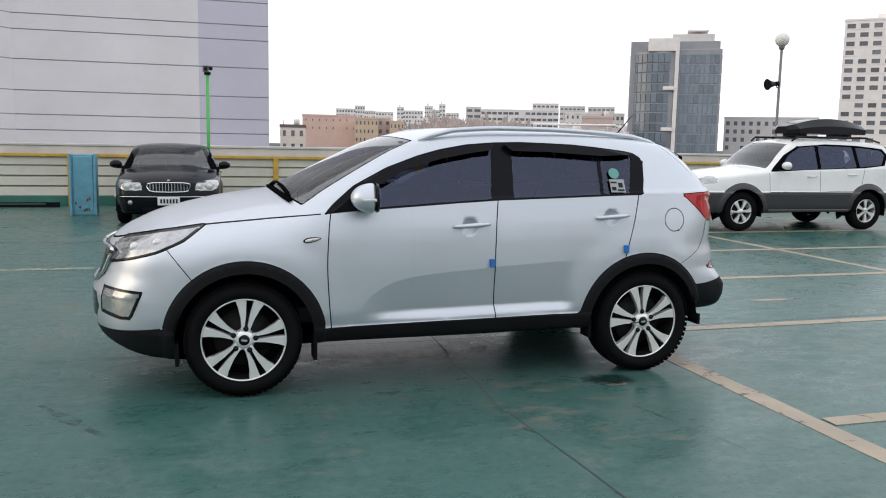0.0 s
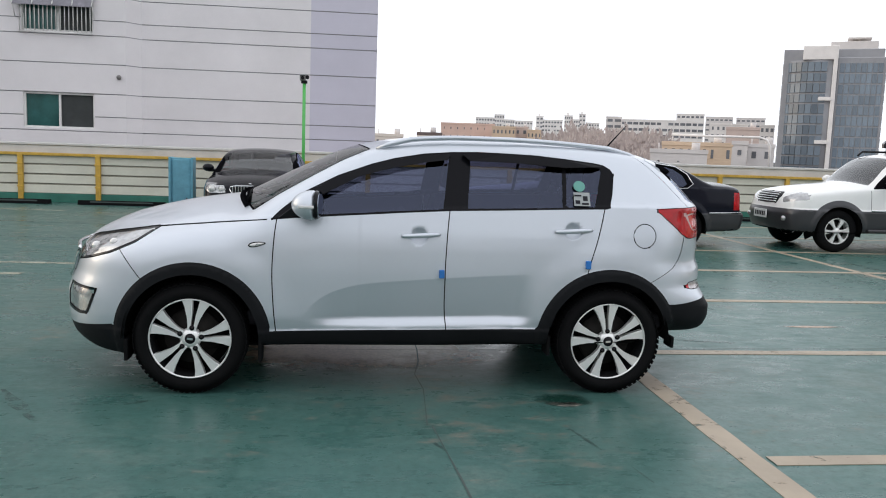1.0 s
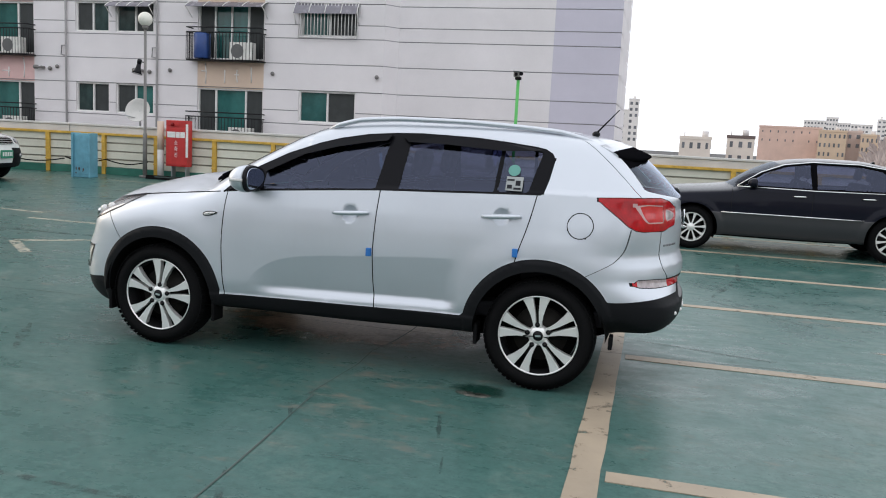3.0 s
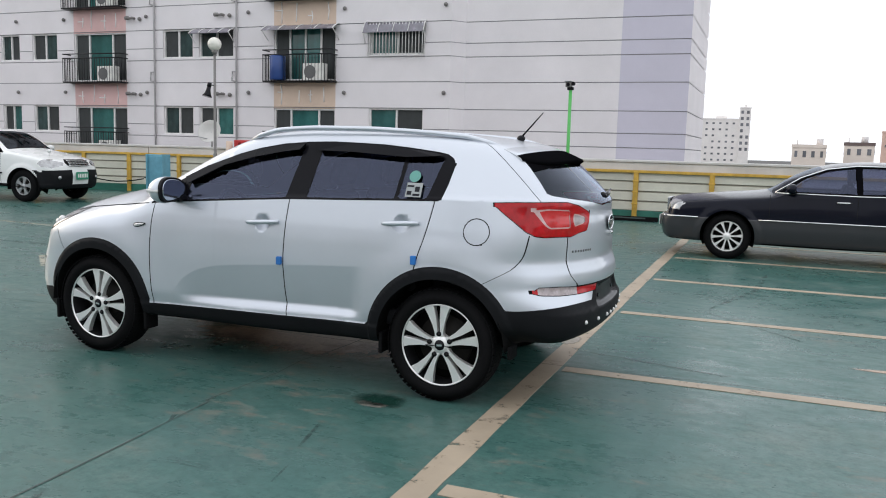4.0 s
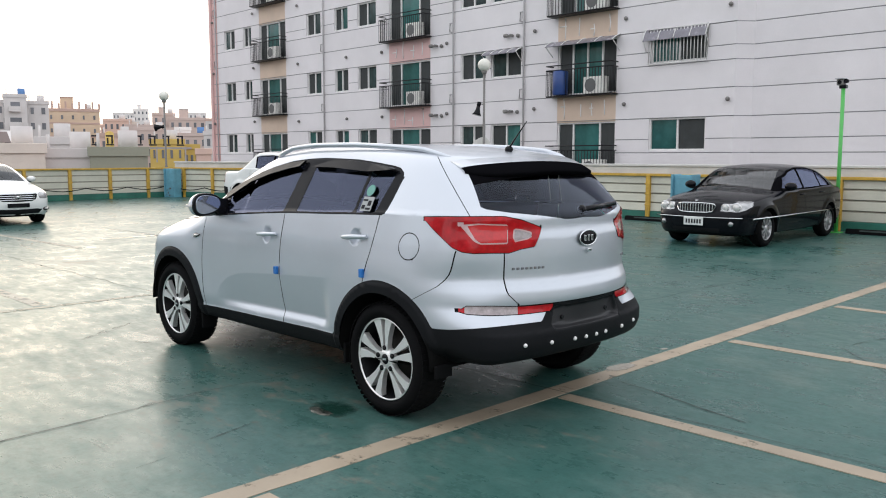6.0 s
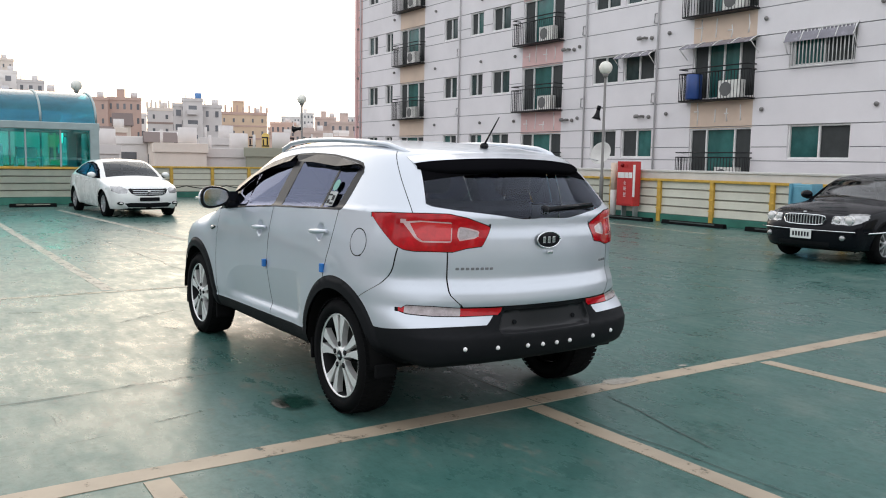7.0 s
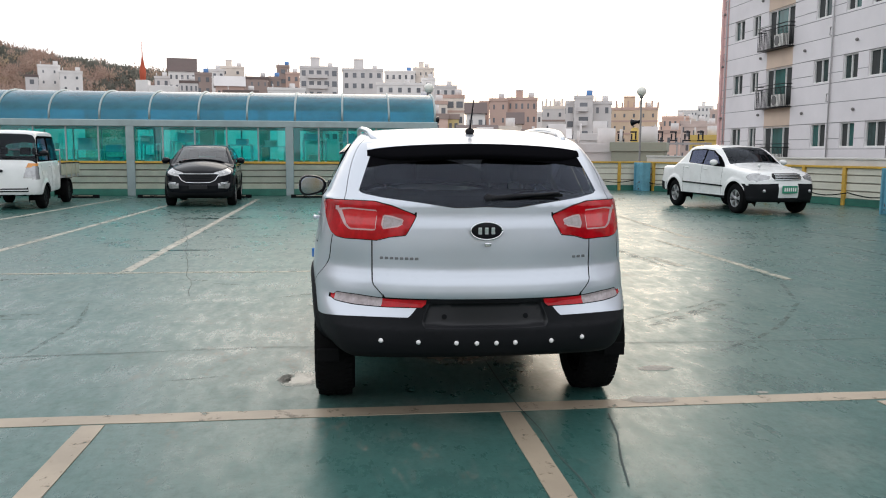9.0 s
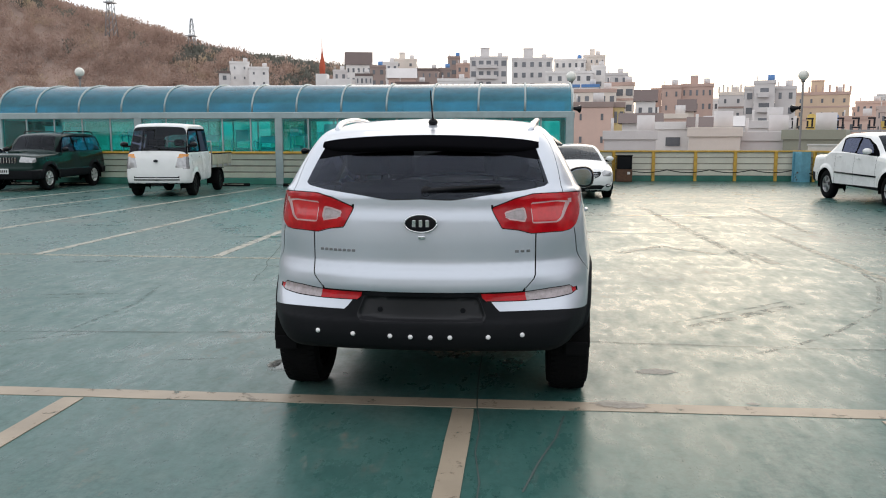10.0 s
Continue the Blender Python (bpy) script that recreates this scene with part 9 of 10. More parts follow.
def house(label, material, x, y, w, top, yaw, depth=0.75, rows=3, cols=3, size=(0.4, 0.42), roof="", gable=0.0, band="", balcony=0, posts=0, stair=0, sill=0.0, skip=0):
    """A far house whose front runs along its yaw: wall, roof edge or pitched roof, windows row by row."""
    b = thing("far_building", label, "building", (x, y, 0), yaw)
    d = max(5.0, min(14.0, w * depth))
    floor_h = max(2.6, min(2.95, 0.012 * math.hypot(x, y) + 1.6))
    rows = round(rows * 1.2) if rows > 2 else rows
    cols = cols + 1 if w > 6 and 2 < cols < 6 else cols
    low = min(-1.0, top - rows * floor_h - 2.0) if top < 8 else top - rows * floor_h - 14
    part("wall", soft_box(-w / 2, w / 2, 0, d, low, top, 0.03, 1), material, b)
    if gable:
        bm = bmesh.new()
        ends = [[bm.verts.new((e, yy, zz)) for yy, zz in ((-0.5, top - 0.1), (d / 2, top + gable), (d + 0.5, top - 0.1))] for e in (-w / 2 - 0.4, w / 2 + 0.4)]
        for i in range(3):
            bm.faces.new((ends[0][i], ends[0][(i + 1) % 3], ends[1][(i + 1) % 3], ends[1][i]))
        bm.faces.new(ends[0])
        bm.faces.new(ends[1][::-1])
        bmesh.ops.recalc_face_normals(bm, faces=bm.faces[:])
        part("pitched_roof", bm, roof or material, b)
    else:
        part("parapet", soft_box(-w / 2 - 0.12, w / 2 + 0.12, -0.12, d + 0.12, top - 0.55, top + 0.12, 0.02, 1), roof or material, b)
    if stair:
        part("stair_tower", soft_box(-w * 0.22, w * 0.02, d * 0.25, d * 0.6, top, top + min(3.4, 0.2 * w + 0.4), 0.04, 1), material, b)
        part("stair_cap", soft_box(-w * 0.225, w * 0.025, d * 0.24, d * 0.61, top + min(3.4, 0.2 * w + 0.4), top + min(3.4, 0.2 * w + 0.4) + 0.25, 0.02, 1), roof or "far_grey", b)
    if w > 3.2 and not gable and math.hypot(x, y) < 300:
        tx = w * (0.30 if int(abs(x)) % 2 else 0.16)
        part("roof_tank", tube([(tx, d * 0.4, top), (tx, d * 0.4, top + 1.3)], 0.7, 10), "far_blue" if int(abs(x)) % 5 == 0 else "far_grey", b)
        part("vent_pipe", tube([(-w * 0.36, d * 0.3, top), (-w * 0.36, d * 0.3, top + 1.1)], 0.12, 6), "far_grey", b)
    for k in range(posts):
        part("roof_post", soft_box(-w / 2 + w * k / (posts - 1) - 0.2, -w / 2 + w * k / (posts - 1) + 0.2, -0.1, 0.3, top, top + 1.3 + 0.4 * (k % 2), 0.02, 1), roof or material, b)
    for r in range(rows):
        z = top - 0.62 * floor_h - sill - r * floor_h
        if band:
            part("storey_band", soft_box(-w / 2 - 0.05, w / 2 + 0.05, -0.07, 0.0, z - 0.52 * floor_h, z - 0.38 * floor_h, 0, 1), band, b)
        if balcony:
            part("balcony", soft_box(-w * 0.30, w * 0.22, -0.9, 0.0, z - 0.48 * floor_h, z - 0.14 * floor_h, 0.02, 1), material, b)
        for q in range(cols):
            if (skip and q == 0) or (cols > 2 and (q * 7 + r * 3) % 11 == 5):
                continue
            wide = w / cols * size[0] * (1.0 if (q + r) % 3 else 0.82)
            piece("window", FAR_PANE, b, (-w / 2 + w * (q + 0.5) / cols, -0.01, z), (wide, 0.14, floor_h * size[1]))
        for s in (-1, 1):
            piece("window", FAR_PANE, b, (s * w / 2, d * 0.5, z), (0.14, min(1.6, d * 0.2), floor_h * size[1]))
    return b


house("white house on the wooded slope", "far_white", -241.8, -84.0, 5.8, 25.1, 108, rows=3, cols=2, size=(0.15, 0.25), stair=0)
house("white house wing on the wooded slope", "far_white", -239.7, -77.4, 5.9, 23.3, 107, rows=3, cols=2, size=(0.2, 0.25), stair=0)
house("low grey annexe on the wooded slope", "far_grey", -233.6, -85.8, 3.2, 21.6, 109, rows=2, cols=1, roof="far_roof", stair=0)
house("white villa under a pitched dark roof", "far_white", -250.9, -49.2, 7.9, 24.9, 100, rows=3, cols=4, roof="far_roof", gable=4.0, stair=0)
house("small pale house on the slope", "far_grey", -238.1, -52.3, 4.1, 22.1, 102, rows=2, cols=2, stair=0)
house("flat-roofed grey house on the slope", "far_grey", -214.9, -40.8, 4.6, 19.1, 100, rows=2, cols=4, roof="far_roof", stair=0)
house("dark clad house on the slope", "far_brown", -230.3, -39.7, 4.4, 22.6, 99, rows=3, cols=2, stair=0)
house("white house with small windows on the slope", "far_white", -248.6, -39.4, 5.6, 25.3, 98, rows=3, cols=3, stair=0)
house("cream house with a roof hut", "far_tanpale", -257.2, -35.7, 7.6, 27.0, 97, rows=3, cols=2, size=(0.2, 0.3), stair=1)
house("red brick house under a pale pitched roof", "far_brick", -206.6, -29.4, 6.9, 17.4, 98, rows=2, cols=3, gable=2.6, roof="far_grey", stair=0)
house("dark brown brick house with a flat roof", "far_brown", -227.3, -25.4, 7.0, 21.4, 96, rows=3, cols=3, size=(0.25, 0.35), roof="far_roof", stair=0)
house("brown brick house on the slope", "far_brown", -230.8, -20.4, 3.5, 21.8, 95, rows=3, cols=2, stair=0)
house("narrow brown apartment house with a tan roof hut", "far_brown", -255.0, -19.9, 3.8, 27.4, 94, rows=4, cols=1, stair=0)
house("brick house behind the apartment blocks", "far_brick", -248.1, -16.6, 4.1, 24.6, 93, rows=3, cols=2, stair=0)
house("low white house at the foot of the slope", "far_white", -197.0, -25.6, 8.2, 15.6, 97, rows=1, cols=4, roof="far_roof", stair=0)
house("low white house with a roof terrace", "far_white", -198.1, -15.0, 8.9, 16.4, 94, rows=2, cols=5, stair=0)
house("pale grey apartment house with recessed balconies", "far_grey", -233.5, -8.3, 10.7, 25.1, 92, rows=6, cols=4, size=(0.62, 0.5), balcony=1, stair=1)
house("pale grey apartment house beside its twin", "far_grey", -233.7, 4.0, 11.5, 24.7, 89, rows=6, cols=4, size=(0.45, 0.45), stair=1)
house("white stepped apartment house", "far_white", -245.2, 15.3, 9.2, 25.4, 86, rows=5, cols=4, stair=0)
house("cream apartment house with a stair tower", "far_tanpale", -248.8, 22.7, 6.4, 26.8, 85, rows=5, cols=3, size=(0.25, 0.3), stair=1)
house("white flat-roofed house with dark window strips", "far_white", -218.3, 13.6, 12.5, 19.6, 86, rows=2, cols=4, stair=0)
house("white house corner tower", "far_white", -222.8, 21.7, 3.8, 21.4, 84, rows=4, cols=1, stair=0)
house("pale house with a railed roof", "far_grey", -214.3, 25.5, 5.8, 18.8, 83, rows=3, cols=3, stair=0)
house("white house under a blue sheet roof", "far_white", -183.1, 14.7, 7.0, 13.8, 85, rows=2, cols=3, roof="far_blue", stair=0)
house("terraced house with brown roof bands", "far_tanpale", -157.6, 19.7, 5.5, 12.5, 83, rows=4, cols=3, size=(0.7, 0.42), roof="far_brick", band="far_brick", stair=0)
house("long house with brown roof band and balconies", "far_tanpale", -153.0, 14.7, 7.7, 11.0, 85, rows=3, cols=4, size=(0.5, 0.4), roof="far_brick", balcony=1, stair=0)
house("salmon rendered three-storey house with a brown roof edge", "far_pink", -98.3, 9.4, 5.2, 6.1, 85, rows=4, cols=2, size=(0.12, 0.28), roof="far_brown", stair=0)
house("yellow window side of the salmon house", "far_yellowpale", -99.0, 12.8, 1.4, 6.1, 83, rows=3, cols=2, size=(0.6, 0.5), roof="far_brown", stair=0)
house("small white gabled house", "far_white", -142.1, 22.4, 3.4, 8.4, 81, rows=2, cols=2, gable=2.0, roof="far_roof", stair=0)
house("narrow brick house between neighbours", "far_brick", -186.3, 31.3, 2.2, 13.1, 81, rows=3, cols=1, stair=0)
house("grey house with an outdoor stair", "far_grey", -112.4, 18.0, 2.3, 5.2, 81, rows=2, cols=2, roof="far_roof", stair=0)
house("brick apartment house with an angled corner", "far_brick", -178.9, 33.3, 4.1, 13.3, 80, rows=6, cols=2, size=(0.2, 0.35), stair=0)
house("brick apartment house with small windows and a penthouse", "far_brick", -179.8, 38.9, 6.7, 13.6, 78, rows=6, cols=4, size=(0.35, 0.4), stair=1)
house("low brick house among the roofs", "far_brick", -109.9, 21.0, 4.5, 5.0, 80, rows=2, cols=2, roof="far_tanpale", stair=0)
house("white gabled house among roofs", "far_tanpale", -121.3, 25.4, 2.1, 5.9, 79, rows=2, cols=1, gable=1.8, roof="far_roof", stair=0)
house("narrow white house between apartment blocks", "far_white", -203.3, 48.4, 1.7, 11.6, 77, rows=4, cols=1, stair=0)
house("beige apartment house with roof posts", "far_grey", -178.2, 45.9, 5.3, 11.7, 76, rows=5, cols=2, size=(0.2, 0.3), roof="far_tanpale", band="far_brown", posts=7, stair=0)
house("grey apartment house wing", "far_grey", -167.7, 46.8, 2.0, 12.2, 75, rows=6, cols=1, size=(0.6, 0.42), stair=0)
house("grey apartment house with curved balconies", "far_grey", -165.0, 48.9, 3.9, 13.2, 74, rows=7, cols=1, size=(0.5, 0.3), balcony=1, stair=0)
house("grey apartment house wing with narrow windows", "far_grey", -166.8, 53.5, 3.9, 12.2, 73, rows=6, cols=2, size=(0.35, 0.42), stair=0)
house("tan apartment house with brick bands and roof posts", "far_tan", -187.3, 67.8, 11.1, 12.1, 71, rows=5, cols=4, size=(0.2, 0.3), roof="far_brick", band="far_brick", posts=9, stair=1)
house("pinkish apartment house in the haze", "far_pink", -207.7, 84.8, 4.9, 9.6, 68, rows=4, cols=4, stair=0)
house("pale apartment house in the haze", "far_tanpale", -211.0, 90.0, 6.5, 10.5, 68, rows=4, cols=5, stair=1)
house("white tower in the haze", "far_white", -298.2, 127.8, 2.4, 16.9, 67, rows=6, cols=2, stair=0)
house("low grey house with metal-framed windows", "far_grey", -57.2, 8.8, 3.8, 2.1, 82, rows=1, cols=4, size=(0.42, 0.26), sill=1.3, stair=0)
house("low white house under a dark tiled roof", "far_white", -72.9, 11.8, 3.4, 3.2, 82, rows=1, cols=4, roof="far_roof", gable=0.9, stair=0)
house("white roof room behind the low houses", "far_white", -68.5, 14.0, 3.0, 3.0, 80, rows=1, cols=1, size=(0.5, 0.3), stair=0)
house("low house under a dark tiled roof", "far_tanpale", -64.1, 15.6, 1.9, 2.7, 78, rows=1, cols=1, roof="far_roof", gable=0.8, stair=0)
house("white house under a pale pitched roof", "far_white", -86.1, 22.5, 3.6, 3.1, 76, rows=2, cols=2, gable=1.1, roof="far_grey", stair=0)
house("low beige house with one dark window", "far_tanpale", -54.2, 14.3, 3.5, 2.3, 77, rows=1, cols=2, size=(0.2, 0.45), skip=1, sill=2.0, stair=0)
house("grey roof room behind the low houses", "far_grey", -68.7, 22.1, 3.5, 3.1, 74, rows=1, cols=1, size=(0.1, 0.2), stair=0)
house("low grey house with a row of windows", "far_grey", -54.2, 18.0, 4.1, 2.0, 74, rows=1, cols=3, size=(0.62, 0.26), sill=1.2, stair=0)
house("grey-green bath house with white window frames", "far_green", -52.3, 20.4, 3.8, 2.1, 66, rows=1, cols=3, size=(0.3, 0.42), sill=1.3, stair=0)
house("pale apartment slab far off in the haze", "far_white", -380.7, 163.1, 9.0, 21.9, 66, rows=5, cols=5, stair=0)
house("pale apartment towers far off in the haze", "far_white", -382.0, 172.3, 7.0, 24.1, 65, rows=6, cols=3, stair=1)
house("pale apartment slab in the haze", "far_white", -349.3, 182.2, 11.5, 21.5, 62, rows=5, cols=5, stair=0)
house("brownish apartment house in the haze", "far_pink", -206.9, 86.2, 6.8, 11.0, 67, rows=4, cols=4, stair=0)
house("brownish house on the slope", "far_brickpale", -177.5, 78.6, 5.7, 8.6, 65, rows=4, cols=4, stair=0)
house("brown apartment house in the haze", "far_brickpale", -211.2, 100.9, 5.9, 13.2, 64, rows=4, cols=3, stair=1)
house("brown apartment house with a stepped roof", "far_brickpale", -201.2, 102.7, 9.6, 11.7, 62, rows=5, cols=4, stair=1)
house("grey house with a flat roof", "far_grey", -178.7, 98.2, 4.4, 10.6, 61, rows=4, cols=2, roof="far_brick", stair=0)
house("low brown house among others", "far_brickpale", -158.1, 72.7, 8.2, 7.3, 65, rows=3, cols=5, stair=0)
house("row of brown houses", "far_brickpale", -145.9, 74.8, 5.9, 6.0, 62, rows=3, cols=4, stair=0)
house("white house with a signboard", "far_white", -151.1, 75.7, 3.1, 7.3, 63, rows=1, cols=1, size=(0.1, 0.1), stair=0)
house("pinkish house row behind the bath house", "far_pink", -133.4, 54.5, 5.0, 5.3, 67, rows=3, cols=4, roof="far_brick", stair=0)
house("yellow rendered house with small windows", "far_yellow", -94.1, 44.4, 4.1, 3.6, 64, rows=4, cols=4, size=(0.3, 0.36), stair=0)
house("lower wing of the yellow house", "far_yellow", -94.6, 48.0, 1.9, 3.0, 62, rows=3, cols=3, size=(0.5, 0.36), stair=0)
house("pink wall house beside the apartment block", "far_pink", -78.9, 41.2, 1.6, 2.3, 61, rows=1, cols=1, size=(0.2, 0.2), stair=0)
house("grey house with a railed roof", "far_grey", -126.5, 68.8, 3.3, 5.8, 61, rows=3, cols=2, stair=0)
house("pale apartment blocks far off in the haze", "far_white", 102.5, 605.4, 14.5, 25.0, -9, rows=5, cols=7, size=(0.6, 0.4), stair=0)
house("pale apartment blocks far off in the haze", "far_white", 112.6, 603.7, 7.4, 27.4, -10, rows=7, cols=3, size=(0.6, 0.4), stair=0)
house("pale apartment blocks far off in the haze", "far_white", 119.6, 602.2, 8.3, 23.9, -11, rows=5, cols=4, size=(0.6, 0.4), stair=0)
house("pale apartment blocks far off in the haze", "far_white", 130.3, 600.1, 13.2, 23.3, -12, rows=5, cols=6, size=(0.6, 0.4), stair=0)
house("pale apartment blocks far off in the haze", "far_white", 141.7, 597.5, 5.3, 27.0, -13, rows=7, cols=2, size=(0.6, 0.4), stair=1)
house("pale apartment blocks far off in the haze", "far_white", 150.7, 595.3, 15.1, 24.6, -14, rows=5, cols=7, size=(0.6, 0.4), stair=0)
house("pale apartment blocks far off in the haze", "far_white", 162.1, 592.4, 6.1, 28.2, -15, rows=7, cols=3, size=(0.6, 0.4), stair=1)
house("pale apartment blocks far off in the haze", "far_white", 167.2, 590.9, 6.5, 25.5, -15, rows=7, cols=3, size=(0.6, 0.4), stair=0)
house("pale apartment blocks far off in the haze", "far_white", 171.7, 589.7, 4.8, 29.7, -16, rows=7, cols=2, size=(0.6, 0.4), stair=1)
house("pale apartment blocks far off in the haze", "far_white", 179.0, 587.5, 9.7, 23.4, -17, rows=5, cols=4, size=(0.6, 0.4), stair=0)
house("long pale brick building above the trees", "far_pink", 44.6, 300.6, 19.9, 10.8, -8, rows=2, cols=8, size=(0.15, 0.25), stair=0)
house("tan school building among leafless trees", "far_tan", 56.0, 288.6, 8.4, 9.8, -11, rows=3, cols=6, stair=0)
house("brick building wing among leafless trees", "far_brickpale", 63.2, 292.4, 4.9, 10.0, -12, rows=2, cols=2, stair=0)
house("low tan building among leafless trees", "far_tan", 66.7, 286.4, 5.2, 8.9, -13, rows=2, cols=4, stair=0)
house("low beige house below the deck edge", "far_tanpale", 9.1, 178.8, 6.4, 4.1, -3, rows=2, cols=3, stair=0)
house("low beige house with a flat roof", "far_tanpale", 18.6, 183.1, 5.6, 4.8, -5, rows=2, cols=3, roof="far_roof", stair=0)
house("grey end of the long office slab", "far_grey", 132.5, 397.7, 7.7, 19.8, -18, rows=6, cols=2, size=(0.8, 0.45), stair=0)
house("long white office slab with window bands", "far_white", 152.4, 384.7, 38.9, 18.5, -21, rows=6, cols=14, size=(0.85, 0.42), stair=0)
house("white apartment slab behind the office", "far_white", 203.9, 472.1, 16.0, 26.6, -23, rows=4, cols=5, size=(0.7, 0.4), stair=0)
house("pale grey slab in the haze", "far_grey", 219.0, 465.4, 15.4, 25.2, -25, rows=4, cols=6, size=(0.7, 0.3), stair=0)
house("pale grey slab in the haze", "far_grey", 239.3, 466.7, 16.3, 25.4, -27, rows=4, cols=6, size=(0.7, 0.3), stair=0)
house("white house with rows of windows", "far_white", 154.1, 285.6, 5.0, 13.9, -28, rows=6, cols=3, size=(0.6, 0.45), stair=0)
house("pale low office block", "far_white", 146.5, 300.6, 13.9, 14.5, -25, rows=3, cols=7, stair=0)
house("plain brown block behind the market hall", "far_brickpale", 93.2, 182.0, 7.5, 8.7, -26, rows=1, cols=1, size=(0.05, 0.05), stair=0)
house("tan market hall with a slotted front", "far_tan", 59.8, 131.3, 11.6, 3.9, -23, rows=1, cols=9, size=(0.4, 0.5), stair=0)
house("grey louvred roof block", "far_grey", 53.3, 123.3, 8.9, 2.5, -22, rows=1, cols=1, size=(0.05, 0.05), stair=0)
house("grey stone wing of the market hall", "far_grey", 66.2, 128.5, 2.5, 4.3, -26, rows=2, cols=1, size=(0.3, 0.3), stair=0)
house("low grey stone building beside the tower", "far_grey", 71.5, 131.3, 4.4, 4.0, -27, rows=2, cols=2, size=(0.4, 0.4), stair=0)

bath = thing("roof_sign", "dark unreadable sign bars on a steel rail over the bath house", "sign", (-55.6, 23.6, 0), 69)
part("rail", soft_box(-3.6, 3.6, 0.1, 0.2, 3.0 - 0.9, 3.0 - 0.75, 0, 1), "steel", bath)
for k in range(7):
    for a0, a1, b0, b1 in ((0.0, 0.5, 0.30, 0.42), (0.05, 0.17, -0.22, 0.22), (0.36, 0.48, -0.22, 0.3), (0.0, 0.55, -0.34, -0.24)):
        part("sign_bar", soft_box(-3.5 + 1.0 * k + a0, -3.5 + 1.0 * k + a1, 0, 0.1, 3.0 - 0.3 + b0, 3.0 - 0.3 + b1, 0, 1), "ink", bath)
for k in range(4):
    part("post", soft_box(-3.2 + 2.1 * k, -3.1 + 2.1 * k, 0.1, 0.2, 3.0 - 1.9, 3.0 - 0.7, 0, 1), "steel", bath)
for dx, mat in ((-2.2, "far_yellow"), (-0.7, "far_blue")):
    tank = thing("water_tank", "plastic water tank on the bath house roof", "water tank", (-55.6 + dx * math.cos(radians(69)), 23.6 + dx * math.sin(radians(69)) , 0), 69)
    part("body", tube([(0, 1.6, 3.0 - 1.9), (0, 1.6, 3.0 + 0.35)], [0.32, 0.30], 14), mat, tank)
    part("lid", tube([(0, 1.6, 3.0 + 0.35), (0, 1.6, 3.0 + 0.45)], [0.28, 0.1], 14), mat, tank)
spire = thing("church_spire", "slim orange-red church spire above the houses", "spire", (-227.6, -55.1, 0), 0)
part("tower", soft_box(-1.6, 1.6, -1.6, 1.6, -2, 20.1, 0.05, 1), "far_white", spire)
part("steeple", tube([(0, 0, 20.1), (0, 0, 22.4), (0, 0, 24.6), (0, 0, 26.4), (0, 0, 30.3)], [0.78, 0.90, 0.45, 0.16, 0.06], 8), "far_red", spire)
part("nave", soft_box(-4, 3, 2, 9, -2, 18.6, 0.05, 1), "far_white", spire)
hall = thing("roof_frame", "white curved steel frame over the market hall", "roof frame", (60.3, 126.8, 0), -25)
part("frame", tube([(-6.5, 0, 5.0 + 0.1), (0, 0, 5.0), (7.5, 0, 5.0), (8.6, 0, 5.0 - 0.4), (9.2, 0, 5.0 - 1.4), (9.3, 0, 5.0 - 6)], 0.2, 8), "far_white", hall)

# skyline to the north-east
far_block("long grey public building with many windows", "far_grey", 193.8, 246.6, 31.3, 12.6, -37, 1.0, rows=4, cols=12, stair=False, size=(0.45, 0.5))
far_block("pale apartment cluster to the north", "far_white", -23, 414, 21.4, 19.0, 4, 1.0, rows=7, cols=7, size=(0.35, 0.3))
far_block("pale apartment tower to the north", "far_white", -12, 414, 5.0, 24.3, 3, 1.0, rows=7, cols=2)
far_block("white tower with rows of square windows", "far_white", 137.1, 138, 15.0, 28.6, -43, 1.6, rows=15, cols=6, size=(0.62, 0.5), band="far_white")
# glass office tower with a stone portal
tw = thing("office_tower", "dark glass office tower with a beige stone portal and balconies", "building", (156.8, 251.6, 0), -31)
part("core", soft_box(-15, 15, 2, 24, -16, 38.0, 0.2, 1), "far_tower", tw)
part("right_block", soft_box(1.5, 15.6, -1.0, 20, -16, 35.0, 0.2, 1), "far_tower", tw)
part("plant_room", soft_box(-1.0, 13.0, 3, 18, 38.0, 40.5, 0.1, 1), "far_grey", tw)
part("roof_canopy", soft_box(4.0, 11.0, 4, 14, 41.5, 42.0, 0.05, 1), "far_white", tw)
part("canopy_post", soft_box(7, 8, 8, 9, 40.5, 41.6, 0.05, 1), "far_grey", tw)
for z0, z1, x0, x1 in ((34.2, 38.6, -9.0, 1.5), (-16, 34.2, 0.2, 1.5)):
    part("portal", soft_box(x0, x1, -2.4, -0.5, z0, z1, 0.1, 1), "far_white", tw)
for z in (7.0, 21.0):
    part("balcony", soft_box(-3.5, 0.4, -3.0, -0.5, z, z + 1.2, 0.1, 1), "far_white", tw)
pane2 = unit_box("glass_panel", "curtain_wall")
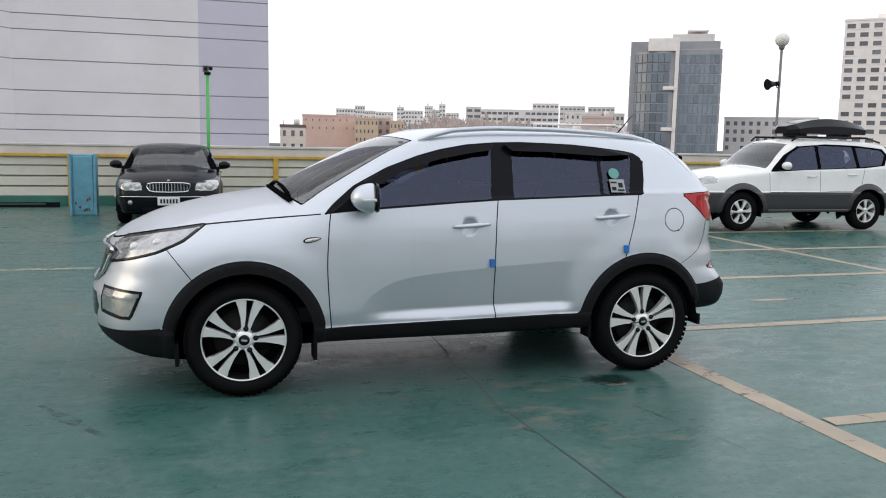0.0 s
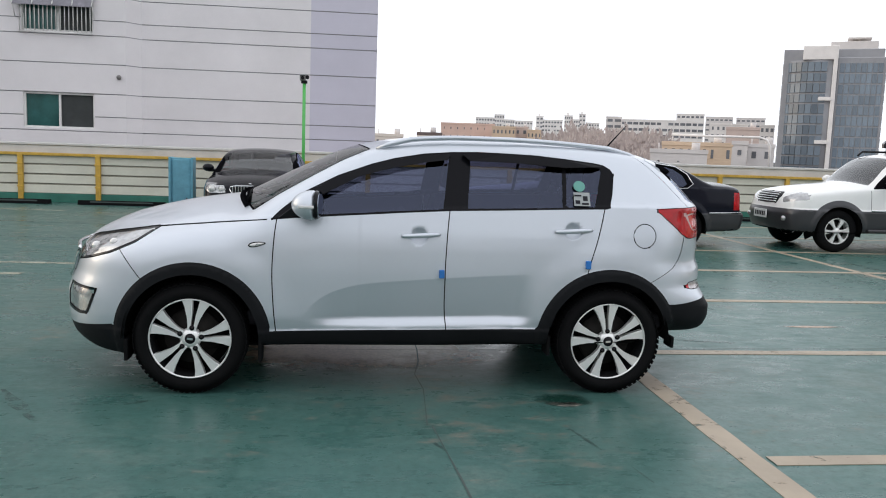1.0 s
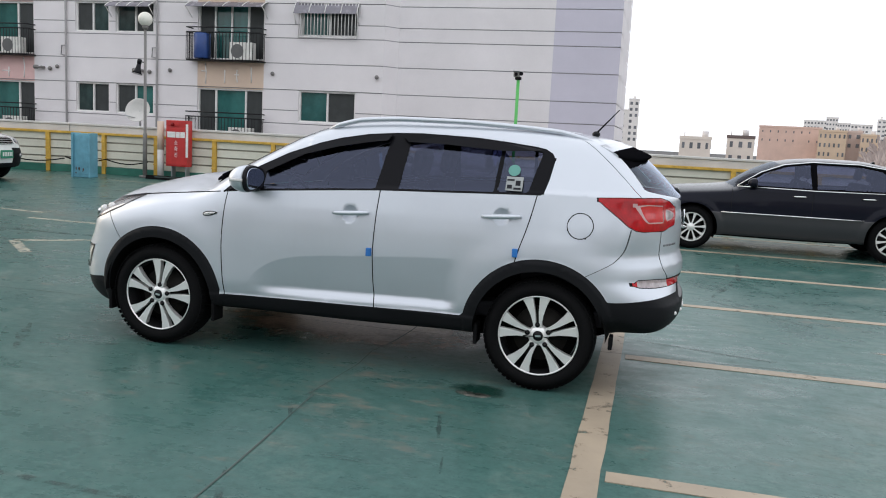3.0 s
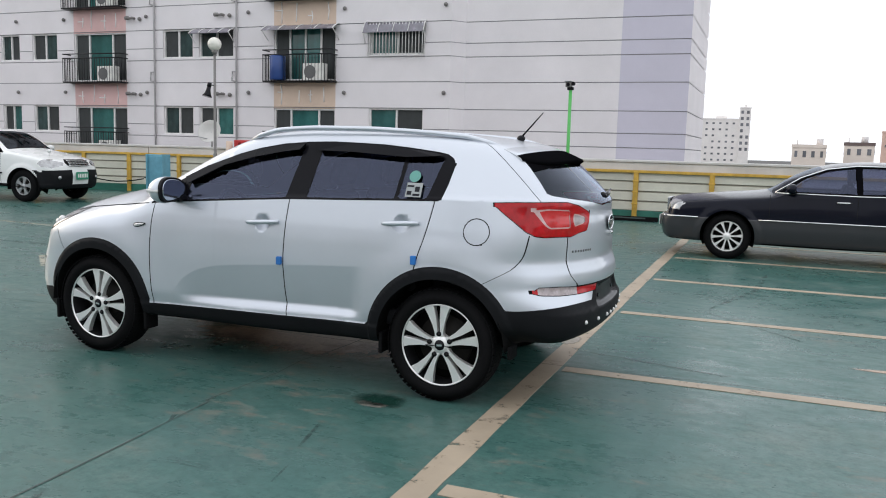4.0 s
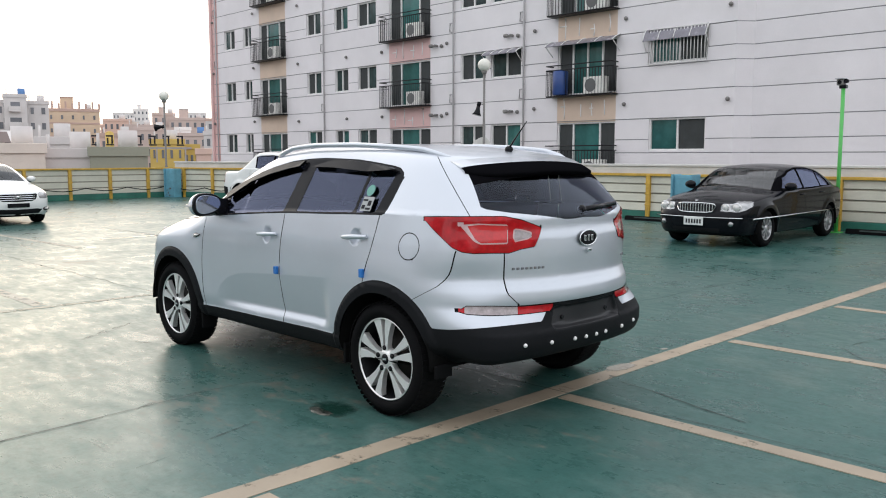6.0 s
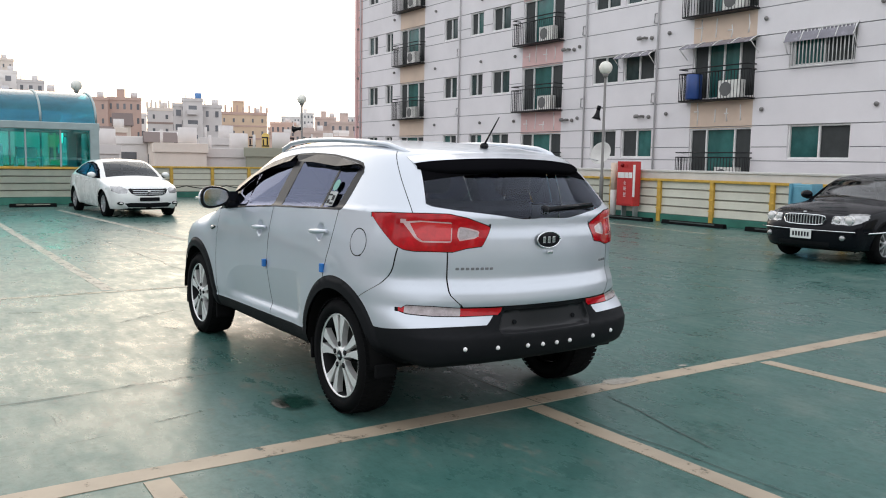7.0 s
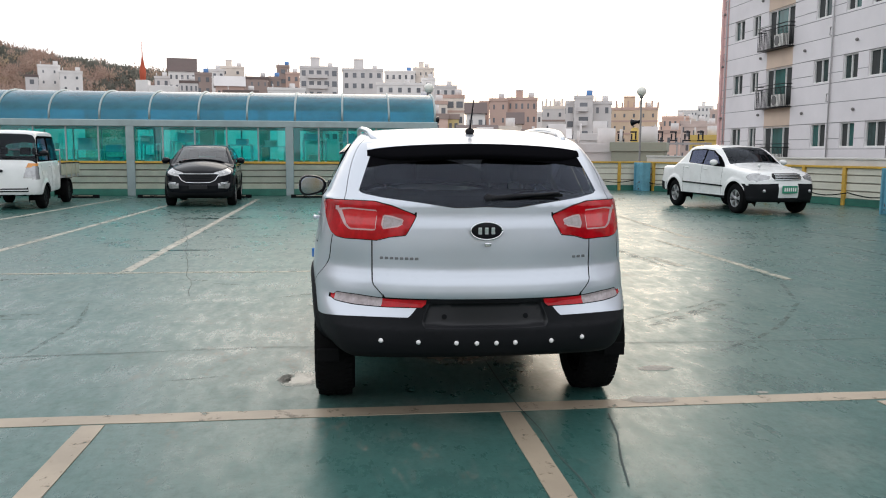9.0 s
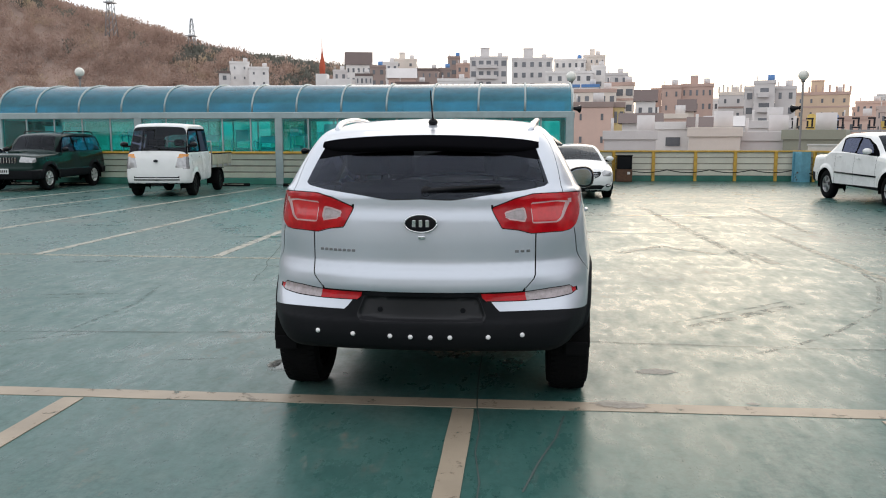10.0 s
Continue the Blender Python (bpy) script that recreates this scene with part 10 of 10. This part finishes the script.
for r in range(14):
    z = 33.2 - 3.4 * r
    for q in range(8):
        piece("glass_panel", pane2, tw, (2.9 + 1.6 * q, -1.05, z - 1.6), (1.35, 0.2, 2.9))
    for q in range(9):
        a = radians(200 + 78 * q / 8)
        piece("glass_panel", pane2, tw, (-4.0 + 11.5 * math.cos(a) * 1.0, 9.0 + 11.5 * math.sin(a), z - 1.2 if r else z - 1.2), (1.75, 0.25, 2.6 if r % 2 else 3.0), a - math.pi / 2)
    for q in range(4):
        piece("glass_panel", pane2, tw, (15.65, 2 + 4.4 * q, z - 1.6), (0.2, 3.9, 2.9))
part("drum", tube([(-4.0, 9.0, -16), (-4.0, 9.0, 34.2)], 11.3, 40), "far_tower", tw)

# ---- wooded hill and leafless trees ----
RIDGE = curve((-620, 60), (-420, 108), (-320, 93), (-257, 77), (-229, 66), (-191, 55), (-171, 48.5), (-146, 43.0), (-120, 39), (-98, 36), (-60, 31), (-20, 24), (40, 12))


def hill_z(x, y):
    across = math.exp(-(((x + 400) / (95 if x > -400 else 150)) ** 2))
    return -14 + (float(RIDGE(y)) + 14) * across + 3.0 * noise.noise(Vector((x * 0.02, y * 0.02, 0.3))), across


gx, gy = np.linspace(-640, -235, 46), np.linspace(-620, 60, 70)
bm = bmesh.new()
grid = []
for x in gx:
    row = []
    for y in gy:
        row.append(bm.verts.new((x, y, hill_z(x, y)[0])))
    grid.append(row)
for a, b in zip(grid, grid[1:]):
    for i in range(len(a) - 1):
        bm.faces.new((a[i], b[i], b[i + 1], a[i + 1])).smooth = True
tagged(part("hill", bm, "hill"), "brown wooded hill behind the town", "hill", kind="structure")


def crown_material(name, stops, scale):
    """Twigs and needles: one tone for each spray, drifting from tree to tree."""
    m, n, l, b = nodes_of(name)
    gm = n.new("ShaderNodeNewGeometry")
    r = ramp(n, l, gm.outputs["Random Per Island"], [(0.0, (0.82,) * 3), (1.0, (1.0,) * 3)])
    drift = noise_node(n, l, scale, 4, 0.6)
    c = ramp(n, l, drift.outputs[0], stops)
    tone = mix_colour(n, l, 1.0, c.outputs[0], r.outputs[0], "MULTIPLY")
    l.new(tone, b.inputs["Base Color"])
    b.inputs["Roughness"].default_value = 0.95
    b.inputs["Specular IOR Level"].default_value = 0.1
    through_light = n.new("ShaderNodeBsdfTranslucent")
    l.new(tone, through_light.inputs["Color"])
    both = n.new("ShaderNodeMixShader")
    both.inputs[0].default_value = 0.5
    l.new(b.outputs[0], both.inputs[1])
    l.new(through_light.outputs[0], both.inputs[2])
    l.new(both.outputs[0], n["Material Output"].inputs[0])
    return m


# crown tones include the haze: lighter than the twigs and needles themselves
M["bare_crowns"] = crown_material("hazed_leafless_crowns", [(0.30, (0.38, 0.27, 0.225)), (0.45, (0.47, 0.34, 0.28)), (0.58, (0.53, 0.39, 0.32)), (0.72, (0.56, 0.46, 0.31))], 0.045)
M["hazed_valley_crowns"] = crown_material("hazed_valley_crowns", [(0.30, (0.44, 0.37, 0.35)), (0.55, (0.55, 0.47, 0.44)), (0.75, (0.60, 0.53, 0.49))], 0.06)
M["pine_crowns"] = crown_material("hazed_pine_needles", [(0.30, (0.17, 0.175, 0.15)), (0.55, (0.24, 0.235, 0.20)), (0.75, (0.33, 0.30, 0.24))], 0.05)


def crowns(name, label, spots, seed, material, sprays, fine, tall=1.0):
    """Crowns as many small sprays of twigs spread through a rounded, ragged hull above a short stem."""
    g = np.random.default_rng(seed)
    at = np.repeat(np.array(spots), sprays, axis=0)
    size = at[:, 3]
    a, u = g.uniform(0, math.tau, len(at)), g.uniform(-0.55, 1.0, len(at))
    rad = g.uniform(0.25, 1.0, len(at)) ** 0.5 * g.uniform(0.75, 1.15, len(at))
    hold = np.sqrt(np.maximum(1 - u * u, 0))
    d = np.stack([np.cos(a) * hold, np.sin(a) * hold, u * tall], 1)
    mid = at[:, :3] + d * (rad * size * 0.55)[:, None]
    mid[:, 2] += size * 0.62 * tall
    grow = d + [0, 0, 0.7] + g.normal(0, 0.35, (len(at), 3))
    grow /= np.linalg.norm(grow, axis=1)[:, None]
    wide = np.cross(grow, g.normal(0, 1, (len(at), 3)))
    wide /= np.linalg.norm(wide, axis=1)[:, None]
    k = (size * fine * g.uniform(0.6, 1.4, len(at)))[:, None]
    verts = np.stack([mid - grow * k, mid + wide * k * 0.42, mid + grow * k * 1.1, mid - wide * k * 0.42], 1).reshape(-1, 3)
    stems = np.array(spots)
    w = stems[:, 3:4] * 0.03
    foot = np.stack([stems[:, :3] - [0, 0, 1.5] - w * [1, 1, 0], stems[:, :3] - [0, 0, 1.5] + w * [1, 1, 0], stems[:, :3] + stems[:, 3:4] * [0, 0, 0.8] + w * [0.4, 0.4, 0], stems[:, :3] + stems[:, 3:4] * [0, 0, 0.8] - w * [0.4, 0.4, 0]], 1).reshape(-1, 3)
    verts = np.concatenate([verts, foot])
    me = bpy.data.meshes.new(name)
    me.from_pydata(verts.tolist(), [], np.arange(len(verts)).reshape(-1, 4).tolist())
    me.materials.append(M[material])
    return tagged(new(name, me), label, "trees", kind="stuff")


r = random.Random(3)
bare, pines = [], []
while len(bare) + len(pines) < 10500:
    x, y = r.uniform(-440, -262), r.uniform(-430, 10)
    z, across = hill_z(x, y)
    if z > 2:
        belt = noise.noise(Vector((x * 0.012, y * 0.012, 2.0))) * 0.5 + 1.5 * (across - 0.80) + 0.9 * noise.noise(Vector((x * 0.07, y * 0.07, 7.0))) + 0.42 * step(-175, -125, y) - 0.22 + r.uniform(-0.15, 0.15)
        if belt > 0.22:
            pines.append((x, y, z - 0.5, r.uniform(3.2, 5.6)))
        else:
            bare.append((x, y, z - 0.5, r.uniform(3.0, 5.6)))
crowns("hill_trees", "leafless brown woodland on the hill", bare, 5, "bare_crowns", 46, 0.10, 1.2)
crowns("hill_pines", "dark pines along the ridge of the hill", pines, 9, "pine_crowns", 40, 0.13, 0.9)
spots = []
for k in range(620):
    az, dist = radians(r.uniform(14.1, 21.5)), r.uniform(170, 300)
    spots.append((dist * math.sin(az), dist * math.cos(az), -11 + r.uniform(-1, 2), (5.2 + 11) * (dist / 250) * r.uniform(0.66, 0.96)))
crowns("valley_trees", "grey-brown leafless trees in the valley", spots, 6, "hazed_valley_crowns", 150, 0.075, 1.0)
for x, y, h in ((-354, -180, 26), (-396, -160, 19)):
    base = float(RIDGE(y)) - 4
    mast = thing("pylon", "slim steel lattice mast on the ridge", "mast", (x, y, base))
    bm = bmesh.new()
    for sx, sy2 in ((-1, -1), (1, -1), (1, 1), (-1, 1)):
        tube_into(bm, [(sx * 2.0, sy2 * 2.0, 0), (sx * 0.4, sy2 * 0.4, h)], 0.22, 5)
    for q in range(8):
        z0, z1 = h * q / 8, h * (q + 1) / 8
        w0, w1 = 2 - 1.6 * q / 8, 2 - 1.6 * (q + 1) / 8
        tube_into(bm, [(-w0, -w0, z0), (w1, -w1, z1)], 0.14, 4)
        tube_into(bm, [(w0, w0, z0), (-w1, w1, z1)], 0.14, 4)
        tube_into(bm, [(w0, -w0, z0), (w1, w1, z1)], 0.14, 4)
    part("lattice", bm, "steel", mast)
    part("platform", soft_box(-2.2, 2.2, -2.2, 2.2, h * 0.55, h * 0.57, 0.02, 1), "steel", mast)

# ---- invented slabs out of view, added to darken low reflections in paint and glass ----
for k in range(9):
    far_block("plain grey slab across the street to the south", "far_grey", -60 + 16 * k, -62 - 4 * (k % 3), 13, 9 + 3 * (k % 4), 180, 1.0, rows=4, cols=5, stair=False)
for k in range(5):
    far_block("plain grey slab across the street to the east", "far_grey", 62, -34 + 17 * k, 13, 8 + 3 * (k % 3), -90, 1.0, rows=4, cols=5, stair=False)
